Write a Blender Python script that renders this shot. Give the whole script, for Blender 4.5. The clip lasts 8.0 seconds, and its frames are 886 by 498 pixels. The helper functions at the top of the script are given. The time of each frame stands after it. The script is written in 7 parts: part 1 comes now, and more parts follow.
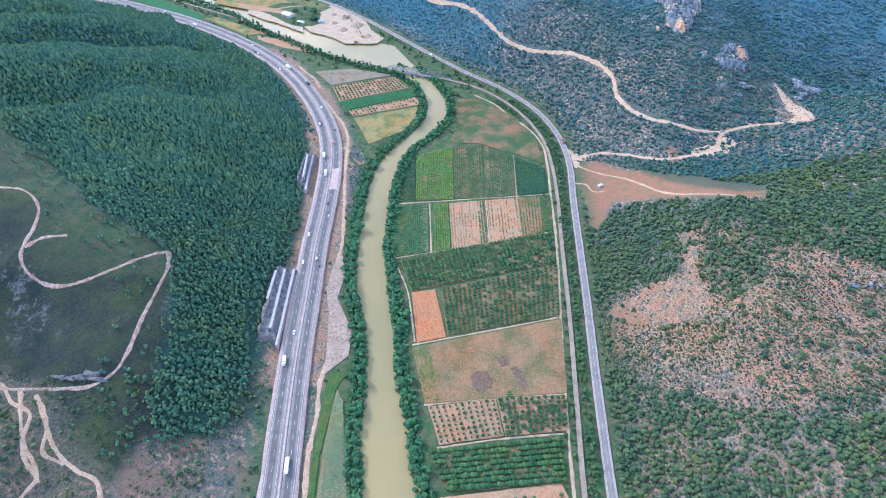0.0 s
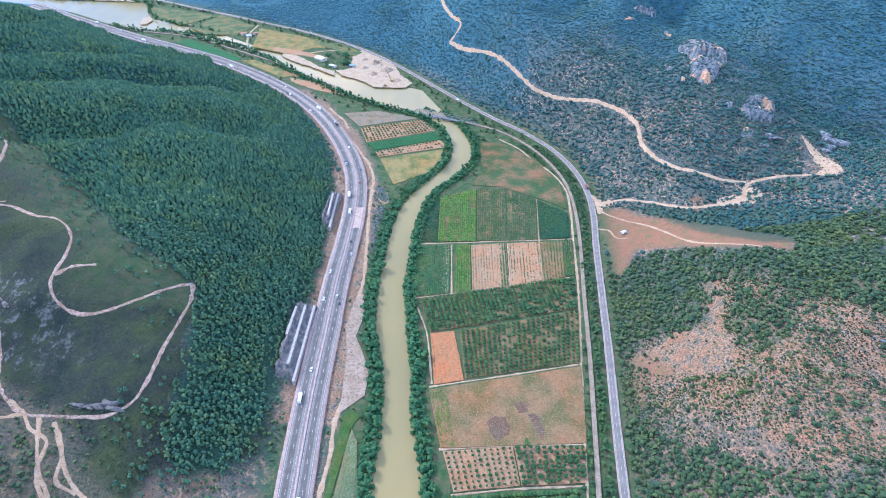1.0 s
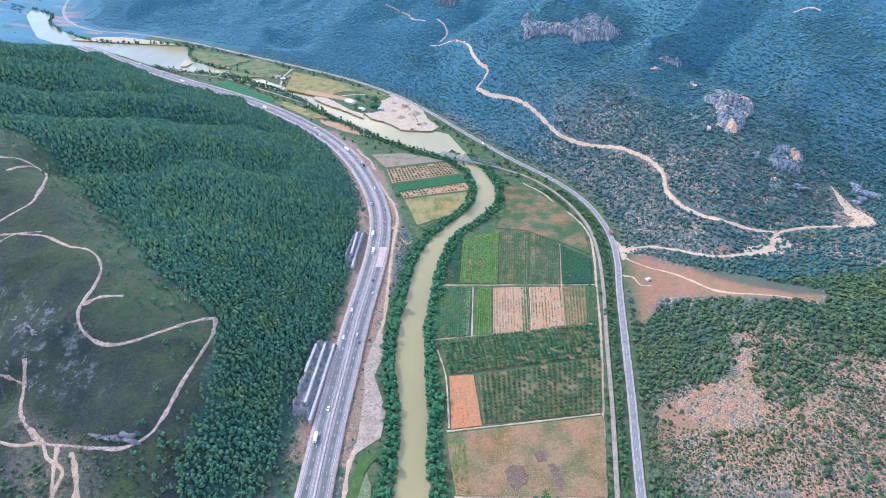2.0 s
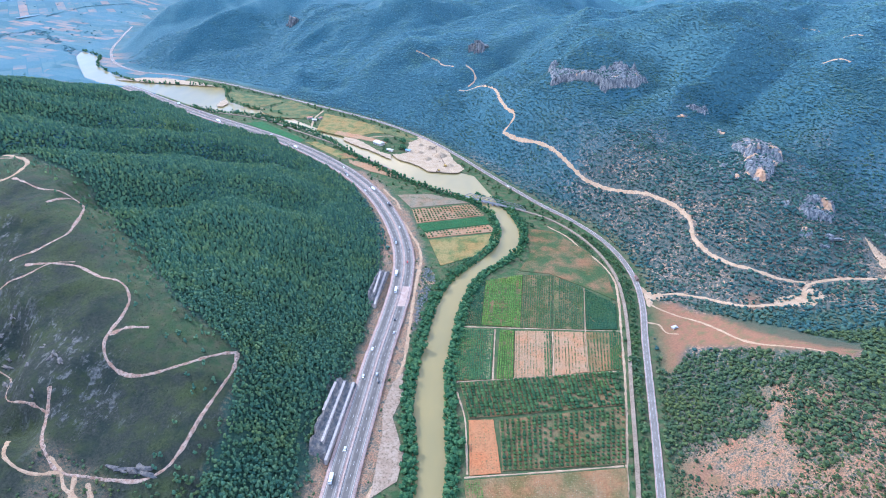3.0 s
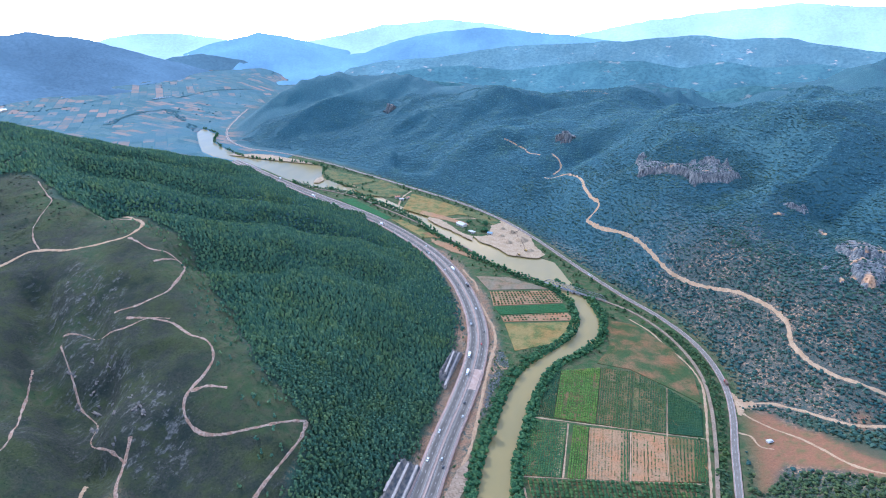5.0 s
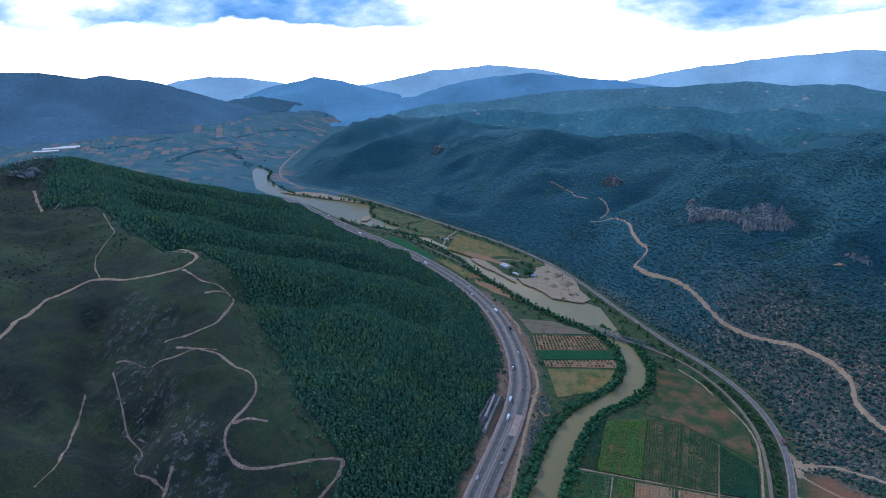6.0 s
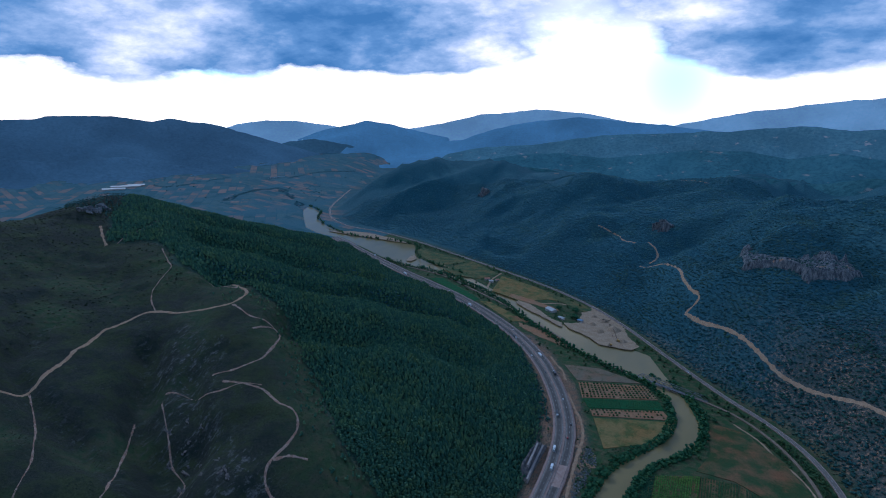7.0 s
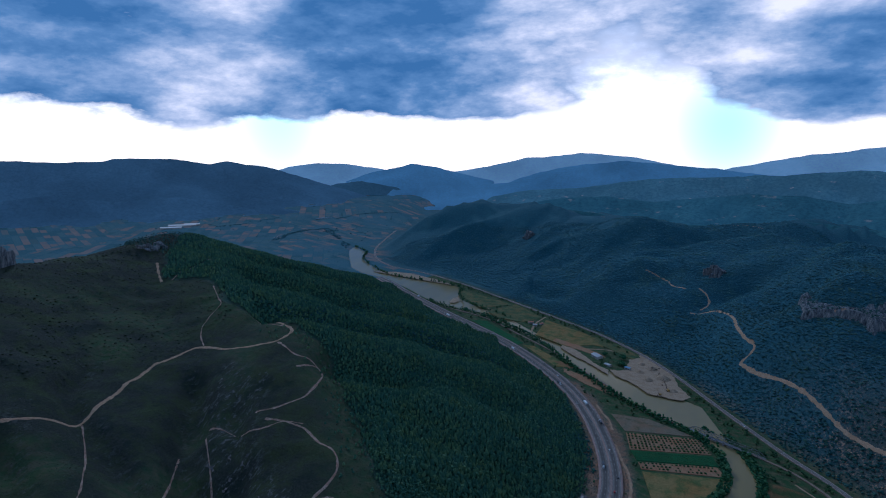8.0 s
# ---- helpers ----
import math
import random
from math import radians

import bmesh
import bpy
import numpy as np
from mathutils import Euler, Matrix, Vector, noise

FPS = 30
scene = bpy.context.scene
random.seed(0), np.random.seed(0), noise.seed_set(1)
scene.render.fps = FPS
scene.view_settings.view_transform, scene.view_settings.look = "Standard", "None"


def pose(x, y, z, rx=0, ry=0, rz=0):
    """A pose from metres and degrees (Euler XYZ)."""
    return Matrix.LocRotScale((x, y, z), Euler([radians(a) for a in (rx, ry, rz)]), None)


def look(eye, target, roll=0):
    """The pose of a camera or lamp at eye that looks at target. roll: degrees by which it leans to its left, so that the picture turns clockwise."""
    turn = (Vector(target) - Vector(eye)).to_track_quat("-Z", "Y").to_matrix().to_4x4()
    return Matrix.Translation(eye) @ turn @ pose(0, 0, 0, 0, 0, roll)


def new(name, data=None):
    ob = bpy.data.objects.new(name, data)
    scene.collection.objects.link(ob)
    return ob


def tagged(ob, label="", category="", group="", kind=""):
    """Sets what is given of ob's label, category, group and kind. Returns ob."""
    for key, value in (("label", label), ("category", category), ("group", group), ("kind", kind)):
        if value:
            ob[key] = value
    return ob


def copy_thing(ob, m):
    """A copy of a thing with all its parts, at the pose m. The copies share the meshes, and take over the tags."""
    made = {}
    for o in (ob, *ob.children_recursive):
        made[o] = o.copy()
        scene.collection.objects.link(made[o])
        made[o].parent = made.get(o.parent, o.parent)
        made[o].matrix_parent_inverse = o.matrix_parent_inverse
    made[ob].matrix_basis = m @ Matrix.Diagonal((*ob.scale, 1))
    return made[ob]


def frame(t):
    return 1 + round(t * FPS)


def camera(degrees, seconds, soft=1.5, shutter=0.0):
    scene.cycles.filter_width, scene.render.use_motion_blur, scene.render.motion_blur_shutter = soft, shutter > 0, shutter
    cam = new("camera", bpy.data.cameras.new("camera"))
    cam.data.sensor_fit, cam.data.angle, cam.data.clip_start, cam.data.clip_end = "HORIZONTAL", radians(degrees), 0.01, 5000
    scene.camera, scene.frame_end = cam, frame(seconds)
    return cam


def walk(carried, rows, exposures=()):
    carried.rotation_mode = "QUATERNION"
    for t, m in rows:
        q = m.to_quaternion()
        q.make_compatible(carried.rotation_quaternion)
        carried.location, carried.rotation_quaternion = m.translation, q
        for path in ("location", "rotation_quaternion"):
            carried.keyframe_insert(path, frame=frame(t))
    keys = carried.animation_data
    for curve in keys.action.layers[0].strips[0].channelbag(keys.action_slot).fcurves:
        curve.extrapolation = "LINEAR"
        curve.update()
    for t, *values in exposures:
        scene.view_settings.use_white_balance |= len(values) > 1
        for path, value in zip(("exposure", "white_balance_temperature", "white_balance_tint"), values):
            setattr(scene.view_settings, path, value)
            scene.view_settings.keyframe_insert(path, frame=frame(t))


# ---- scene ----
from itertools import product

# ---- camera and its walk: it hangs over the valley and turns where it is ----
EYE_HEIGHT = 380.0
TURNS = [(0.0, 48.0, 0.40, 0.0), (0.5, 50.03, 0.34, 1.4), (1.0, 52.07, 0.29, 2.8), (1.5, 54.13, 0.27, 4.2), (3.0, 60.19, 0.07, 8.31),
         (3.5, 62.21, 0.0, 10.06), (4.0, 64.23, -0.04, 12.23), (4.5, 66.22, -0.12, 14.57), (6.0, 72.16, -0.34, 21.53),
         (6.5, 74.16, -0.33, 23.82), (7.0, 76.19, -0.39, 26.13), (7.5, 78.19, -0.43, 28.46), (8.0, 80.27, -0.41, 30.52)]
cam = camera(74.56, 8.0, 1.0)
walk(cam, [(t, pose(0, 0, EYE_HEIGHT, tilt, roll, turn)) for t, tilt, roll, turn in TURNS],
     exposures=[(0.0, 0.32, 5080, 14), (3.0, 0.38, 5200, 14), (4.6, 0.26, 5300, 14), (5.8, -1.24, 4850, 9), (6.5, -1.95, 4600, 7), (8.0, -2.64, 4450, 6)])

# ---- world, sun ----
SUN_TURN, SUN_RISE = 55.0, 32.0      # degrees left of +y, and above the horizon


def build_world():
    world = bpy.data.worlds.new("sky")
    scene.world = world
    world.use_nodes = True
    tree = world.node_tree
    tree.nodes.clear()
    N, L = tree.nodes.new, tree.links.new

    def math_node(op, a, b=None, clamp=False):
        n = N("ShaderNodeMath")
        n.operation, n.use_clamp = op, clamp
        for k, v in enumerate((a, b)):
            if v is None:
                continue
            if isinstance(v, (int, float)):
                n.inputs[k].default_value = v
            else:
                L(v, n.inputs[k])
        return n.outputs[0]

    def ramp(v, *stops):
        n = N("ShaderNodeValToRGB")
        n.color_ramp.elements[0].position, n.color_ramp.elements[0].color = stops[0][0], (*stops[0][1], 1)
        n.color_ramp.elements[1].position, n.color_ramp.elements[1].color = stops[-1][0], (*stops[-1][1], 1)
        for p, c in stops[1:-1]:
            n.color_ramp.elements.new(p).color = (*c, 1)
        L(v, n.inputs[0])
        return n.outputs[0]

    def mix(f, a, b, kind="MIX"):
        n = N("ShaderNodeMix")
        n.data_type, n.blend_type = "RGBA", kind
        for k, v in ((0, f), (6, a), (7, b)):
            if isinstance(v, (int, float)):
                n.inputs[k].default_value = v
            elif isinstance(v, tuple):
                n.inputs[k].default_value = (*v, 1)
            else:
                L(v, n.inputs[k])
        return n.outputs[2]

    way = N("ShaderNodeTexCoord").outputs["Generated"]
    parts = N("ShaderNodeSeparateXYZ")
    L(way, parts.inputs[0])
    up = math_node("MAXIMUM", parts.outputs[2], 0.0)
    # the cloud deck lies flat overhead, so it closes up towards the horizon
    low = math_node("ADD", up, 0.55)
    flat = N("ShaderNodeCombineXYZ")
    L(math_node("DIVIDE", parts.outputs[0], low), flat.inputs[0])
    L(math_node("DIVIDE", parts.outputs[1], low), flat.inputs[1])
    L(math_node("MULTIPLY", up, 2.7), flat.inputs[2])

    def noise_of(scale, detail, rough, twist):
        n = N("ShaderNodeTexNoise")
        L(flat.outputs[0], n.inputs["Vector"])
        n.inputs["Scale"].default_value, n.inputs["Detail"].default_value = scale, detail
        n.inputs["Roughness"].default_value, n.inputs["Distortion"].default_value = rough, twist
        return n.outputs["Fac"]

    big, fine = noise_of(1.7, 7, 0.50, 0.1), noise_of(5.0, 9, 0.60, 0.0)

    def towards(turn, rise, wide):
        """1 in one direction of the sky, falling off to 0 at that many degrees from it."""
        n = N("ShaderNodeVectorMath")
        n.operation = "DOT_PRODUCT"
        L(way, n.inputs[0])
        a, e = radians(turn), radians(rise)
        n.inputs[1].default_value = (-math.sin(a) * math.cos(e), math.cos(a) * math.cos(e), math.sin(e))
        low = math.cos(radians(wide))
        return math_node("MULTIPLY", math_node("SUBTRACT", n.outputs["Value"], low), 1.0 / (1.0 - low), True)

    def sum_of(start, *terms):
        for v, gain in terms:
            start = math_node("ADD", start, math_node("MULTIPLY", v, gain))
        return start

    deck = math_node("ADD", math_node("MULTIPLY", big, 0.55), math_node("MULTIPLY", fine, 0.45))
    # clear strip under the far edge of the deck, a gap in it and a bank of cloud beside the gap
    rise = math_node("MULTIPLY", math_node("SUBTRACT", up, 0.060), 7.0, False)
    lifted = math_node("ADD", deck, math_node("MINIMUM", math_node("MAXIMUM", rise, -0.45), 0.15))
    lifted = sum_of(lifted, (towards(15, 4.5, 9), -0.24), (towards(6, 4.0, 6), -0.10), (towards(-1, 8.0, 9), 0.16), (towards(48, 6, 22), 0.10), (towards(-20, 9, 16), -0.06))
    cover = ramp(lifted, (0.45, (0, 0, 0)), (0.54, (1, 1, 1)))
    sky = N("ShaderNodeTexSky")
    sky.sky_type, sky.sun_disc = "NISHITA", False
    sky.sun_elevation, sky.sun_rotation = radians(SUN_RISE), radians(-SUN_TURN)
    clear = mix(1.0, sky.outputs[0], (0.12, 0.12, 0.12), "MULTIPLY")
    glow = ramp(up, (0.0, (9.0, 6.3, 4.6)), (0.10, (8.6, 6.4, 5.2)), (0.30, (1.9, 2.0, 2.4)), (1.0, (1.05, 1.32, 1.65)))
    glow = mix(math_node("MULTIPLY", math_node("MAXIMUM", towards(46, 2.0, 5), towards(5, 2.2, 5)), 0.75), glow, (3.2, 5.6, 6.0))
    clear = mix(1.0, clear, glow, "ADD")
    # shaded undersides, lit billows where the deck is thin
    light = sum_of(fine, (big, 0.35), (towards(52, 11, 11), 0.15), (towards(35, 8.5, 13), -0.13), (towards(62, 6, 12), -0.08), (towards(10, 12, 18), 0.13), (towards(-2, 6, 6), -0.05), (towards(27, 7.5, 6), 0.08))
    body = ramp(light, (0.48, (0.52, 0.98, 1.70)), (0.60, (0.98, 1.45, 2.15)), (0.72, (2.2, 2.35, 2.8)), (0.83, (4.3, 3.7, 3.6)), (0.94, (7.0, 5.4, 4.6)))
    # overhead the deck thins to an even bright grey
    body = mix(ramp(up, (0.42, (0, 0, 0)), (0.70, (1, 1, 1))), body, (0.92, 1.20, 1.66))
    colour = mix(cover, clear, body)
    back = N("ShaderNodeBackground")
    L(colour, back.inputs[0])
    back.inputs[1].default_value = 1.0
    out = N("ShaderNodeOutputWorld")
    L(back.outputs[0], out.inputs[0])


build_world()
sun = new("sun", bpy.data.lights.new("sun", "SUN"))
sun.data.energy, sun.data.angle, sun.data.color = 4.4, radians(9), (1.0, 0.93, 0.84)
sun.matrix_world = look((0, 0, 900), (0 + math.sin(radians(SUN_TURN)) * 100, -math.cos(radians(SUN_TURN)) * 100, 900 - 100 * math.tan(radians(SUN_RISE))))


# ---- materials ----
class Shader:
    """A node material in the making, in metres of the object's own space."""

    def __init__(self, name):
        self.material = bpy.data.materials.new(name)
        self.material.use_nodes = True
        self.tree = self.material.node_tree
        self.tree.nodes.clear()
        self.bsdf = self.tree.nodes.new("ShaderNodeBsdfPrincipled")
        out = self.tree.nodes.new("ShaderNodeOutputMaterial")
        self.tree.links.new(self.bsdf.outputs[0], out.inputs[0])
        self.place = self.tree.nodes.new("ShaderNodeTexCoord").outputs["Object"]

    def put(self, socket, v):
        if isinstance(v, (int, float)):
            socket.default_value = v
        elif isinstance(v, tuple):
            socket.default_value = (*v, 1) if len(v) == 3 and socket.type == "RGBA" else v
        else:
            self.tree.links.new(v, socket)

    def noise(self, size, detail=4, rough=0.55, vector=None, stretch=None):
        n = self.tree.nodes.new("ShaderNodeTexNoise")
        v = vector or self.place
        if stretch:
            m = self.tree.nodes.new("ShaderNodeMapping")
            m.inputs["Scale"].default_value = stretch
            self.tree.links.new(v, m.inputs[0])
            v = m.outputs[0]
        self.tree.links.new(v, n.inputs["Vector"])
        n.inputs["Scale"].default_value, n.inputs["Detail"].default_value, n.inputs["Roughness"].default_value = 1.0 / size, detail, rough
        return n.outputs["Fac"]

    def cells(self, size, feature="F1", vector=None, stretch=None, square=False):
        n = self.tree.nodes.new("ShaderNodeTexVoronoi")
        n.feature = feature
        v = vector or self.place
        if stretch:
            m = self.tree.nodes.new("ShaderNodeMapping")
            m.inputs["Scale"].default_value = stretch
            m.inputs["Rotation"].default_value = (0, 0, 0.5)
            self.tree.links.new(v, m.inputs[0])
            v = m.outputs[0]
        self.tree.links.new(v, n.inputs["Vector"])
        n.inputs["Scale"].default_value = 1.0 / size
        if square:
            n.distance, n.inputs["Randomness"].default_value = "CHEBYCHEV", 0.75
        return n

    def ramp(self, v, *stops):
        n = self.tree.nodes.new("ShaderNodeValToRGB")
        e = n.color_ramp.elements
        e[0].position, e[0].color = stops[0][0], (*stops[0][1], 1)
        e[1].position, e[1].color = stops[-1][0], (*stops[-1][1], 1)
        for p, c in stops[1:-1]:
            e.new(p).color = (*c, 1)
        self.tree.links.new(v, n.inputs[0])
        return n.outputs[0]

    def fade(self, v, a, b):
        return self.ramp(v, (a, (0, 0, 0)), (b, (1, 1, 1)))

    def mix(self, f, a, b, kind="MIX"):
        n = self.tree.nodes.new("ShaderNodeMix")
        n.data_type, n.blend_type = "RGBA", kind
        self.put(n.inputs[0], f), self.put(n.inputs[6], a), self.put(n.inputs[7], b)
        return n.outputs[2]

    def math(self, op, a, b=0.0):
        n = self.tree.nodes.new("ShaderNodeMath")
        n.operation = op
        self.put(n.inputs[0], a), self.put(n.inputs[1], b)
        return n.outputs[0]

    def attribute(self, name):
        n = self.tree.nodes.new("ShaderNodeAttribute")
        n.attribute_name = name
        s = self.tree.nodes.new("ShaderNodeSeparateColor")
        self.tree.links.new(n.outputs["Color"], s.inputs[0])
        return s.outputs[0], s.outputs[1], s.outputs[2], n.outputs["Alpha"]

    def island(self):
        return self.tree.nodes.new("ShaderNodeNewGeometry").outputs["Random Per Island"]

    def piece(self):
        return self.tree.nodes.new("ShaderNodeObjectInfo").outputs["Random"]

    def bump(self, v, depth, strength=1.0):
        n = self.tree.nodes.new("ShaderNodeBump")
        n.inputs["Strength"].default_value, n.inputs["Distance"].default_value = strength, depth
        self.tree.links.new(v, n.inputs["Height"])
        self.tree.links.new(n.outputs[0], self.bsdf.inputs["Normal"])

    def finish(self, colour, rough=0.9, metal=0.0, gloss=0.25):
        self.put(self.bsdf.inputs["Base Color"], colour)
        self.put(self.bsdf.inputs["Roughness"], rough)
        self.put(self.bsdf.inputs["Metallic"], metal)
        self.bsdf.inputs["Specular IOR Level"].default_value = gloss
        return self.material


def earth(name, a, b, c, size=6.0, grain=0.7, bump=0.12, gloss=0.15):
    """Soil, gravel, sand: three tones broken up at two sizes."""
    s = Shader(name)
    base = s.mix(s.fade(s.noise(size, 6), 0.38, 0.62), a, b)
    fine = s.noise(grain, 5, 0.65)
    colour = s.mix(s.fade(fine, 0.48, 0.68), base, c)
    s.bump(fine, bump)
    return s.finish(colour, 0.95, 0, gloss)


def foliage(name, dark, mid, light, clump=1.2, gloss=0.12):
    s = Shader(name)
    leaf = s.noise(clump, 5, 0.7)
    tone = s.ramp(s.island(), (0.0, dark), (0.5, mid), (1.0, light))
    tone = s.mix(s.fade(s.noise(38, 4), 0.46, 0.66), tone, s.mix(1.0, tone, (1.25, 1.06, 0.82), "MULTIPLY"))
    colour = s.mix(s.fade(leaf, 0.36, 0.62), s.mix(1.0, tone, (0.66, 0.72, 0.74), "MULTIPLY"), tone)
    s.bump(leaf, 0.5)
    return s.finish(colour, 0.8, 0, gloss)


def paint(name, colour, rough=0.4, metal=0.0, dirt=0.25):
    s = Shader(name)
    worn = tuple(0.6 * v + 0.06 for v in colour)
    return s.finish(s.mix(s.math("MULTIPLY", s.fade(s.noise(0.8, 5), 0.4, 0.7), dirt), colour, worn), rough, metal, 0.5)


def crop(name, soil, green, cover, size=3.0, wide=14.0):
    """Field ground: soil with weeds or stubble in patches."""
    s = Shader(name)
    patch = s.noise(wide, 5, 0.6)
    fine = s.noise(size * 0.25, 6, 0.7)
    both = s.math("ADD", s.math("MULTIPLY", patch, 0.6), s.math("MULTIPLY", fine, 0.4))
    colour = s.mix(s.fade(both, 0.66 - cover * 0.3, 0.80 - cover * 0.3), soil, green)
    colour = s.mix(s.math("MULTIPLY", s.fade(s.noise(1.3, 5, 0.75), 0.44, 0.60), 0.75), colour, s.mix(1.0, colour, (0.50, 0.52, 0.48), "MULTIPLY"))
    colour = s.mix(s.math("MULTIPLY", s.fade(s.noise(wide * 1.7, 5, 0.6), 0.45, 0.62), 0.6), colour, s.mix(1.0, colour, (1.18, 0.86, 0.72), "MULTIPLY"))
    colour = s.mix(s.math("MULTIPLY", s.fade(s.noise(2.6, 6, 0.7), 0.52, 0.66), 0.45), colour, s.mix(1.0, colour, (1.4, 1.32, 1.25), "MULTIPLY"))
    s.bump(fine, 0.15)
    return s.finish(colour, 0.95, 0, 0.1)


def ground_material():
    s = Shader("ground")
    wood, tan, red, rock = s.attribute("zone")
    plain, grass, far, heath = s.attribute("cover")
    big, mid, fine, tiny = s.noise(60, 5), s.noise(9, 6, 0.6), s.noise(1.9, 7, 0.75), s.noise(0.35, 4, 0.7)
    # dry scrubland
    colour = s.mix(s.fade(mid, 0.35, 0.65), (0.028, 0.064, 0.065), (0.046, 0.084, 0.080))
    colour = s.mix(s.math("MULTIPLY", s.fade(s.noise(3.4, 6, 0.7), 0.52, 0.58), s.fade(s.noise(34, 5, 0.6), 0.42, 0.55)), colour, (0.36, 0.225, 0.145))
    # low heath of the western slopes
    low = s.mix(s.fade(fine, 0.36, 0.66), (0.020, 0.025, 0.020), (0.048, 0.052, 0.038))
    low = s.mix(s.math("MULTIPLY", s.fade(s.noise(17, 6, 0.65), 0.48, 0.66), 0.75), low, (0.045, 0.057, 0.023))
    low = s.mix(s.math("MULTIPLY", s.fade(s.noise(1.6, 6, 0.75, stretch=(1.0, 0.45, 1.0)), 0.57, 0.65), s.fade(s.noise(38, 5, 0.65), 0.52, 0.62)), low, (0.115, 0.108, 0.095))
    low = s.mix(s.math("MULTIPLY", s.fade(s.noise(55, 5, 0.6), 0.50, 0.62), 0.6), low, s.mix(s.fade(fine, 0.40, 0.62), (0.034, 0.049, 0.016), (0.066, 0.078, 0.028)))
    low = s.mix(s.math("MULTIPLY", s.fade(s.noise(42, 6, 0.65), 0.54, 0.66), 0.65), low, (0.014, 0.024, 0.020))
    colour = s.mix(heath, colour, low)
    # bare hillside, pale with reddish patches
    bare = s.mix(s.fade(mid, 0.4, 0.62), (0.37, 0.222, 0.132), (0.35, 0.158, 0.088))
    bare = s.mix(s.fade(s.noise(1.3, 6, 0.75), 0.47, 0.54), bare, (0.13, 0.105, 0.066))
    bare = s.mix(s.fade(s.noise(3.6, 5, 0.7), 0.55, 0.66), bare, (0.17, 0.125, 0.075))
    colour = s.mix(s.math("MULTIPLY", tan, s.fade(s.math("ADD", fine, s.math("MULTIPLY", mid, 0.6)), 0.62, 0.80)), colour, bare)
    clay = s.mix(s.fade(fine, 0.4, 0.6), (0.27, 0.125, 0.070), (0.20, 0.105, 0.062))
    clay = s.mix(s.fade(mid, 0.48, 0.68), clay, (0.15, 0.12, 0.055))
    colour = s.mix(red, colour, clay)
    # grassy valley floor
    turf = s.mix(s.fade(mid, 0.42, 0.62), (0.044, 0.086, 0.032), (0.105, 0.098, 0.050))
    turf = s.mix(s.fade(fine, 0.55, 0.7), turf, (0.05, 0.075, 0.025))
    colour = s.mix(grass, colour, turf)
    litter = s.mix(s.fade(fine, 0.4, 0.6), (0.024, 0.058, 0.040), (0.048, 0.080, 0.048))
    colour = s.mix(wood, colour, litter)
    stone = s.mix(s.fade(s.noise(2.5, 7, 0.65), 0.4, 0.62), (0.050, 0.054, 0.050), (0.155, 0.145, 0.128))
    streak = s.noise(5.0, 7, 0.72, stretch=(1.0, 0.42, 0.3))
    colour = s.mix(s.math("MULTIPLY", rock, s.fade(s.math("ADD", s.math("MULTIPLY", mid, 0.45), streak), 0.76, 0.84)), colour, stone)
    # woods on the far slopes: dense crowns with clearings, blue haze mixed into their colours
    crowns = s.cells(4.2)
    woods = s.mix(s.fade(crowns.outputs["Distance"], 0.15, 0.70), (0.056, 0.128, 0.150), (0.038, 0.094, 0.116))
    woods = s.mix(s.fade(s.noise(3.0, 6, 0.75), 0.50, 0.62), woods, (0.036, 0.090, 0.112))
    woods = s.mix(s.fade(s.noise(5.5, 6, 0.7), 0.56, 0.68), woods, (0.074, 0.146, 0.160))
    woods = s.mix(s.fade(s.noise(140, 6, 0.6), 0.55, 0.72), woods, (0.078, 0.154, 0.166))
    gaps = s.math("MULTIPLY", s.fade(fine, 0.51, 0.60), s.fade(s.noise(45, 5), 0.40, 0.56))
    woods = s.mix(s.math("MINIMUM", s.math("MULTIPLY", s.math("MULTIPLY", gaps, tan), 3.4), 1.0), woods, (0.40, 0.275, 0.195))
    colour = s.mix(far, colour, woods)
    # small fields of the far plain, with blue haze painted into their colours
    def plots(size, turn, wide, hedge):
        n, m = s.tree.nodes.new("ShaderNodeTexBrick"), s.tree.nodes.new("ShaderNodeMapping")
        m.inputs["Rotation"].default_value = (0, 0, turn)
        s.tree.links.new(s.place, m.inputs[0])
        s.tree.links.new(m.outputs[0], n.inputs["Vector"])
        n.offset, n.squash, n.squash_frequency = 0.37, 0.6, 3
        for key, value in (("Color1", (0, 0, 0, 1)), ("Color2", (1, 1, 1, 1)), ("Scale", 1.0 / size), ("Mortar Size", hedge), ("Bias", 0.0), ("Brick Width", wide), ("Row Height", 0.30)):
            n.inputs[key].default_value = value
        return n.outputs["Color"], n.outputs["Fac"]

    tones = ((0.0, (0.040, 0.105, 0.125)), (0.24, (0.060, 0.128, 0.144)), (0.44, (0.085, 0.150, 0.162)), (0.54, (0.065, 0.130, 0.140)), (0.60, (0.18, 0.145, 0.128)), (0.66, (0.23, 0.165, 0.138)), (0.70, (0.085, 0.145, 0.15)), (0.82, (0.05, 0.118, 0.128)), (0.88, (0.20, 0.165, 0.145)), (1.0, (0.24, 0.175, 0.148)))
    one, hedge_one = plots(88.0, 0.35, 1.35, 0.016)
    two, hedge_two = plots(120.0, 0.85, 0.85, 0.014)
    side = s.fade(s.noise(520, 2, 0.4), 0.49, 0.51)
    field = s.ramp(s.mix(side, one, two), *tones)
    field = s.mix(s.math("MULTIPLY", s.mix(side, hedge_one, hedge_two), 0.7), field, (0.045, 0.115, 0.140))
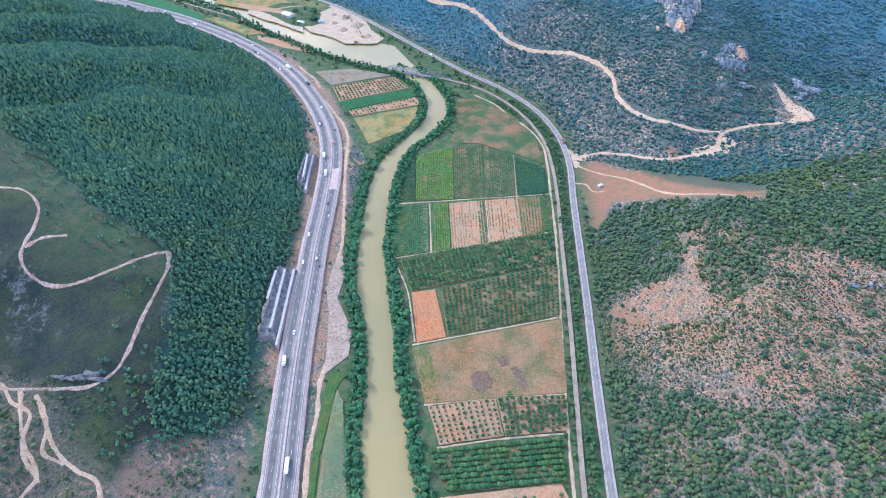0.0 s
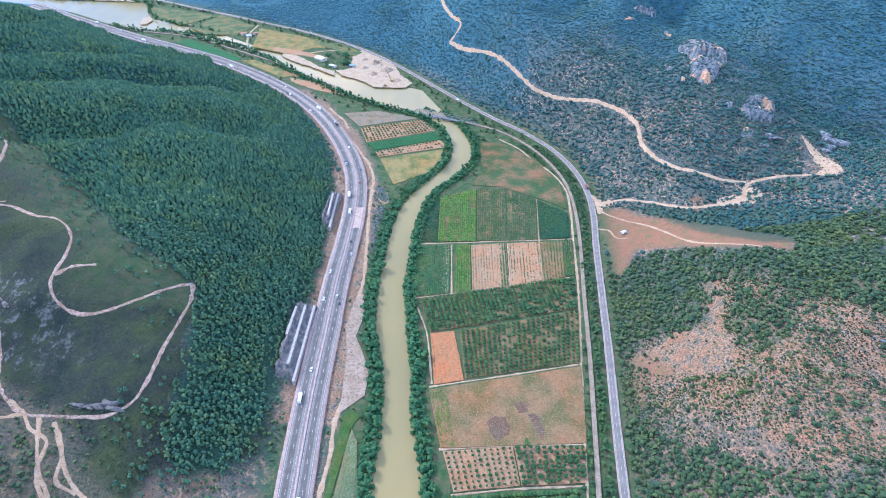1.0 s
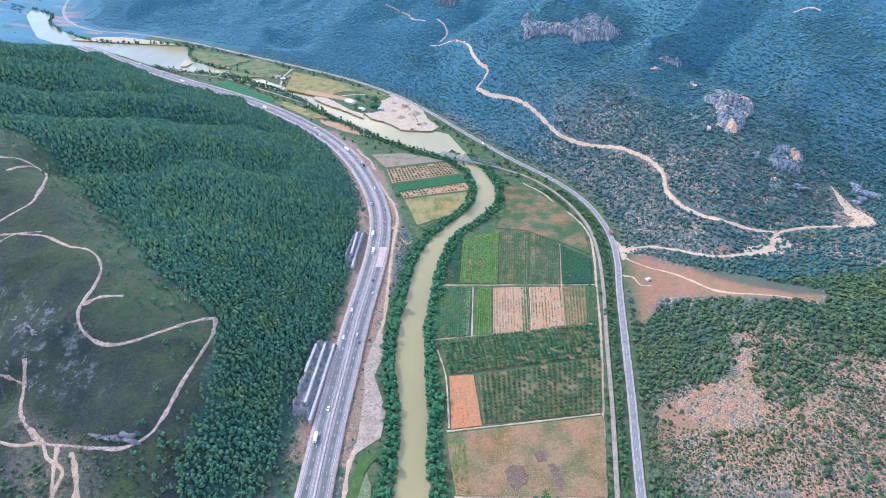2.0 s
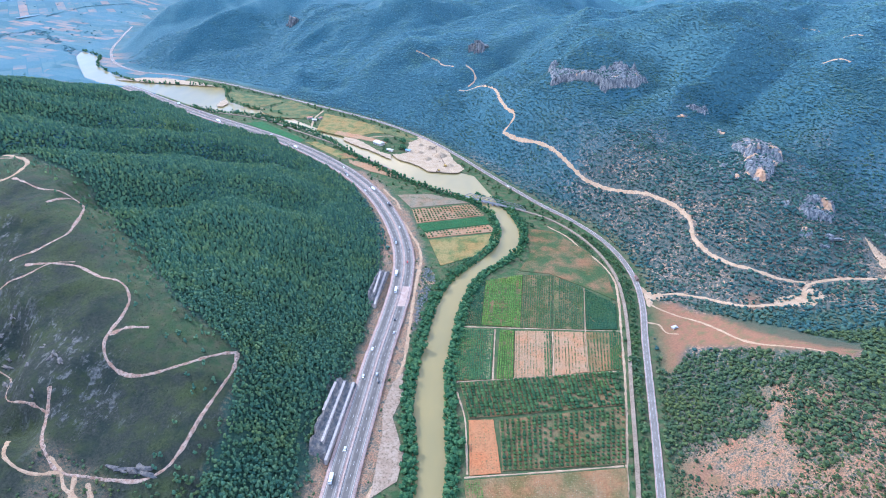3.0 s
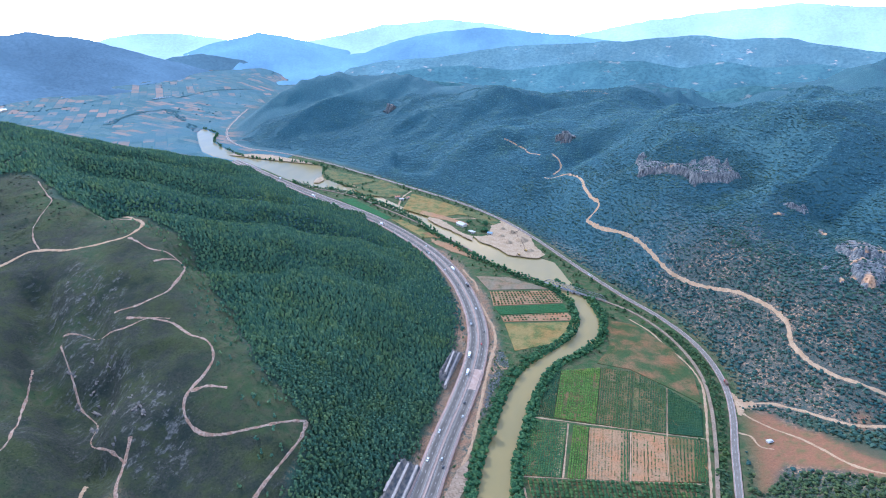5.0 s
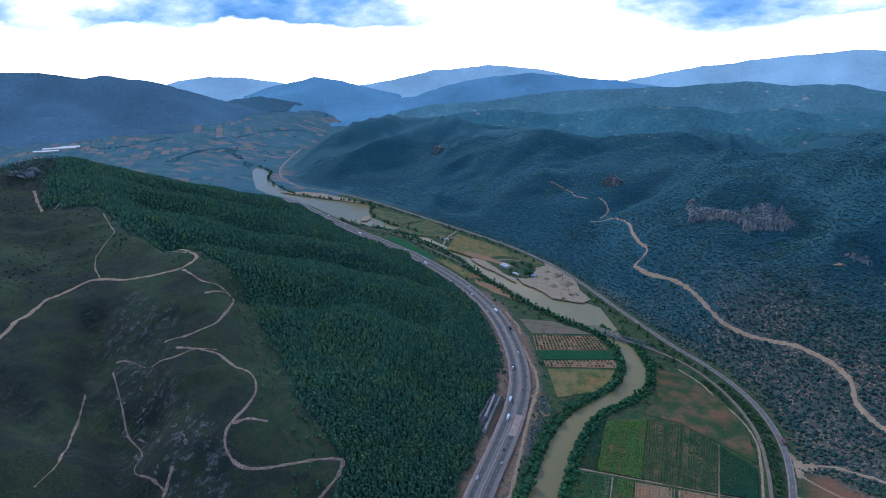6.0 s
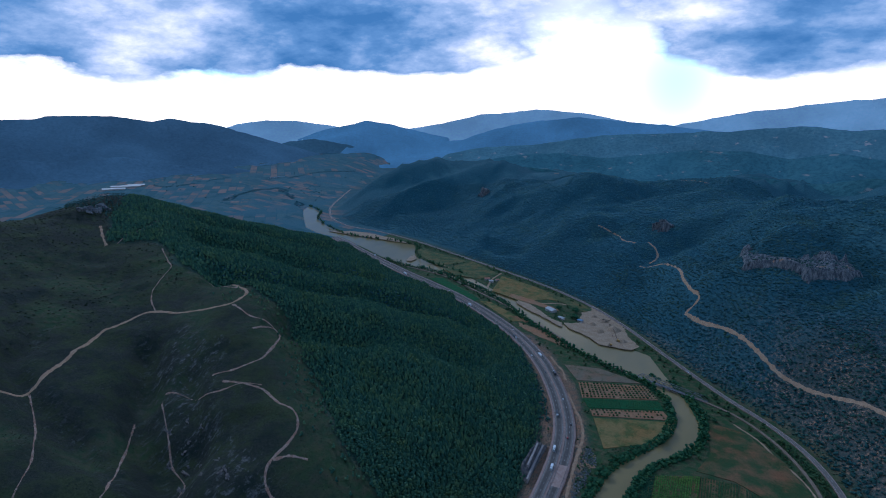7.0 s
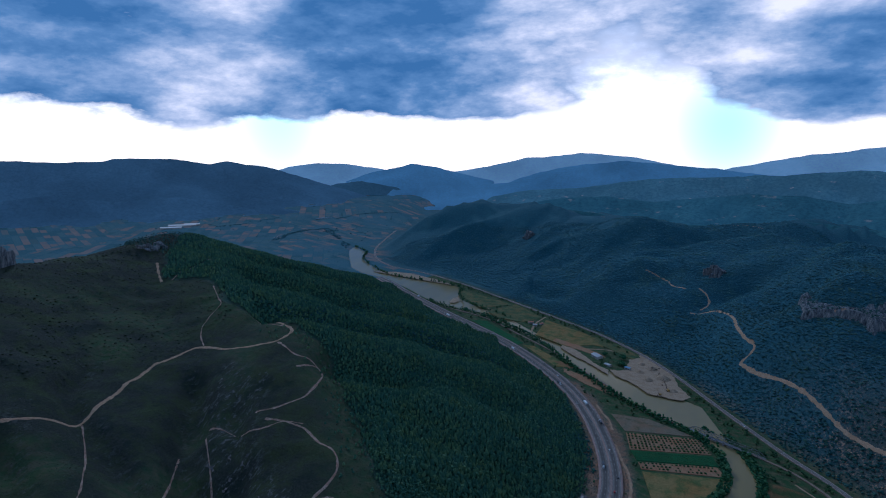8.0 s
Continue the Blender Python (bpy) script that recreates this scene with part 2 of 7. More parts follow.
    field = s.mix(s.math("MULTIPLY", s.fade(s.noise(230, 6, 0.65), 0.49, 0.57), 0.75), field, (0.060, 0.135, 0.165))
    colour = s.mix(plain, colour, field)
    s.bump(s.math("ADD", s.math("ADD", fine, s.math("MULTIPLY", tiny, 0.4)), s.math("MULTIPLY", mid, 3.0)), 0.9)
    return s.finish(colour, 0.95, 0, 0.12)


def water_material():
    s = Shader("river_water")
    mud = s.mix(s.fade(s.noise(45, 5, stretch=(1, 0.35, 1)), 0.35, 0.65), (0.262, 0.196, 0.080), (0.222, 0.176, 0.080))
    ripple = s.noise(2.2, 4, 0.6)
    s.bump(ripple, 0.03, 0.15)
    return s.finish(mud, 0.10, 0, 0.11)


def asphalt(name, tone, blue=1.0):
    s = Shader(name)
    wear = s.noise(7, 5, 0.6)
    grain = s.noise(0.25, 4, 0.7)
    a, b = (tone * 1.20, tone, tone * 0.91 * blue), (tone * 1.66, tone * 1.40, tone * 1.27 * blue)
    colour = s.mix(s.fade(wear, 0.35, 0.65), a, b)
    colour = s.mix(s.math("MULTIPLY", s.fade(grain, 0.4, 0.7), 0.35), colour, (tone * 0.6, tone * 0.6, tone * 0.62))
    s.bump(grain, 0.02)
    return s.finish(colour, 0.85, 0, 0.3)


def rock_material(name, warm):
    s = Shader(name)
    up = s.noise(3.2, 8, 0.68, stretch=(1, 1, 0.22))
    colour = s.ramp(up, (0.32, (0.030, 0.036, 0.042)), (0.45, (0.09, 0.10, 0.11)), (0.56, (0.175, 0.178, 0.175)), (0.70, (0.27, 0.268, 0.258)), (0.82, (0.12, 0.124, 0.126)))
    stain = s.fade(s.noise(17, 4, 0.55, stretch=(1, 1, 0.4)), 0.54 if warm else 0.64, 0.62 if warm else 0.72)
    colour = s.mix(s.math("MULTIPLY", stain, 0.8), colour, (0.52, 0.30, 0.16))
    s.bump(s.noise(1.4, 7, 0.7, stretch=(1, 1, 0.4)), 0.8)
    return s.finish(colour, 0.95, 0, 0.2)


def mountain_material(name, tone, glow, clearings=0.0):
    """Far ranges seen through miles of air; the blue haze is put into their emission."""
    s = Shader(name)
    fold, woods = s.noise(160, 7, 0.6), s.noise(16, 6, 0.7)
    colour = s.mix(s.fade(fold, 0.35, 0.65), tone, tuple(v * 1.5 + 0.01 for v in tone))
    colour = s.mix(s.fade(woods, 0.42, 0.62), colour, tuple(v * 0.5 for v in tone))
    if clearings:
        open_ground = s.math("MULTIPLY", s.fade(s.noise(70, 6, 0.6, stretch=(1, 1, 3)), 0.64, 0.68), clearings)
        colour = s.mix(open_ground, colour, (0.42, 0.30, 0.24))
    # haze of the distance, as an emitted colour that varies a little
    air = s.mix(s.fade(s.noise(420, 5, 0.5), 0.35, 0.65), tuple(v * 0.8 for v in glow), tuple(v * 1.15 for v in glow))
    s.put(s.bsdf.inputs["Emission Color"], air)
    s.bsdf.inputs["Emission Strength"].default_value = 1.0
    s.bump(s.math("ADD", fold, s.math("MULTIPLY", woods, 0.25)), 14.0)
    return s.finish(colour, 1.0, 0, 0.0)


GROUND, WATER = ground_material(), water_material()
ASPHALT, ASPHALT_DARK = asphalt("worn_asphalt", 0.13, 0.92), asphalt("dark_asphalt", 0.075, 0.94)
SHOULDER = earth("shoulder_gravel", (0.33, 0.22, 0.18), (0.40, 0.285, 0.24), (0.20, 0.13, 0.105), 5, 0.9, 0.08)
MEDIAN = earth("median_gravel", (0.36, 0.24, 0.19), (0.46, 0.34, 0.28), (0.20, 0.13, 0.10), 4, 0.8, 0.05)
LINE_PAINT = paint("road_paint", (0.46, 0.43, 0.40), 0.6)
CONCRETE = earth("concrete", (0.30, 0.25, 0.22), (0.38, 0.33, 0.295), (0.17, 0.15, 0.135), 3, 0.5, 0.03, 0.3)
BALLAST = earth("ballast", (0.23, 0.165, 0.115), (0.29, 0.215, 0.155), (0.11, 0.09, 0.06), 6, 1.2, 0.1)
DIRT = earth("dirt_track", (0.33, 0.205, 0.12), (0.41, 0.28, 0.175), (0.20, 0.125, 0.075), 5, 1.0, 0.15)
DIRT_RED = earth("reddish_dirt_track", (0.27, 0.15, 0.10), (0.40, 0.285, 0.215), (0.085, 0.07, 0.048), 4, 1.3, 0.25)
DIRT_PALE = earth("pale_dirt_track", (0.34, 0.22, 0.13), (0.41, 0.285, 0.18), (0.23, 0.145, 0.085), 7, 1.0, 0.15)
SAND = earth("sand", (0.35, 0.245, 0.15), (0.42, 0.31, 0.205), (0.20, 0.14, 0.085), 9, 1.4, 0.2)
GRAVEL_YARD = earth("gravel_yard", (0.255, 0.175, 0.12), (0.31, 0.23, 0.165), (0.13, 0.095, 0.06), 6, 2.2, 0.2)
CUT_ROCK = earth("cut_rock", (0.085, 0.085, 0.088), (0.22, 0.18, 0.15), (0.045, 0.05, 0.052), 4, 1.0, 0.6)
STEEL = paint("grey_steel", (0.17, 0.165, 0.16), 0.6, 0.3)
PINE = foliage("pine_needles", (0.044, 0.102, 0.070), (0.068, 0.140, 0.082), (0.114, 0.184, 0.090), 0.6)
BROADLEAF = foliage("riverside_leaves", (0.026, 0.078, 0.036), (0.044, 0.112, 0.046), (0.080, 0.150, 0.056), 0.8)
SHRUB = foliage("shrub_leaves", (0.034, 0.062, 0.034), (0.058, 0.094, 0.044), (0.100, 0.134, 0.050), 0.8)
SHRUB_TEAL = foliage("dark_slope_leaves", (0.026, 0.068, 0.066), (0.041, 0.094, 0.087), (0.066, 0.122, 0.095), 0.9)
# blue of the hazy distance is put into this leaf colour
SHRUB_HAZE = foliage("hazed_shrub_leaves", (0.030, 0.080, 0.088), (0.046, 0.104, 0.112), (0.072, 0.134, 0.128), 0.9)
SHRUB_GREEN = foliage("green_shrub_leaves", (0.032, 0.070, 0.032), (0.052, 0.098, 0.040), (0.084, 0.130, 0.048), 0.8)
HEATH = foliage("heath_twigs", (0.017, 0.028, 0.017), (0.027, 0.040, 0.022), (0.050, 0.065, 0.029), 0.7)
ORCHARD = foliage("orchard_leaves", (0.026, 0.068, 0.028), (0.044, 0.096, 0.035), (0.072, 0.128, 0.043), 0.6)
CROP_LEAF = foliage("crop_leaves", (0.055, 0.115, 0.025), (0.085, 0.165, 0.030), (0.13, 0.215, 0.045), 0.5)
CROP_DEEP = foliage("deep_crop_leaves", (0.016, 0.052, 0.028), (0.026, 0.072, 0.034), (0.044, 0.094, 0.040), 0.5)
CROP_DARK = foliage("dark_crop_leaves", (0.028, 0.080, 0.036), (0.048, 0.114, 0.042), (0.082, 0.145, 0.048), 0.5)
DRY_LEAF = foliage("dry_stalks", (0.12, 0.13, 0.05), (0.20, 0.17, 0.09), (0.32, 0.25, 0.15), 0.5)
BARK = earth("bark", (0.09, 0.065, 0.045), (0.13, 0.10, 0.075), (0.05, 0.038, 0.03), 0.6, 0.1, 0.03)
ROCK, ROCK_WARM = rock_material("limestone", False), rock_material("stained_limestone", True)
# the second colour of each range is its emitted haze
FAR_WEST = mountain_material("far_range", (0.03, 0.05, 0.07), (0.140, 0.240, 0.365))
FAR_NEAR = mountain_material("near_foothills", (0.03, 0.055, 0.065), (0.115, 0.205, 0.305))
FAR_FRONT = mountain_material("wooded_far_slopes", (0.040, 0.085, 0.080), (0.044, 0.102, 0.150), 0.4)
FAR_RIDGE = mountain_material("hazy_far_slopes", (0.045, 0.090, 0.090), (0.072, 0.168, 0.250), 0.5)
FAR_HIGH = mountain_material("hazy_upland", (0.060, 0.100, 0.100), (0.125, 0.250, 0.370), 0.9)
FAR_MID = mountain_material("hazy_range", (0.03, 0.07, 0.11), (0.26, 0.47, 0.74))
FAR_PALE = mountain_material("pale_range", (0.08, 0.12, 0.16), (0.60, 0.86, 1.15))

_pond = Shader("pond_water")
POND = _pond.finish(_pond.mix(_pond.fade(_pond.noise(30), 0.4, 0.6), (0.30, 0.30, 0.26), (0.22, 0.24, 0.22)), 0.12, 0, 0.5)
# ---- shape of the land ----
_tab = np.random.RandomState(11).rand(256, 256)


def value_noise(x, y):
    """Smooth random values from -1 to 1 on a lattice of 1 m."""
    i, j = np.floor(x).astype(int), np.floor(y).astype(int)
    u, v = x - i, y - j
    u, v = u * u * (3 - 2 * u), v * v * (3 - 2 * v)
    i0, j0, i1, j1 = i % 256, j % 256, (i + 1) % 256, (j + 1) % 256
    low = _tab[i0, j0] * (1 - u) + _tab[i1, j0] * u
    high = _tab[i0, j1] * (1 - u) + _tab[i1, j1] * u
    return 2 * (low * (1 - v) + high * v) - 1


def fbm(x, y, size, octaves=4, seed=0.0):
    total, gain = 0.0, 1.0
    x, y = x / size + seed * 7.31, y / size - seed * 3.77
    for _ in range(octaves):
        total = total + gain * value_noise(x, y)
        x, y, gain = x * 2.03 + 5.1, y * 2.03 - 9.7, gain * 0.5
    return total / 1.9


def step(a, b, v):
    s = np.clip((v - a) / (b - a), 0, 1)
    return s * s * (3 - 2 * s)


def line_distance(x, y, line):
    """Distance from a broken line, and the way along it (0 to the number of its pieces)."""
    best, along = np.full(np.shape(x), 1e9), np.zeros(np.shape(x))
    for k in range(len(line) - 1):
        (ax, ay), (bx, by) = line[k][:2], line[k + 1][:2]
        dx, dy = bx - ax, by - ay
        s = np.clip(((x - ax) * dx + (y - ay) * dy) / (dx * dx + dy * dy), 0, 1)
        d = np.hypot(x - ax - s * dx, y - ay - s * dy)
        near = d < best
        best, along = np.where(near, d, best), np.where(near, k + s, along)
    return best, along


def inside(x, y, loop):
    """Signed distance to a closed loop: positive inside."""
    odd = np.zeros(np.shape(x), bool)
    for (ax, ay), (bx, by) in zip(loop, loop[1:] + loop[:1]):
        cross = (ay > y) != (by > y)
        with np.errstate(divide="ignore", invalid="ignore"):
            at = ax + (y - ay) * (bx - ax) / (by - ay if by != ay else 1e-9)
        odd ^= cross & (x < at)
    d, _ = line_distance(x, y, loop + loop[:1])
    return np.where(odd, d, -d)


HIGHWAY = [(-112, -900), (-109, 60), (-112, 178), (-116, 222), (-121, 285), (-125, 365), (-128, 429), (-129, 500), (-132, 560),
           (-142, 625), (-161, 683), (-190, 745), (-229, 810), (-286, 880), (-360, 949), (-454, 1020), (-554, 1080),
           (-636, 1125), (-733, 1182), (-848, 1253), (-952, 1321), (-1020, 1362)]
ROAD = [(95, -900), (104, 60), (109, 178), (112, 217), (117, 276), (124, 348), (130, 419), (137, 501), (143, 560), (143, 600),
        (137, 641), (115, 702), (74, 761), (34, 803), (-10, 856), (-70, 932), (-131, 1010), (-197, 1082), (-313, 1174),
        (-435, 1245), (-610, 1340), (-796, 1437), (-964, 1499), (-1078, 1520), (-1194, 1592), (-1320, 1740), (-1451, 1983),
        (-1565, 2224)]
BANK_WEST = [(-50, -900), (-52, 60), (-56, 178), (-60, 206), (-62, 236), (-62, 270), (-67, 311), (-73, 341), (-78, 357), (-83, 385),
             (-86, 423), (-86, 477), (-84, 527), (-77, 571), (-60, 611), (-38, 648), (-25, 683), (-25, 722), (-35, 763),
             (-62, 800), (-100, 826), (-151, 853), (-215, 899), (-305, 977), (-373, 1048), (-448, 1106), (-551, 1169),
             (-615, 1190), (-660, 1190), (-715, 1205), (-804, 1261), (-902, 1323), (-972, 1352), (-1038, 1382), (-1116, 1404),
             (-1194, 1452), (-1300, 1571), (-1400, 1690)]
BANK_EAST = [(-12, -900), (-16, 60), (-20, 178), (-24, 190), (-31, 230), (-40, 273), (-45, 322), (-50, 351), (-56, 388), (-61, 422),
             (-61, 476), (-59, 537), (-52, 577), (-40, 608), (-16, 640), (0, 675), (2, 713), (-8, 754), (-30, 800),
             (-55, 845), (-83, 906), (-168, 947), (-248, 983), (-310, 1022), (-374, 1079), (-459, 1135), (-567, 1207),
             (-623, 1228), (-705, 1279), (-771, 1389), (-831, 1405), (-906, 1406), (-1000, 1412), (-1061, 1434),
             (-1150, 1493), (-1255, 1576), (-1330, 1689), (-1439, 1765)]
RIVER = BANK_WEST + BANK_EAST[::-1]
VALLEY = ([(x - 13, y) for x, y in HIGHWAY[:10]] + [(x - 11, y - 8) for x, y in HIGHWAY[10:]]
          + [(-1330, 1400), (-1560, 1170), (-1950, 830), (-3300, 500), (-5600, 400), (-5600, 5600), (-2900, 5600), (-1900, 3300)]
          + [(x + 6, y + 4) for x, y in ROAD[::-1]])
# crest lines of the hills: x, y, height, then the slope of their flanks
SPINES = [
    ([(-2600, -900, 160), (-1500, 100, 175), (-1040, 440, 180), (-1090, 740, 186), (-583, 577, 122), (-375, 400, 82), (-225, 352, 54)], 0.36),
    ([(-1130, 690, 165), (-1100, 745, 192), (-960, 850, 140), (-880, 980, 98), (-860, 1130, 52), (-960, 1270, 18)], 0.36),
    ([(-583, 577, 128), (-410, 640, 76), (-270, 655, 36)], 0.30),
    ([(-1000, 760, 150), (-660, 770, 92), (-450, 830, 48)], 0.30),
    ([(-1060, 446, 186), (-800, 270, 150), (-580, 180, 112), (-420, 60, 75), (-340, -300, 90), (-500, -900, 150)], 0.34),
    ([(200, 410, 38), (330, 330, 88), (600, 300, 150), (1000, 300, 230), (2200, 200, 330)], 0.34),
    ([(300, -900, 130), (330, -200, 110), (360, 100, 96), (600, 300, 150)], 0.32),
    ([(285, 700, 70), (305, 794, 103), (420, 950, 142), (700, 1300, 190), (1300, 1700, 220)], 0.36),
    ([(60, 985, 112), (117, 1043, 138), (300, 1250, 185), (600, 1800, 170), (900, 2600, 190)], 0.33),
    ([(-270, 1330, 72), (-350, 1458, 105), (-330, 1750, 120), (-480, 2000, 130), (-672, 2408, 60), (-484, 3163, 20)], 0.30),
    ([(-1430, 1900, 14), (-1250, 1830, 60), (-1050, 1933, 122), (-860, 2120, 150), (-672, 2408, 60)], 0.32),
    ([(-600, 3050, 40), (-484, 3163, 60), (374, 3279, 60), (1500, 3000, 90), (3200, 2400, 200)], 0.25),
    ([(420, 470, 40), (700, 560, 110), (1300, 800, 230), (2400, 1000, 330)], 0.30),
    ([(300, 1250, 185), (80, 1500, 165), (-60, 1800, 140), (100, 2300, 110), (374, 3279, 40)], 0.26),
]


RAVINES = [([(-660, 470), (-575, 405), (-515, 350), (-440, 312), (-380, 275), (-330, 250)], 24, 21), ([(-560, 470), (-500, 395), (-440, 345), (-400, 300)], 11, 11),
           ([(-640, 250), (-560, 215), (-480, 190), (-380, 180), (-300, 170)], 18, 20), ([(-760, 420), (-670, 330), (-590, 300), (-500, 285), (-420, 265)], 13, 15),
           ([(-240, 700), (-310, 682), (-380, 664), (-424, 606), (-480, 566), (-520, 540)], 25, 32), ([(-300, 950), (-350, 905), (-481, 805), (-583, 715), (-659, 627), (-700, 590)], 36, 44),
           ([(-540, 1010), (-597, 934), (-662, 853), (-764, 821), (-854, 768), (-900, 720)], 32, 40), ([(-760, 1110), (-790, 1030), (-860, 950), (-930, 880), (-980, 800)], 20, 36),
           ([(620, 560), (550, 660), (470, 745), (403, 825), (374, 892), (322, 995), (255, 1067), (192, 1168), (150, 1300)], 34, 52),
           ([(-560, 1330), (-507, 1346), (-451, 1407), (-397, 1540), (-283, 1664), (-129, 1859), (0, 2000)], 52, 100), ([(20, 1400), (-60, 1330), (-130, 1210), (-110, 1090), (-70, 1020)], 22, 42)]


def height(x, y):
    x, y = np.asarray(x, float), np.asarray(y, float)
    wx = x + 26 * fbm(x, y, 170, 3, 1) + 6 * fbm(x, y, 40, 2, 2)
    wy = y + 26 * fbm(x, y, 170, 3, 3) + 6 * fbm(x, y, 40, 2, 4)
    total = np.zeros(x.shape)
    for line, slope in SPINES:
        best = np.full(x.shape, -500.0)
        for a, b in zip(line[:-1], line[1:]):
            d, s = line_distance(wx, wy, [a, b])
            best = np.maximum(best, a[2] + (b[2] - a[2]) * s - slope * (np.sqrt(d * d + 900) - 30))
        total += np.exp(np.clip(best / 9.0, -60, 60))
    hill = 9.0 * np.log(1 + total)
    valley = inside(x, y, VALLEY)
    away = np.clip(-valley, 0, None)
    hill = hill * step(0, 130, away + 10 * step(0, 20, away)) + 3.0 * fbm(x, y, 60, 4, 5) * step(5, 80, away)
    far = np.hypot(x, y)
    # ridges and hollows of the mountain, and ravines in the western slope
    ridged = 1 - 2.2 * np.sqrt(fbm(wx, wy, 520, 3, 6) ** 2 + 0.004)
    hill += 46 * (ridged - 0.1) * step(60, 450, away) * step(800, 1600, far) * step(-0.35, 0.35, (x * 0.6 + y * 0.8 - 560) / 600)
    # spurs that run down towards the river on the east side, and small folds on the west
    a, b = -0.80 * wx + 0.60 * wy, 0.60 * wx + 0.80 * wy
    spur = 1 - 2.4 * np.abs(fbm(a, b * 0.40, 210, 3, 41))
    hill += (26 + 9 * step(880, 1150, far)) * spur * step(40, 260, away) * step(760, 1050, far) * step(-0.35, 0.05, (x * 0.6 + y * 0.8 - 560) / 600)
    fold = 1 - 2.4 * np.abs(fbm(wx * 0.5 + wy * 0.4, wy * 0.9 - wx * 0.5, 95, 3, 42))
    hill += 5.5 * fold * step(50, 140, away) * step(-200, -300, x)
    for line, deep, wide in RAVINES:
        d, along = line_distance(wx, wy, line)
        taper = step(25, 90, away) * step(0, 0.8, along) * step(0, 0.9, len(line) - 1 - along)
        hill -= deep * taper * np.exp(-(d / wide) ** 2)
    hill += 75 * step(2500, 4400, far) * step(0, 260, valley)
    hill = hill + 1.2 + 0.3 * fbm(x, y, 30, 2, 7)
    water = inside(x, y, RIVER)
    return np.where(water > -9, hill * (1 - step(-9, 5, water)) - 5.0 * step(-9, 5, water), hill)


# ---- building blocks ----
def fill(name, verts, faces, material, parent=None, label="", smooth=False):
    """One mesh object from arrays of corners and of faces (all with the same number of corners)."""
    verts, faces = np.asarray(verts, np.float32).reshape(-1, 3), np.asarray(faces, np.int32)
    me = bpy.data.meshes.new(name)
    n, k = faces.shape
    me.vertices.add(len(verts))
    me.vertices.foreach_set("co", verts.ravel())
    me.loops.add(n * k)
    me.loops.foreach_set("vertex_index", faces.ravel())
    me.polygons.add(n)
    me.polygons.foreach_set("loop_start", np.arange(0, n * k, k, dtype=np.int32))
    me.polygons.foreach_set("use_smooth", np.full(n, smooth))
    me.update(calc_edges=True)
    me.materials.append(material)
    ob = new(name, me)
    if parent:
        ob.parent = parent
    if label:
        ob["label"] = label
    return ob


def part(name, bm, material, parent, label="", smooth=False):
    me = bpy.data.meshes.new(name)
    bm.to_mesh(me)
    bm.free()
    me.materials.append(material)
    for p in me.polygons:
        p.use_smooth = smooth
    ob = new(name, me)
    ob.parent = parent
    if label:
        ob["label"] = label
    return ob


def box(bm, x, y, z, sx, sy, sz, m=None, bevel=0.0):
    """A box of that full size round a centre."""
    made = bmesh.ops.create_cube(bm, size=1.0, matrix=Matrix.Translation((x, y, z)) @ Matrix.Diagonal((sx, sy, sz, 1)))["verts"]
    if bevel:
        edges = list({e for v in made for e in v.link_edges})
        made = bmesh.ops.bevel(bm, geom=edges, offset=bevel, segments=2, affect="EDGES", profile=0.6)["verts"]
    if m is not None:
        bmesh.ops.transform(bm, matrix=m, verts=list({v for v in made}))
    return bm


def beam(bm, a, b, wide):
    a, b = Vector(a), Vector(b)
    m = Matrix.Translation((a + b) / 2) @ (b - a).to_track_quat("Z", "Y").to_matrix().to_4x4() @ Matrix.Diagonal((wide, wide, (b - a).length, 1))
    bmesh.ops.create_cube(bm, size=1.0, matrix=m)
    return bm


def soft_line(line, gap=6.0):
    """A smooth curve through the nodes of a broken line, with a point every gap metres."""
    p = np.array([n[:2] for n in line], float)
    p = np.vstack([2 * p[0] - p[1], p, 2 * p[-1] - p[-2]])
    out = []
    long = np.maximum(np.hypot(*np.diff(p, axis=0).T), 1e-6)[:, None]
    pull = np.diff(p, axis=0) / long
    pull = (pull[:-1] * long[1:] + pull[1:] * long[:-1]) / (long[:-1] + long[1:])
    for k in range(1, len(p) - 2):
        n = max(2, int(long[k, 0] / gap))
        s = np.linspace(0, 1, n, endpoint=False)[:, None]
        b, c, m0, m1 = p[k], p[k + 1], pull[k - 1] * long[k], pull[k] * long[k]
        out.append(b + m0 * s + (3 * (c - b) - 2 * m0 - m1) * s ** 2 + (2 * (b - c) + m0 + m1) * s ** 3)
    return np.vstack(out + [p[-2:-1]])


def sideways(p):
    """Unit vectors to the right of a curve's way."""
    d = np.gradient(p, axis=0)
    d /= np.linalg.norm(d, axis=1)[:, None]
    return np.stack([d[:, 1], -d[:, 0]], 1)


# ---- the ground: one sheet to the horizon ----
def stretch_out(a, b, gap, end):
    """Even steps from a to b that widen on both sides as far as end."""
    mid = list(np.arange(a, b + 0.1, gap))
    tail, v, g = [], b, gap
    while v < end:
        g *= 1.085
        v += g
        tail.append(v)
    head, v, g = [], a, gap
    while v > -end:
        g *= 1.085
        v -= g
        head.append(v)
    return np.array(head[::-1] + mid + tail)


def widen(line, a, b, gap):
    """Even steps between a and b in place of the line's own."""
    return np.array(sorted([v for v in line if v < a or v > b] + list(np.arange(a, b, gap))))


GX, GY = widen(stretch_out(-760, 560, 5.0, 6000), -1500, -763, 10.0), widen(stretch_out(130, 1300, 5.0, 6000), 1303, 1850, 10.0)
MX, MY = np.meshgrid(GX, GY)
MZ = height(MX, MY)


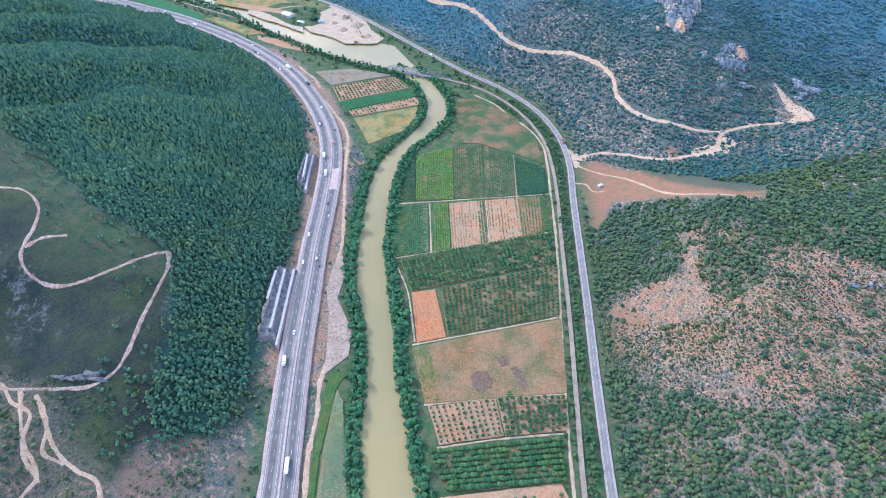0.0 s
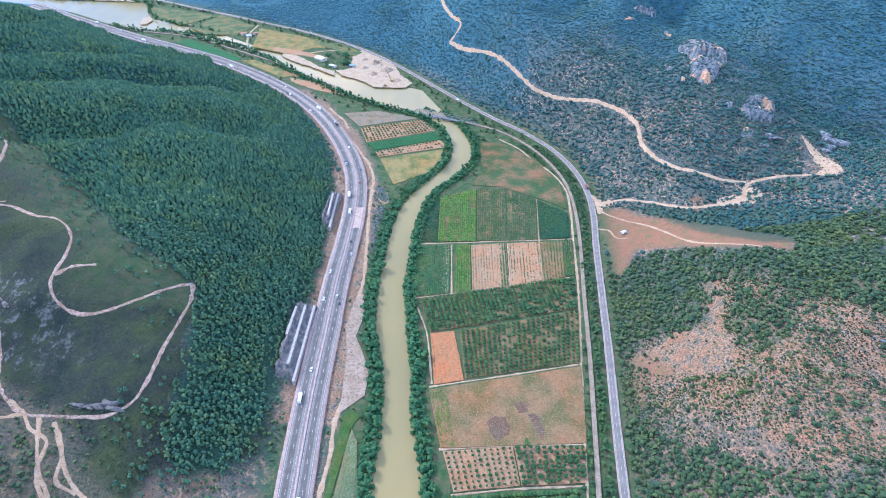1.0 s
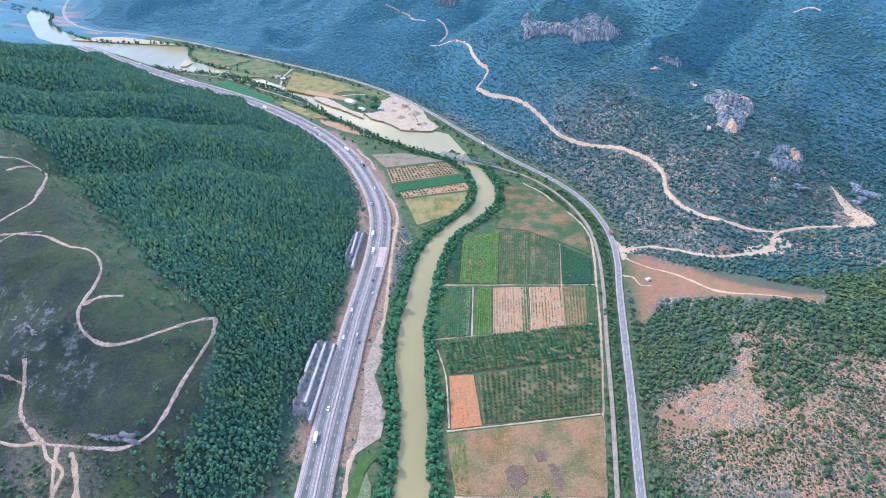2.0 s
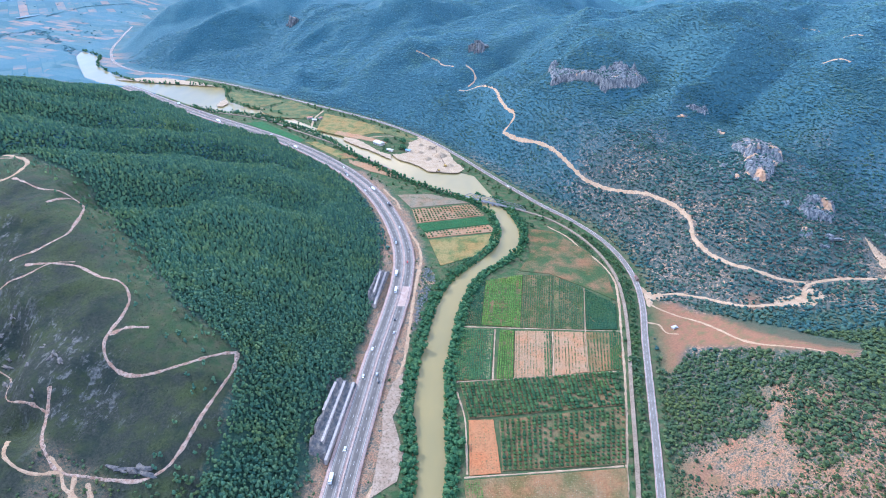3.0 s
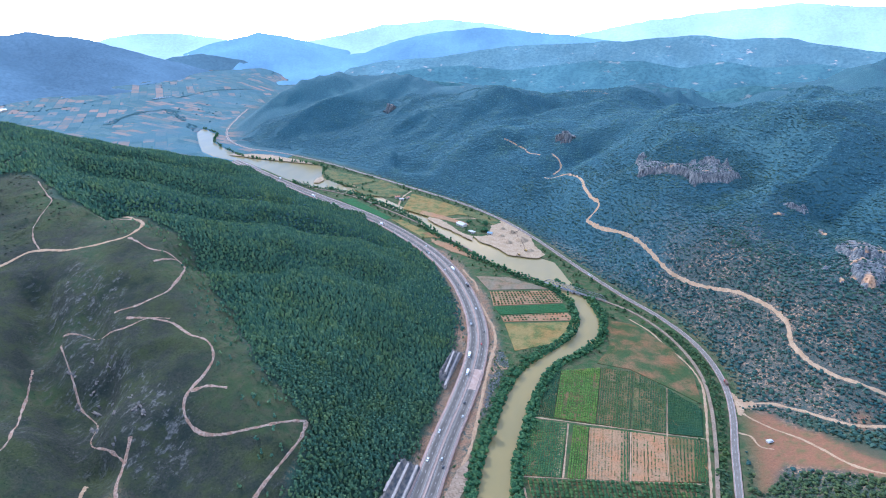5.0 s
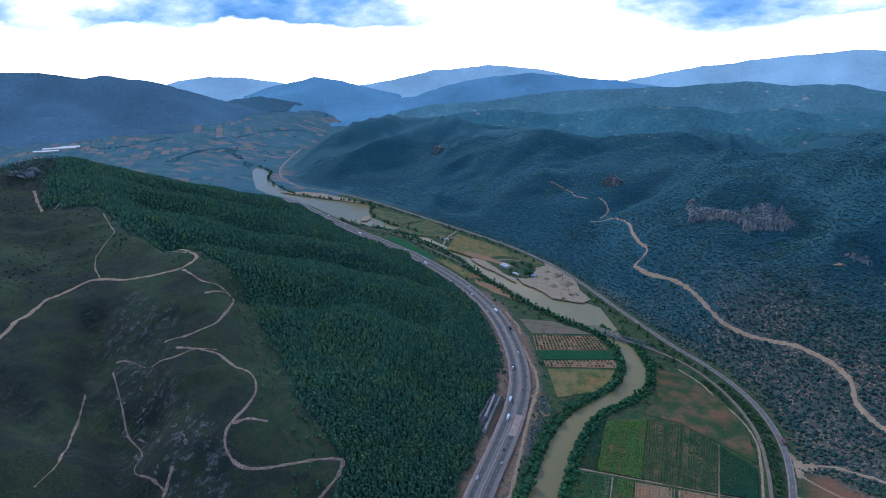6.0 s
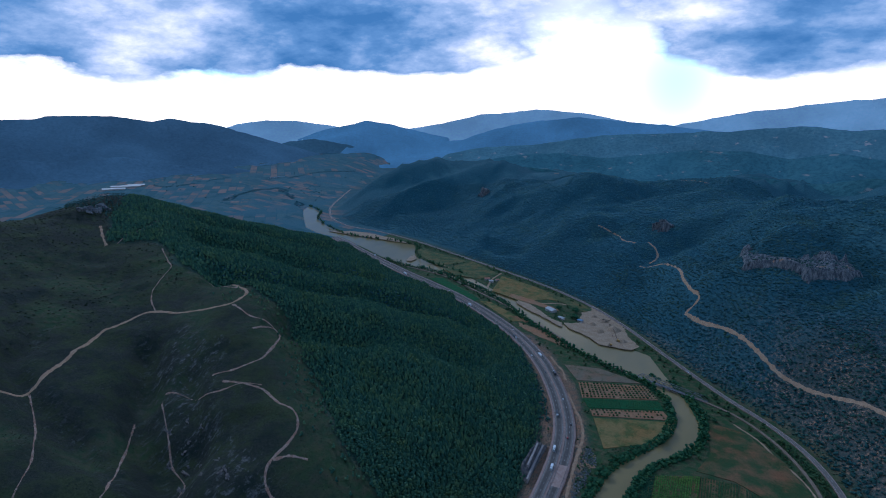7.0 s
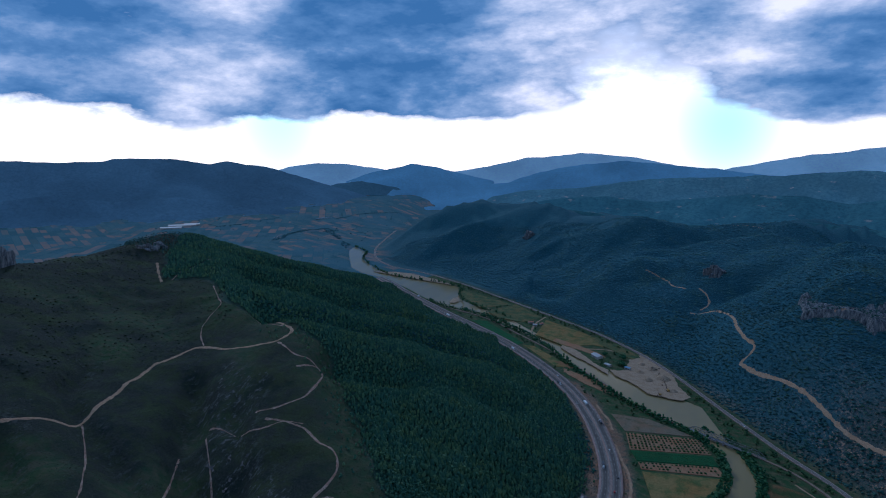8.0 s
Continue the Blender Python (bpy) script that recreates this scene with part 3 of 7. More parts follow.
def ground_z(x, y):
    """Height of the ground sheet itself."""
    x, y = np.asarray(x, float), np.asarray(y, float)
    i = np.clip(np.searchsorted(GX, x) - 1, 0, len(GX) - 2)
    j = np.clip(np.searchsorted(GY, y) - 1, 0, len(GY) - 2)
    u, v = (x - GX[i]) / (GX[i + 1] - GX[i]), (y - GY[j]) / (GY[j + 1] - GY[j])
    low = MZ[j, i] * (1 - u) + MZ[j, i + 1] * u
    return low * (1 - v) + (MZ[j + 1, i] * (1 - u) + MZ[j + 1, i + 1] * u) * v


FOREST = [(-1000, 668), (-1090, 770), (-1180, 850), (-1120, 1150), (-1000, 1310), (-960, 1322), (-690, 1130), (-490, 1035), (-348, 915), (-262, 825),
          (-207, 735), (-176, 640), (-162, 560), (-150, 450), (-148, 415), (-158, 392), (-158, 320), (-152, 285), (-154, 253), (-166, 222), (-199, 212),
          (-214, 241), (-214, 295), (-219, 325), (-233, 362), (-295, 392), (-355, 446), (-425, 502), (-515, 570), (-588, 580), (-640, 590), (-690, 586), (-745, 588), (-800, 628), (-850, 642), (-930, 616)]
BARE_SPUR = [(120, 330), (160, 372), (199, 358), (212, 405), (236, 396), (280, 352), (330, 322), (420, 300), (380, 180), (274, 205),
             (225, 209), (185, 235), (118, 282)]
WOODED_SPUR = [(131, 342), (150, 443), (167, 470), (196, 466), (272, 405), (347, 361), (420, 340), (400, 290), (314, 302), (290, 330), (250, 355), (228, 385), (219, 402), (203, 369), (198, 351), (181, 354), (150, 356)]
GREEN_PATCH = [(221, 382), (241, 364), (252, 339), (237, 307), (221, 305), (209, 322), (209, 347)]
BALD_PATCH = [(213, 404), (219, 392), (207, 343), (208, 312), (200, 301), (180, 303), (144, 325), (137, 336), (175, 353), (198, 351)]
THICKET = [(185, 566), (242, 530), (311, 518), (360, 500), (330, 430), (269, 432), (243, 462), (220, 507), (196, 551)]
CLAY = [(148, 568), (176, 563), (196, 541), (241, 494), (272, 461), (300, 444), (282, 412), (240, 430), (206, 467), (175, 482), (155, 450),
        (147, 447), (149, 482), (150, 522)]
CLIFF = [(-594, 441), (-513, 376), (-458, 337), (-345, 275), (-311, 290), (-330, 330), (-403, 372), (-470, 388), (-492, 423), (-509, 477), (-594, 481)]
SCREE = [(225, 690), (300, 620), (420, 640), (440, 760), (330, 870), (260, 800)]
ROADCUT = [(-131, 405), (-133, 300), (-150, 296), (-168, 350), (-166, 405)]


def zone(loop, soft, ragged):
    edge = inside(MX, MY, loop) + ragged * fbm(MX, MY, ragged * 2.5, 4, len(loop))
    return step(-soft, soft, edge)


def build_ground():
    rows, cols = MX.shape
    idx = np.arange(rows * cols, dtype=np.int32).reshape(rows, cols)
    faces = np.stack([idx[:-1, :-1], idx[:-1, 1:], idx[1:, 1:], idx[1:, :-1]], -1).reshape(-1, 4)
    ob = fill("ground", np.stack([MX, MY, MZ], -1), faces, GROUND, smooth=True)
    distance = np.hypot(MX, MY)
    floor = step(-25, 5, inside(MX, MY, VALLEY))
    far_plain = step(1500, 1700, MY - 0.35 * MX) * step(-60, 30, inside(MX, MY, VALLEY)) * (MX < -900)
    west = step(40, -40, MX + 120) * (1 - floor)
    wood = np.maximum(zone(FOREST, 4, 10), np.maximum(0.45 * zone(WOODED_SPUR, 4, 9), np.maximum(0.4 * zone(GREEN_PATCH, 4, 8), 0.75 * zone(THICKET, 4, 9))))
    slope = np.hypot(*np.gradient(MZ, GY, GX))
    red = np.maximum(zone(CLAY, 5, 6), 0.75 * step(0.42, 0.6, fbm(MX, MY, 45, 3, 21)) * (1 - floor) * (MX > 100) * step(900, 700, distance))
    rock = np.maximum(np.maximum(0.95 * zone(CLIFF, 12, 26), 0.8 * zone(SCREE, 15, 40)), zone(ROADCUT, 3, 3))
    rock = np.maximum(rock, 0.7 * step(0.5, 0.75, slope + 0.25 * fbm(MX, MY, 50, 3, 8)) * (MX > 0) * step(520, 680, distance) * (1 - 0.9 * zone(BARE_SPUR, 9, 34)))
    for line, deep, wide in RAVINES:
        rock = np.maximum(rock, 0.45 * step(16, 3, line_distance(MX, MY, line)[0] + 12 * fbm(MX, MY, 20, 3, 19)))
    tan = np.maximum(zone(BARE_SPUR, 9, 34), (0.24 + 0.36 * step(470, 400, distance)) * (MX > 80) * (1 - floor) * step(1050, 700, distance))
    tan = np.maximum(tan, 1.6 * zone(BALD_PATCH, 4, 8))
    gully = zone([(-212, 205), (-160, 235), (-140, 235), (-126, 190), (-126, 60), (-225, 60), (-232, 160)], 8, 18)
    verge = step(3, -3, np.abs(MX + 104) - 8) * step(300, 230, MY) * (MY > 0)
    gully = np.maximum(gully, 1.3 * verge)
    way, along = line_distance(MX, MY, HIGHWAY[1:14])
    strip = step(34, 22, way + 7 * fbm(MX, MY, 24, 3, 28)) * (MY > 262) * (inside(MX, MY, RIVER) < -14) * step(13.0, 12.5, along)
    gully = np.maximum(gully, 1.5 * strip)
    riprap = zone([(-113, 470), (-96, 480), (-98, 540), (-108, 590), (-120, 600), (-117, 520)], 3, 5)
    sandy = zone([(-345, 262), (-300, 250), (-272, 226), (-250, 196), (-214, 182), (-205, 140), (-225, 60), (-320, 60), (-300, 190)], 7, 14)
    red = np.maximum(red, 0.55 * step(-0.1, 0.5, fbm(MX, MY, 26, 4, 29)) * np.minimum(gully, 1.0) * (MY < 262))
    tan, west = np.maximum(np.maximum(tan, (0.30 + 0.3 * (MY > 262)) * gully), 0.26 * sandy), west * (1 - 0.8 * gully) * (1 - 0.35 * sandy)
    tan = np.maximum(tan, 0.5 * step(30, 12, line_distance(MX, MY, ROAD)[0]) * (MX > -100))
    # by distance: where the ground takes the woods colours that hold painted haze
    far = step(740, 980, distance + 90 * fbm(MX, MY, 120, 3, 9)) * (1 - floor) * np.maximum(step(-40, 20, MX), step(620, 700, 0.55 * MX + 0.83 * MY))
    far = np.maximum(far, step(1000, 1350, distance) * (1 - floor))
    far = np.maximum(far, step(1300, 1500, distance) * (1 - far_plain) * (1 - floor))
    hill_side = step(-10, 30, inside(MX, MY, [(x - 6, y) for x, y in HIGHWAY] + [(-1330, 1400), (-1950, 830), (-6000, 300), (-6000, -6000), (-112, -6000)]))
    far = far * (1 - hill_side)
    grass = floor * (1 - far_plain)
    border = inside(MX, MY, FOREST)
    meadow = step(-75, -8, border + 25 * fbm(MX, MY, 60, 3, 23)) * (1 - wood) * west * (MY > 330)
    meadow = np.maximum(meadow, west * step(0.05, 0.5, fbm(MX, MY, 90, 4, 24)) * step(-340, -420, MX + 0.6 * (MY - 200)))
    grass = grass * (1 - 0.85 * verge) * (1 - strip)
    rock = np.maximum(rock, riprap)
    grass = np.maximum(grass, 0.6 * meadow * step(1200, 900, distance))
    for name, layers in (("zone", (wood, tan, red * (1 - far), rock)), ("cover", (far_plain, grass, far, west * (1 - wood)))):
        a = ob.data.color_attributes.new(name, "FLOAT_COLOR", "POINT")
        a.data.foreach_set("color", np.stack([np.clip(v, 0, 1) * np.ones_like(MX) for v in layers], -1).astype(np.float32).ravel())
    return tagged(ob, "valley floor, scrubby hillsides and wooded mountain slopes", "ground", kind="structure")


build_ground()


def build_water():
    gap = 10.0
    gx, gy = np.meshgrid(np.arange(-1480, 60, gap), np.arange(-900, 1820, gap))
    keep = inside(gx + gap / 2, gy + gap / 2, RIVER) > -22
    c = np.stack([gx[keep], gy[keep]], 1)
    v = np.concatenate([c[:, None] + gap * np.array([(0, 0), (1, 0), (1, 1), (0, 1)]), np.full((len(c), 4, 1), -0.9)], -1)
    tagged(fill("water", v, np.arange(len(c) * 4).reshape(-1, 4), WATER), "calm muddy olive-brown river between wooded banks", "river", kind="structure")


build_water()

# ---- far ranges round the plain ----
# turn left of +y and height of the crest in degrees, at a distance in metres
RANGES = [("western_foothills", FAR_WEST, 3400, 420, [(92, 3.4), (84, 4.6), (76, 4.0), (70, 4.4), (65, 3.7), (60, 4.5), (55, 4.2), (51, 5.0), (47, 5.9)]),
          ("low_hills", FAR_NEAR, 4100, 480, [(48.5, 5.4), (47, 5.2), (43.8, 4.0), (40.6, 3.1), (38.4, 2.9), (35.1, 3.5), (32.9, 4.5), (31, 4.9)]),
          ("far_range", FAR_WEST, 3950, 900, [(92, 1.4), (84, 1.0), (76, 0.8), (67.5, 0.8), (63.8, 0.9), (60.6, 0.9), (59.8, 0.62), (55.4, 0.55), (52.2, 1.0), (50.7, 0.78), (47.8, 1.3), (45.8, 1.8), (43.7, 2.5), (42.2, 3.0), (39.5, 3.9), (36, 5.0)]),
          ("hazy_range", FAR_PALE, 4650, 1000, [(54, 3.6), (49, 2.6), (46.8, 2.0), (45.3, 1.5), (42.7, 1.1), (40.0, 1.1), (37.9, 1.4), (35.1, 2.0), (32, 2.8), (29, 3.8)]),
          ("peaked_range", FAR_MID, 4400, 1000, [(46, 4.6), (43, 3.7), (39.5, 2.8), (37.3, 2.0), (35.2, 1.5), (33.5, 1.1), (31.3, 1.4), (28.0, 2.2), (25, 2.9), (22, 4.2)]),
          ("pale_range", FAR_PALE, 4600, 1000, [(33, 2.6), (30.7, 2.2), (25.8, 1.2), (22.6, 0.4), (21, 0.35), (17.3, -0.2), (12.7, 0.2), (8.7, 1.0), (2.8, 1.5), (-2, 2)]),
          ("wooded_range", FAR_MID, 4250, 900, [(31, 4.0), (24.1, 2.9), (20.9, 1.8), (17.2, 1.0), (13.2, 0.6), (8.7, 1.0), (3.2, 1.5), (-4, 2.2)]),
          ("high_range", FAR_PALE, 4650, 1000, [(9, 2.0), (6.8, 1.6), (4.1, 1.1), (0.0, 0.1), (-3.9, -0.5), (-6.3, -0.9), (-12, -1.5), (-22, -1.2), (-35, -1.0)]),
          ("upland", FAR_HIGH, 3750, 800, [(28, 5.0), (22, 3.6), (17.4, 3.35), (14.6, 2.9), (11.1, 2.35), (4.5, 1.85), (-0.8, 1.52), (-3.6, 1.12), (-5.9, 0.96), (-7.7, 1.3), (-10.3, 1.22), (-12.4, 1.11), (-14.5, 1.59), (-18.4, 2.12), (-24, 2.4), (-32, 2.0), (-44, 1.5)]),
          ("middle_ridge", FAR_RIDGE, 3000, 700, [(29, 5.6), (22.1, 4.8), (19.0, 4.36), (14.6, 4.0), (10.6, 4.44), (6.9, 4.0), (2.9, 3.38), (-1.5, 3.4), (-4.4, 3.8), (-7.6, 3.18), (-10.7, 3.6), (-14.8, 3.06), (-18, 3.5), (-24, 3.3), (-32, 2.9), (-44, 2.4)]),
          ("wooded_ridge", FAR_FRONT, 2350, 520, [(24, 6.6), (19, 5.3), (13.7, 5.7), (10.5, 6.2), (7.3, 6.5), (3.1, 6.2), (-1.8, 5.5), (-6.7, 5.8), (-10.6, 4.9), (-16.1, 5.2), (-21.8, 5.6), (-30, 4.8), (-44, 4.0)])]


def build_range(name, material, distance, deep, crest):
    turns = np.linspace(crest[0][0], crest[-1][0], 320)
    drop = np.interp(-turns, [-c[0] for c in crest], [c[1] for c in crest])
    across = np.linspace(-1, 0.35, 30)
    a = np.radians(turns)[:, None]
    r = distance + deep * across[None, :]
    x, y = -np.sin(a) * r, np.cos(a) * r
    ends = np.abs(np.linspace(-1, 1, len(turns)))
    top = ((EYE_HEIGHT - distance * np.tan(np.radians(drop))) * (1 - step(0.93, 1.0, ends)))[:, None]
    fold = 0.5 + 0.5 * (0.5 * fbm(x, y, 420, 5, 31) + 1.3 * fbm(a * 4200 + 0 * r, r, 330, 4, 35))
    fall = np.abs(across[None, :]) ** 0.72
    gully = np.abs(fbm(a * 3600 + 0.25 * r, r * 0.45, 260, 4, 36))
    z = top * (1 - fall * (1.0 + 0.4 * fold)) + (26 * fbm(x, y, 170, 5, 33) - 62 * gully) * np.minimum(1, fall * 2.5) + 7 * fbm(x, y, 90, 5, 34)
    idx = np.arange(x.size).reshape(x.shape)
    f = np.stack([idx[:-1, :-1], idx[:-1, 1:], idx[1:, 1:], idx[1:, :-1]], -1).reshape(-1, 4)
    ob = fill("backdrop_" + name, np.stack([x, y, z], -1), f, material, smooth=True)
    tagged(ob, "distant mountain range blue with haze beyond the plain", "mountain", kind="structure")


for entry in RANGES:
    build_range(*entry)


# ---- roads, tracks and railway ----
def ribbon(name, line, left, right, lift, material, parent=None, label="", drape=True, gap=6.0, thick=1.5, level=0.0, ragged=0.0, cols=4):
    """A strip from left to right of a line (metres, right is positive), with sides that go down into the ground."""
    p = soft_line(line, gap)
    side = sideways(p)
    n = len(p)
    across = np.linspace(left, right, cols)[None, :]
    if ragged:
        s = np.arange(n) * gap
        across = across * (1 + ragged * fbm(s, s * 0 + left * 3.1, 6, 4, 40)[:, None])
    xy = p[:, None] + side[:, None] * across[..., None]
    if drape:
        # the edges sink into the slope here and there, and ruts run along the middle
        out = np.abs(np.linspace(-1, 1, cols))[None, :] ** 3
        z = ground_z(xy[..., 0], xy[..., 1]) + lift - out * (lift + 0.10 + 0.55 * fbm(xy[..., 0], xy[..., 1], 3.2, 3, 44))
    else:
        z = np.full(xy.shape[:2], level)
    top = np.concatenate([xy, z[..., None]], -1)
    low_l, low_r = top[:, 0].copy(), top[:, -1].copy()
    low_l[:, 2] -= thick
    low_r[:, 2] -= thick
    v = np.concatenate([low_l[:, None], top, low_r[:, None]], 1)
    idx = np.arange(n * (cols + 2)).reshape(n, cols + 2)
    f = np.stack([idx[:-1, :-1], idx[:-1, 1:], idx[1:, 1:], idx[1:, :-1]], -1).reshape(-1, 4)[:, ::-1]
    return fill(name, v, f, material, parent, label)


def dashes(name, line, offset, long, gap, wide, level, material, parent, start=0.0, end=1e9):
    """Painted dashes along a line, in one mesh."""
    p = soft_line(line, 1.0)
    q = p + sideways(p) * offset
    s = np.concatenate([[0], np.cumsum(np.hypot(*np.diff(q, axis=0).T))])
    a = np.arange(max(start, 1), min(end, s[-1] - long), long + gap)
    at = lambda w: np.stack([np.interp(w, s, q[:, 0]), np.interp(w, s, q[:, 1])], 1)
    p0, p1 = at(a), at(a + long)
    d = (p1 - p0) / np.linalg.norm(p1 - p0, axis=1)[:, None]
    r = np.stack([d[:, 1], -d[:, 0]], 1) * wide / 2
    c = np.stack([p0 - r, p0 + r, p1 + r, p1 - r], 1)
    v = np.concatenate([c, np.full((len(a), 4, 1), level)], -1)
    ob = fill(name, v, np.arange(len(a) * 4).reshape(-1, 4), material, parent)
    ob["kind"] = "stuff"
    return ob


HIGHWAY_LEVEL = 3.2


def build_highway():
    base = new("highway")
    tagged(base, "divided four-lane highway of worn grey asphalt with pale shoulders", "road", kind="structure")
    line = HIGHWAY
    ribbon("embankment", line, -13.4, 13.2, 0, SHOULDER, base, "pale gravel shoulders", False, thick=4.0, level=HIGHWAY_LEVEL - 0.12, ragged=0.05, cols=6)
    ribbon("carriageway", line, -11.0, -1.7, 0, ASPHALT, base, "", False, level=HIGHWAY_LEVEL)
    ribbon("carriageway", line, 1.7, 11.0, 0, ASPHALT, base, "", False, level=HIGHWAY_LEVEL)
    for side in (-1, 1):
        ribbon("wheel_lane", line, side * 6.2 - 2.3, side * 6.2 + 1.9, 0, ASPHALT_DARK, base, "darker driven lane", False, thick=0.01, level=HIGHWAY_LEVEL + 0.012)
        ribbon("edge_line", line, side * 10.1 - 0.09, side * 10.1 + 0.09, 0, LINE_PAINT, base, "", False, thick=0.01, level=HIGHWAY_LEVEL + 0.03)
        ribbon("edge_line", line, side * 2.3 - 0.09, side * 2.3 + 0.09, 0, LINE_PAINT, base, "", False, thick=0.01, level=HIGHWAY_LEVEL + 0.03)
        dashes("lane_dashes", line, side * 6.0, 4.0, 8.0, 0.18, HIGHWAY_LEVEL + 0.035, LINE_PAINT, base)
        ribbon("guard_rail", line, side * 1.25 - 0.15, side * 1.25 + 0.15, 0, CONCRETE, base, "low pale median barrier", False, thick=0.8, level=HIGHWAY_LEVEL + 0.8)
    ribbon("repaired_lane", [(-129.9, 517), (-130.9, 537), (-131.8, 557)], 1.9, 10.9, 0, MEDIAN, base, "pale new concrete over two lanes", False, thick=0.02, level=HIGHWAY_LEVEL + 0.045)
    ribbon("median", line, -1.6, 1.6, 0, MEDIAN, base, "pinkish gravel median", False, thick=0.4, level=HIGHWAY_LEVEL + 0.10)
    ribbon("guard_rail", line, 11.9, 12.05, 0, STEEL, base, "steel guard rail", False, thick=0.45, level=HIGHWAY_LEVEL + 0.75)


def build_country_road():
    base = new("road")
    tagged(base, "narrow two-lane asphalt road with white lines", "road", kind="structure")
    ribbon("verge", ROAD, -3.5, 3.6, 0, SHOULDER, base, "pale gravel verge", False, thick=3.0, level=1.95, ragged=0.12)
    ribbon("carriageway", ROAD, -2.7, 2.7, 0, ASPHALT, base, "", False, level=2.1)
    for side in (-1, 1):
        ribbon("edge_line", ROAD, side * 2.4 - 0.09, side * 2.4 + 0.09, 0, LINE_PAINT, base, "", False, thick=0.01, level=2.13)
    dashes("centre_dashes", ROAD, 0.0, 4.0, 5.0, 0.14, 2.13, LINE_PAINT, base)


RAILWAY = [(84, -500), (88, 60), (91, 178), (98, 251), (106, 332), (113, 419), (121, 512), (123, 560), (119, 622), (104, 672), (78, 720), (42, 760),
           (-7, 788), (-45, 801), (-105, 828), (-175, 865), (-226, 914), (-290, 966), (-370, 1030), (-450, 1082), (-560, 1150), (-700, 1190)]


def build_railway():
    base = new("railway")
    tagged(base, "railway bed of pale ballast across the valley", "railway", kind="structure")
    ribbon("ballast_bed", RAILWAY[:13], -1.75, 1.75, 0, BALLAST, base, "", False, thick=4.0, level=2.35, ragged=0.06)
    ribbon("ballast_bed", RAILWAY[14:], -1.75, 1.75, 0, BALLAST, base, "", False, thick=4.0, level=2.35, ragged=0.06)


def build_bridge():
    """Steel truss bridge that carries the railway over the river."""
    base = new("railway_bridge")
    tagged(base, "grey steel truss railway bridge over the river", "bridge")
    a, b = Vector((8, 782, 2.0)), Vector((-88, 820, 2.0))
    way = (b - a).normalized()
    side = Vector((way.y, -way.x, 0)) * 2.7
    bm = bmesh.new()
    for w in (-1, 1):
        beam(bm, a + side * w, b + side * w, 0.7)
    part("girder", bm, STEEL, base)
    deck = bmesh.new()
    length = (b - a).length
    box(deck, 0, 0, 0, 5.4, length, 0.35, Matrix.Translation((a + b) / 2) @ way.to_track_quat("Y", "Z").to_matrix().to_4x4())
    part("deck", deck, STEEL, base)
    up, n = Vector((0, 0, 6.2)), 12
    for w in (-1, 1):
        top = bmesh.new()
        beam(top, a + side * w + up + way * length / n, b + side * w + up - way * length / n, 0.5)
        part("top_chord", top, STEEL, base)
        for k in range(n):
            p, q = a + side * w + way * (length * k / n), a + side * w + way * (length * (k + 1) / n)
            web = bmesh.new()
            if k == 0:
                beam(web, p, q + up, 0.45)
            elif k == n - 1:
                beam(web, p + up, q, 0.45)
            else:
                beam(web, p, p + up, 0.32)
                beam(web, p + up if k < n / 2 else p, q if k < n / 2 else q + up, 0.32)
            part("web_member", web, STEEL, base)
    for k in range(1, n):
        brace = bmesh.new()
        p = a + up + way * (length * k / n)
        beam(brace, p - side, p + side, 0.3)
        part("cross_brace", brace, STEEL, base)
    for s in (0.02, 0.5, 0.98):
        pier = bmesh.new()
        box(pier, 0, 0, 0, 6.2, 2.2, 7.5, Matrix.Translation(a + way * length * s + Vector((0, 0, -4.1))) @ way.to_track_quat("Y", "Z").to_matrix().to_4x4(), 0.15)
        part("pier", pier, CONCRETE, base, "pale concrete pier")


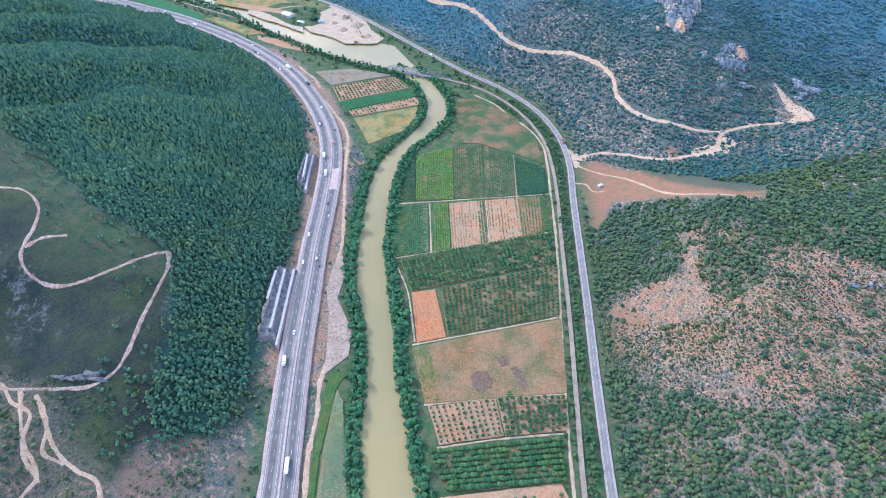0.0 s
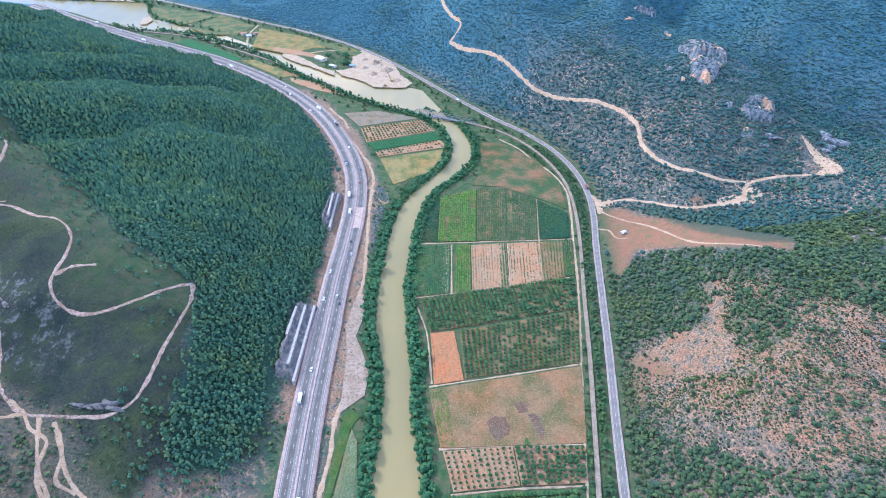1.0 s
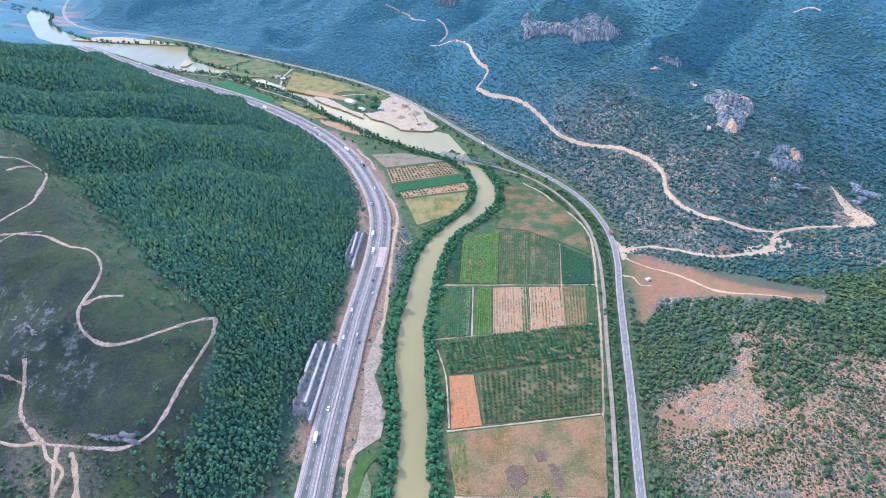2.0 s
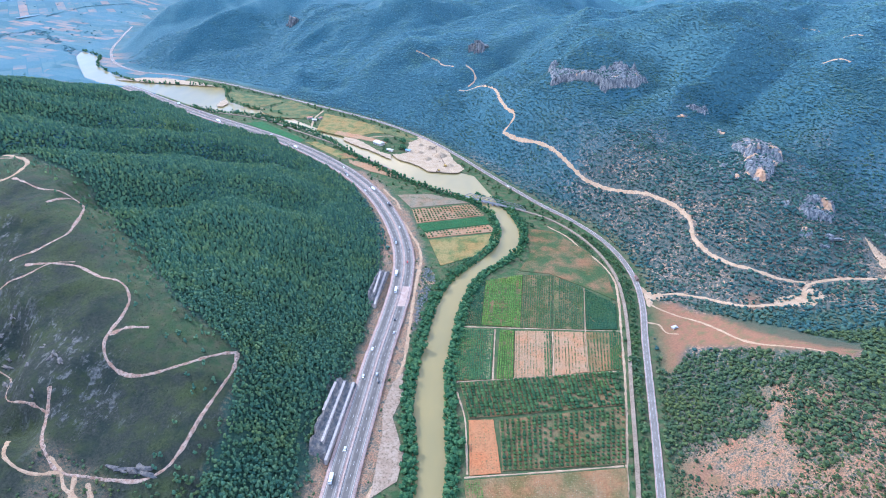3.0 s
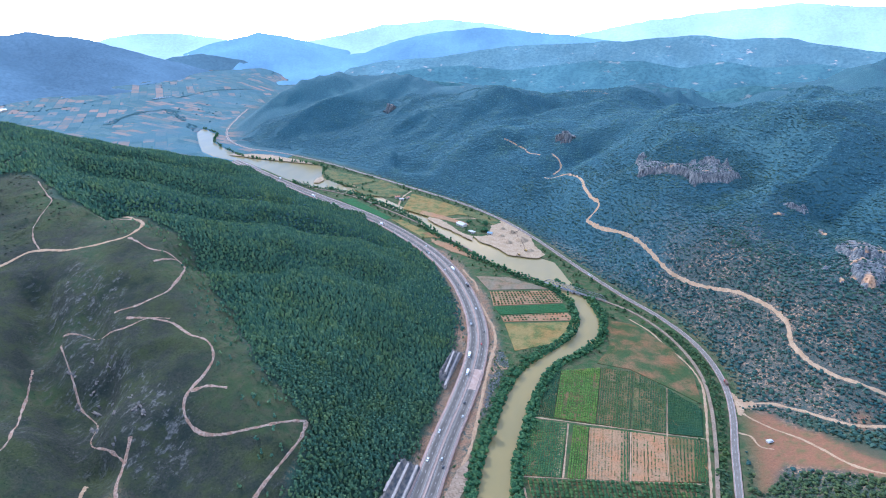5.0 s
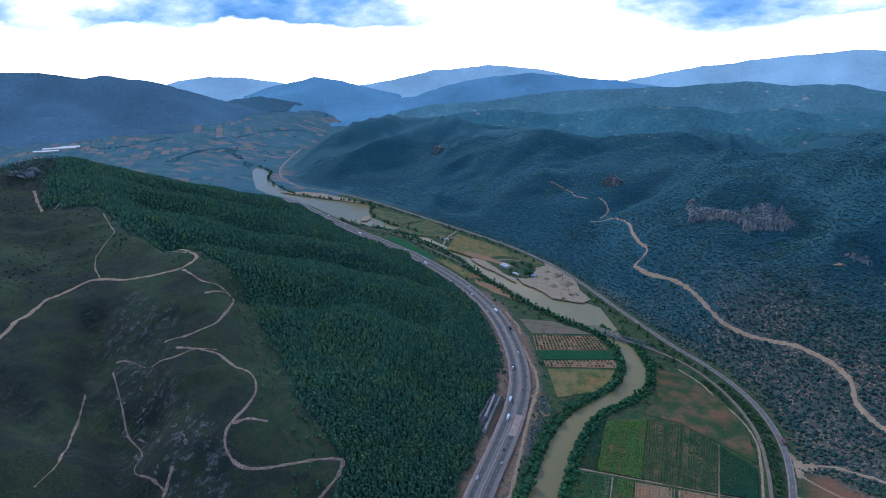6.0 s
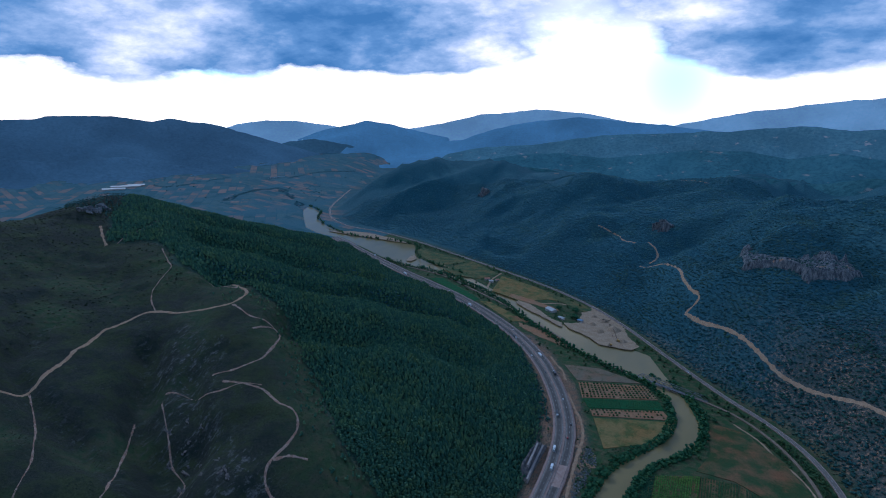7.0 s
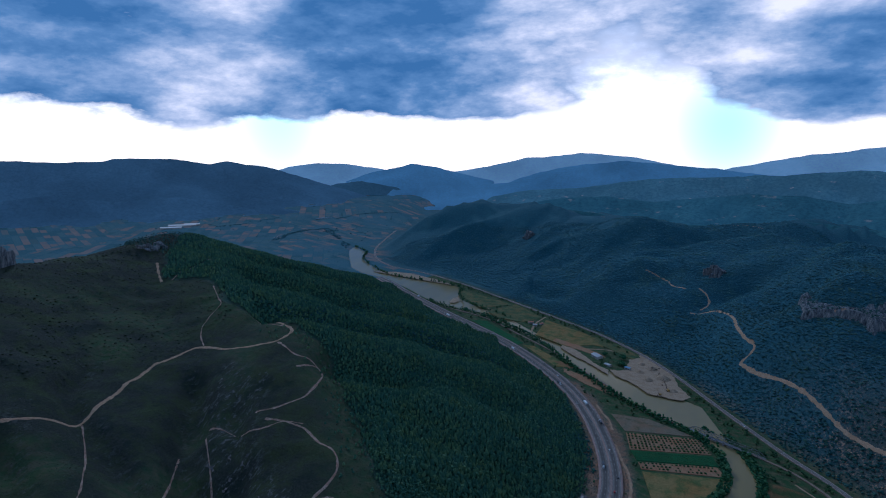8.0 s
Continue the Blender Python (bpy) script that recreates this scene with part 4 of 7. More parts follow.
TRACKS = {
    "reddish dirt track looping over the heath slope": (DIRT_RED, 2.6, [
        [(-383, 408), (-364, 406), (-351, 398), (-342, 385), (-340, 370), (-341, 354), (-338, 339), (-329, 328), (-319, 323), (-301, 322), (-291, 325), (-275, 333), (-256, 343), (-242, 354), (-233, 363)],
        [(-339, 349), (-332, 358), (-317, 362), (-311, 363)],
        [(-233, 363), (-229, 345), (-230, 328), (-232, 308), (-234, 289), (-237, 269), (-243, 254), (-253, 246), (-271, 242), (-290, 239), (-309, 238), (-334, 253), (-355, 294)],
        [(-465, 413), (-437, 418), (-417, 419), (-383, 408)],
        [(-562, 526), (-516, 519), (-493, 528), (-459, 483), (-452, 456), (-465, 435), (-486, 418)],
        [(-501, 497), (-493, 528)]]),
    "pale worn footpath across the heath": (DIRT_RED, 1.5, [
        [(-616, 301), (-576, 282), (-537, 261), (-493, 231), (-462, 196)],
        [(-525, 348), (-498, 320), (-469, 292), (-448, 270), (-424, 245), (-419, 225)],
        [(-519, 377), (-474, 347), (-449, 329), (-411, 310), (-407, 301), (-349, 278)],
        [(-524, 386), (-501, 391), (-460, 398), (-440, 418), (-420, 424)],
        [(-908, 613), (-917, 636), (-920, 683), (-949, 757)],
        [(-816, 627), (-766, 596), (-740, 579), (-735, 561)],
        [(-669, 586), (-599, 567), (-580, 571)],
        [(-735, 561), (-723, 534), (-703, 514), (-662, 489)]]),
    "broad dirt road along the ridge": (DIRT, 4.2, [
        [(-640, 200), (-630, 235), (-627, 267), (-620, 282), (-619, 300), (-633, 332), (-662, 383), (-689, 446), (-682, 482), (-631, 499), (-590, 511), (-567, 529), (-575, 565), (-595, 571), (-685, 619)],
        [(-990, 642), (-954, 620), (-919, 601)]]),
    "branching dirt tracks in the gully": (DIRT, 2.7, [
        [(-325, 246), (-310, 238), (-302, 229), (-285, 220), (-281, 202), (-273, 188), (-264, 179), (-267, 166), (-261, 140)],
        [(-288, 235), (-273, 215), (-259, 197), (-242, 186), (-228, 180), (-222, 170), (-215, 150)],
        [(-299, 237), (-287, 213), (-278, 198), (-268, 187), (-262, 176)], [(-283, 230), (-270, 210), (-266, 195), (-252, 190)], [(-311, 238), (-329, 232), (-348, 236), (-365, 255)]]),
    "wide pale dirt road cut into the scrub hillside": (DIRT_PALE, 3.8, [
        [(146, 578), (162, 580), (180, 580), (202, 567), (241, 536), (270, 535), (293, 541), (305, 563), (316, 569), (341, 573), (374, 572), (396, 564)],
        [(306, 568), (275, 578), (249, 597), (220, 636), (212, 665), (212, 685), (200, 720), (176, 754), (133, 790), (89, 832), (64, 871), (47, 897), (20, 930), (-13, 960), (-39, 994)],
        [(-39, 994), (-23, 999), (-37, 1037), (-51, 1077), (-63, 1130), (-111, 1201), (-143, 1216)], [(-126, 1231), (-115, 1267), (-123, 1286), (-141, 1305)], [(-166, 1298), (-194, 1320), (-218, 1363), (-236, 1373), (-264, 1376)]]),
    "pale track on the far wooded mountain": (DIRT_PALE, 5.0, [
        [(-133, 2002), (-98, 2007), (-51, 1958)], [(946, 2292), (910, 2155), (843, 1947)], [(479, 1073), (498, 1069), (514, 1055)], [(552, 1186), (567, 1152)],
        [(556, 1373), (561, 1331), (566, 1298)], [(-566, 2071), (-548, 2070)]]),
    "dirt path along the fields beside the railway": (DIRT_PALE, 2.4, [
        [(80, 60), (84, 177), (88, 229), (94, 290), (99, 339), (104, 383), (108, 420), (114, 508), (118, 568), (117, 611), (106, 644), (83, 680), (66, 711), (40, 738)]]),
    "narrow dirt path through reddish dry grass": (DIRT_PALE, 2.2, [
        [(150, 566), (162, 552), (192, 524), (226, 456), (272, 414)], [(143, 529), (154, 526), (161, 510), (171, 507)]]),
    "field track of pale trodden soil": (DIRT_PALE, 1.5, [
        [(-28, 303), (33, 317), (96, 332)], [(-17, 246), (44, 252), (91, 255)], [(-7, 211), (41, 218), (86, 222)],
        [(-51, 493), (32, 501), (114, 509)], [(-49, 408), (33, 427), (108, 446)], [(-17, 493), (-14, 416)], [(43, 498), (43, 429)],
        [(81, 585), (77, 503), (76, 439)], [(-45, 395), (-34, 362), (-30, 336), (-26, 306)]]),
    "dusty service track beside the highway": (DIRT, 3.4, [
        [(-92, 60), (-94, 175), (-97, 206), (-96, 236), (-98, 269), (-94, 296), (-97, 331), (-103, 366), (-103, 398), (-102, 433), (-104, 456), (-106, 474), (-109, 504), (-113, 540), (-117, 585), (-118, 602), (-119, 619), (-126, 648), (-134, 668), (-144, 686), (-155, 708), (-163, 724)], [(-126, 604), (-118, 602), (-116, 594)], [(-176, 762), (-188, 790), (-203, 809), (-218, 832)]]),
    "dirt road between the river meadows and the hills": (DIRT_PALE, 4.0, [
        [(-206, 1065), (-260, 1085), (-340, 1060), (-420, 1110), (-520, 1180), (-600, 1235)], [(-451, 1233), (-452, 1180), (-440, 1120)]]),
}


def build_tracks():
    for label, (material, wide, lines) in TRACKS.items():
        base = new("dirt_track")
        tagged(base, label, "track", kind="structure")
        for line in lines:
            ribbon("track", line, -wide * 0.56, wide * 0.56, 0.30 if wide > 2.5 else 0.22, material, base, gap=1.2, thick=1.2, ragged=0.95 if material is DIRT_RED else 0.6, cols=8)


build_highway()
build_country_road()
build_railway()
build_bridge()
build_tracks()


# ---- fields ----
FIELD_LEVEL = 1.75


def field(loop, material, label, category="field", level=FIELD_LEVEL, rough=0.0):
    """A parcel of ground with an uneven edge, a little above the valley floor."""
    p = np.array(loop + loop[:1], float)
    ring = []
    for a, b in zip(p[:-1], p[1:]):
        n = max(2, int(np.hypot(*(b - a)) / (4.0 if rough < 1 else 1.2)))
        ring.extend(a + (b - a) * s for s in np.linspace(0, 1, n, endpoint=False))
    ring = np.array(ring)
    ring = ring + (0.5 + rough) * np.stack([fbm(ring[:, 0], ring[:, 1], 6, 3, 51), fbm(ring[:, 0], ring[:, 1], 6, 3, 52)], 1)
    bm = bmesh.new()
    face = bm.faces.new([bm.verts.new((x, y, level)) for x, y in ring])
    face.normal_update()
    if face.normal.z < 0:
        face.normal_flip()
    low = bmesh.ops.extrude_face_region(bm, geom=[face])
    top = [g for g in low["geom"] if isinstance(g, bmesh.types.BMVert)]
    for v in bm.verts:
        if v not in top:
            v.co.z -= 0.9
    bmesh.ops.triangulate(bm, faces=[f for f in bm.faces if len(f.verts) > 4])
    bmesh.ops.recalc_face_normals(bm, faces=bm.faces)
    ob = part("field", bm, material, None)
    return tagged(ob, label, category, kind="structure")


def quad_points(quad, along, across, jitter=0.2, turn=False):
    """Rows of places in a four-cornered field: one every along metres, in rows across metres apart."""
    a, b, c, d = [np.array(v, float) for v in quad]
    if turn:
        a, b, c, d = b, c, d, a
    n_row = max(1, int((np.linalg.norm(b - a) + np.linalg.norm(c - d)) / 2 / across))
    n_in = max(1, int((np.linalg.norm(d - a) + np.linalg.norm(c - b)) / 2 / along))
    u, v = np.meshgrid((np.arange(n_row) + 0.5) / n_row, (np.arange(n_in) + 0.5) / n_in, indexing="ij")
    u, v = u.ravel()[:, None], v.ravel()[:, None]
    p = a * (1 - u) * (1 - v) + b * u * (1 - v) + c * u * v + d * (1 - u) * v
    p = p + np.random.uniform(-jitter, jitter, p.shape)
    return p[:, 0], p[:, 1]


SOIL_TAN = crop("ploughed_soil", (0.34, 0.205, 0.115), (0.14, 0.13, 0.05), 0.3)
SOIL_DRY = crop("stubble_soil", (0.25, 0.148, 0.076), (0.12, 0.108, 0.042), 0.68, 2.4, 22.0)
SOIL_ORANGE = crop("orange_soil", (0.36, 0.16, 0.072), (0.28, 0.135, 0.065), 0.3)
SOIL_DARK = crop("weedy_soil", (0.18, 0.13, 0.066), (0.052, 0.088, 0.029), 0.72)
SOIL_ROWS = crop("orchard_soil", (0.20, 0.135, 0.070), (0.056, 0.085, 0.032), 0.68)
TURF_BRIGHT = crop("bright_grass", (0.08, 0.11, 0.035), (0.045, 0.095, 0.022), 0.8, 2.0, 8.0)
TURF_DRY = crop("dry_grass", (0.22, 0.125, 0.066), (0.048, 0.090, 0.036), 0.84, 3.0, 30.0)
TURF_YELLOW = crop("yellowing_grass", (0.26, 0.19, 0.075), (0.090, 0.130, 0.042), 0.66, 3.0, 16.0)
TURF_GREEN = crop("green_meadow", (0.17, 0.15, 0.065), (0.058, 0.110, 0.048), 0.74, 3.0, 20.0)
SOIL_GREY = crop("grey_soil", (0.22, 0.175, 0.12), (0.10, 0.115, 0.062), 0.5)
TURF_DEEP = crop("lush_grass", (0.035, 0.12, 0.045), (0.03, 0.09, 0.035), 0.5, 2.0, 10.0)
CABBAGE = crop("pale_crop_ground", (0.18, 0.155, 0.08), (0.085, 0.125, 0.06), 0.6, 1.2, 9.0)
CHAR = crop("scorched_soil", (0.13, 0.085, 0.06), (0.22, 0.14, 0.085), 0.5, 1.5, 6.0)

# label, corners, ground, then rows: leaf, step along, step across, size, share, turned
PARCELS = [
    ("dark green vegetable strip beside the river trees", [(-43, 576), (-35, 585), (-33, 498), (-50, 497)], SOIL_DARK, (CROP_DEEP, 1.2, 1.7, 0.9, 0.98, False)),
    ("bright yellow-green vegetable rows", [(-34, 585), (9, 605), (9, 500), (-32, 498)], SOIL_DARK, (CROP_LEAF, 1.0, 2.3, 1.0, 0.80, False)),
    ("green crop strip in long thin rows", [(10, 605), (45, 607), (42, 502), (10, 501)], SOIL_DARK, (SHRUB_GREEN, 1.0, 2.4, 0.9, 0.78, False)),
    ("patchy green crop strip with bare soil", [(47, 607), (80, 584), (76, 506), (44, 503)], SOIL_DARK, (SHRUB_GREEN, 1.0, 2.5, 0.95, 0.72, False)),
    ("dark green crop strip by the dirt path", [(81, 583), (113, 557), (110, 511), (78, 506)], SOIL_DARK, (CROP_DEEP, 1.0, 1.8, 1.1, 1.0, False)),
    ("dark green rows of low vegetables", [(-55, 489), (-18, 492), (-16, 416), (-49, 409)], SOIL_DARK, (CROP_DARK, 1.1, 2.1, 1.05, 0.93, False)),
    ("bright green lush crop strip", [(-12, 492), (3, 493), (5, 420), (-11, 417)], SOIL_DARK, (CROP_LEAF, 1.0, 2.1, 0.95, 0.97, False)),
    ("tan field with sparse dry rows", [(4, 493), (41, 498), (42, 429), (6, 421)], SOIL_TAN, (DRY_LEAF, 1.2, 2.8, 0.65, 0.74, False)),
    ("tan field with dry and green stalks", [(44, 498), (76, 501), (75, 439), (44, 430)], SOIL_TAN, (CROP_DARK, 1.4, 3.0, 0.65, 0.5, False)),
    ("half-green field by the dirt path", [(77, 501), (113, 505), (108, 448), (76, 439)], SOIL_DRY, (CROP_DARK, 1.3, 2.9, 0.75, 0.62, False)),
    ("orchard ground with weeds between dark trees", [(-44, 406), (99, 443), (104, 400), (-31, 364)], SOIL_ROWS, None),
    ("orchard ground under close rows of trees", [(-5, 366), (105, 398), (98, 334), (1, 313)], SOIL_ROWS, None),
    ("bare orange soil with young saplings", [(-31, 362), (-10, 366), (0, 311), (-24, 305)], SOIL_ORANGE, (CROP_DARK, 3.4, 3.6, 0.45, 0.8, False)),
    ("wide tan stubble field with scorched patches", [(-28, 300), (98, 330), (92, 256), (-16, 247)], SOIL_DRY, (DRY_LEAF, 1.5, 1.9, 0.42, 0.5, True)),
    ("pale tilled orchard soil", [(-14, 244), (37, 251), (41, 220), (-5, 213)], SOIL_TAN, None),
    ("reddish tilled orchard soil", [(38, 251), (91, 253), (87, 224), (42, 220)], SOIL_TAN, None),
    ("weedy green orchard ground", [(-13, 209), (80, 219), (81, 185), (0, 179)], SOIL_DARK, (CROP_LEAF, 1.5, 1.8, 0.6, 0.6, False)),
    ("bare tan field corner", [(-7, 175), (77, 185), (80, 175), (79, 100), (-8, 100)], SOIL_TAN, None),
    ("bright green grass strip by the service track", [(-93, 272), (-86, 277), (-79, 272), (-84, 264), (-89, 206), (-87, 160), (-92, 160), (-93, 218)], TURF_BRIGHT, None),
    ("pale green cabbage field", [(-85, 262), (-78, 249), (-66, 175), (-62, 120), (-84, 120), (-87, 206)], CABBAGE, None),
    ("bare grey-brown field by the railway", [(-191, 812), (-140, 822), (-76, 800), (-161, 769)], SOIL_GREY, None),
    ("tan orchard soil in the river bend", [(-158, 764), (-71, 795), (-51, 760), (-143, 721)], SOIL_TAN, None),
    ("deep green crop field in the river bend", [(-142, 718), (-50, 756), (-40, 734), (-129, 698)], TURF_DEEP, (CROP_DARK, 1.8, 2.0, 0.6, 0.9, True)),
    ("orchard soil with young trees", [(-127, 695), (-42, 731), (-30, 712), (-120, 680)], SOIL_TAN, None),
    ("yellow-green meadow in the river bend", [(-118, 675), (-30, 707), (-26, 678), (-46, 647), (-93, 612)], TURF_YELLOW, None),
    ("rough green and brown meadow by the railway", [(11, 728), (48, 722), (90, 674), (110, 622), (115, 566), (81, 588), (41, 612), (4, 614), (17, 652)], TURF_DRY, None),
    ("yellow-green meadow above the sand yard", [(-421, 1098), (-441, 1212), (-344, 1166), (-235, 1090), (-300, 1100), (-342, 1062)], TURF_YELLOW, None),
    ("green meadow by the upper river", [(-586, 1208), (-553, 1300), (-455, 1225), (-480, 1168), (-543, 1171)], TURF_GREEN, None),
    ("green and tan meadow by the lake", [(-745, 1360), (-640, 1325), (-555, 1294), (-615, 1226), (-705, 1300)], TURF_GREEN, None),
    ("pale yellow field at the foot of the mountain", [(-650, 1388), (-633, 1440), (-546, 1390), (-539, 1330), (-594, 1348)], TURF_YELLOW, None),
    ("deep green strip between highway and river", [(-582, 1122), (-554, 1135), (-423, 1038), (-430, 1014)], TURF_DEEP, None),
    ("dry grass strip beside the highway", [(-419, 1027), (-397, 1031), (-300, 960), (-325, 949)], TURF_YELLOW, None),
    ("dusty gravel yard beside the river trees", [(-106, 398), (-99, 413), (-93, 383), (-97, 356), (-79, 318), (-79, 292), (-96, 274), (-99, 310), (-101, 334), (-108, 366)], GRAVEL_YARD, None),
]
ROWS = []
ROWS += [("dark green stalks in the tan field", [(33, 497), (41, 498), (42, 429), (34, 427)], (CROP_DARK, 1.0, 2.2, 0.95, 0.72, False)),
         ("dark green strip at the edge of the tan field", [(101, 503), (113, 505), (108, 448), (97, 446)], (ORCHARD, 1.0, 2.0, 1.0, 0.85, False)),
         ("dark green strip through the grey-green crop", [(26, 604), (31, 605), (30, 503), (25, 503)], (ORCHARD, 1.0, 1.8, 0.9, 0.85, False)),
         ("dry brown rows beside the vegetables", [(-26, 491), (-19, 492), (-17, 417), (-24, 415)], (DRY_LEAF, 0.9, 1.6, 0.8, 0.9, False)),
         ("weeds along the edge of the stubble", [(-27, 299), (-14, 303), (-6, 249), (-15, 248)], (CROP_LEAF, 1.3, 1.6, 0.6, 0.62, False))]
for label, loop, ground, rows in PARCELS:
    field(loop, ground, label)
    if rows:
        ROWS.append((label, loop[:4], rows))
for loop in ([(40, 289), (45, 292), (51, 289), (50, 281), (43, 280)], [(51, 279), (56, 280), (60, 277), (60, 268), (62, 262), (59, 257), (55, 262)], [(18, 272), (24, 277), (33, 276), (36, 268), (35, 260), (27, 255), (20, 262)]):
    field(loop, CHAR, "scorched dark patch in the stubble", "patch", FIELD_LEVEL + 0.05, 1.4)
field([(45, 256), (48, 258), (51, 256), (50, 253), (46, 253)], TURF_BRIGHT, "green clump of grass in the stubble", "patch", FIELD_LEVEL + 0.06, 1.5)

for loop, ground, label in (([(-311, 1150), (-258, 1124), (-206, 1076), (-216, 1056), (-265, 1090), (-310, 1128)], TURF_GREEN, "green crop patch in the meadow above the yard"),
                            ([(-377, 1100), (-332, 1084), (-275, 1056), (-260, 1040), (-300, 1050), (-345, 1066), (-378, 1082)], SOIL_TAN, "tan trampled soil along the meadow"),
                            ([(-311, 949), (-263, 932), (-210, 901), (-205, 878), (-258, 900), (-303, 932)], SOIL_TAN, "bare tan strip between highway and railway"),
                            ([(-324, 979), (-294, 964), (-299, 952), (-335, 971)], SOIL_DRY, "dry brown strip beside the highway")):
    field(loop, ground, label, "patch", FIELD_LEVEL + 0.07, 2.5)


# ---- plants ----
def ball(level):
    bm = bmesh.new()
    bmesh.ops.create_icosphere(bm, subdivisions=level, radius=1.0)
    v = np.array([p.co[:] for p in bm.verts])
    f = np.array([[p.index for p in q.verts] for q in bm.faces])
    bm.free()
    return v, f


BALL_20, BALL_80 = ball(1), ball(2)
# the same without its hidden underside
DOME = (BALL_20[0], BALL_20[1][BALL_20[0][BALL_20[1]].mean(1)[:, 2] > -0.6])


def lump(level, rng, rough=0.28, squash=1.0, pointed=0.0):
    """A ragged clump of leaves, its foot at z = 0."""
    v, f = DOME if level == 1 else BALL_80
    v = v * (1 + rng.uniform(-rough, rough, len(v)))[:, None]
    up = np.clip((v[:, 2] + 1) / 2, 0, 1.3)
    v[:, :2] *= (1 - pointed * up ** 1.5)[:, None]
    v[:, 2] = (v[:, 2] + 1) * squash
    return v, f


def scatter(name, protos, x, y, z, size, tall, material, label, category, seed, parent=None):
    """Many plants in one mesh."""
    rng = np.random.RandomState(seed)
    n = len(x)
    kind, turn = rng.randint(0, len(protos), n), rng.uniform(0, 6.283, n)
    size, tall = np.broadcast_to(size, n), np.broadcast_to(tall, n)
    V, Fs, base = [], [], 0
    for k, (pv, pf) in enumerate(protos):
        m = kind == k
        c, s = np.cos(turn[m])[:, None], np.sin(turn[m])[:, None]
        px, py, pz = pv[:, 0][None], pv[:, 1][None], pv[:, 2][None]
        w = size[m][:, None]
        v = np.stack([x[m][:, None] + w * (px * c - py * s), y[m][:, None] + w * (px * s + py * c), z[m][:, None] + w * tall[m][:, None] * pz], -1)
        V.append(v.reshape(-1, 3))
        Fs.append((np.arange(m.sum())[:, None, None] * len(pv) + pf[None] + base).reshape(-1, 3))
        base += m.sum() * len(pv)
    ob = fill(name, np.concatenate(V), np.concatenate(Fs), material, parent)
    if parent is None:
        tagged(ob, label, category, kind="stuff")
    return ob


def ragged_crown(rng, lumps, pointed):
    """A crown of a few small clumps piled up, its foot at z = 0."""
    V, Fs, base = [], [], 0
    for k in range(lumps):
        v, f = DOME
        u = k / max(1, lumps - 1)
        a, out = rng.uniform(0, 6.283), rng.uniform(0.2, 0.55) * (1 - pointed * u)
        size = rng.uniform(0.42, 0.68) * (1 - 0.5 * pointed * u)
        v = v * (1 + rng.uniform(-0.35, 0.35, len(v)))[:, None] * size + np.array([out * math.cos(a), out * math.sin(a), 0.5 + 1.3 * u])
        V.append(v)
        Fs.append(f + base)
        base += len(v)
    return np.concatenate(V), np.concatenate(Fs)


def low_bush(rng):
    v, f = ragged_crown(rng, 3, 0.2)
    return v * np.array([1.15, 1.15, 0.62]), f


_rng = np.random.RandomState(4)


PINES = [ragged_crown(_rng, 3, 0.6) for _ in range(9)]
BUSHES = [low_bush(_rng) for _ in range(8)]
TUFTS = [lump(1, _rng, 0.34, 0.55) for _ in range(8)]
FAR_TUFTS = [(v, f[v[f].mean(1)[:, 2] > 0.45]) for v, f in TUFTS]
CROWNS = [ragged_crown(_rng, 2, 0.5) for _ in range(9)]
SINGLES = [lump(1, _rng, 0.34, 0.78, 0.2) for _ in range(12)]
ROUNDS = [lump(1, _rng, 0.16, 0.72, 0.0) for _ in range(8)]
SPIRES = [lump(1, _rng, 0.36, 1.25, 0.62) for _ in range(12)]

ALL_TRACKS = [(line, wide) for _, wide, lines in ((k, v[1], v[2]) for k, v in TRACKS.items()) for line in lines]


def off_tracks(x, y, spare=1.2):
    keep = np.ones(x.shape, bool)
    for line, wide in ALL_TRACKS:
        lx, ly = [n[0] for n in line], [n[1] for n in line]
        near = (x > min(lx) - 12) & (x < max(lx) + 12) & (y > min(ly) - 12) & (y < max(ly) + 12)
        if near.any():
            keep[near] &= line_distance(x[near], y[near], line)[0] > wide / 2 + spare
    return keep


def lattice(x0, x1, y0, y1, gap, seed):
    rng = np.random.RandomState(seed)
    x, y = np.meshgrid(np.arange(x0, x1, gap), np.arange(y0, y1, gap))
    return x.ravel() + rng.uniform(-0.5, 0.5, x.size) * gap, y.ravel() + rng.uniform(-0.5, 0.5, y.size) * gap, rng.rand(x.size)


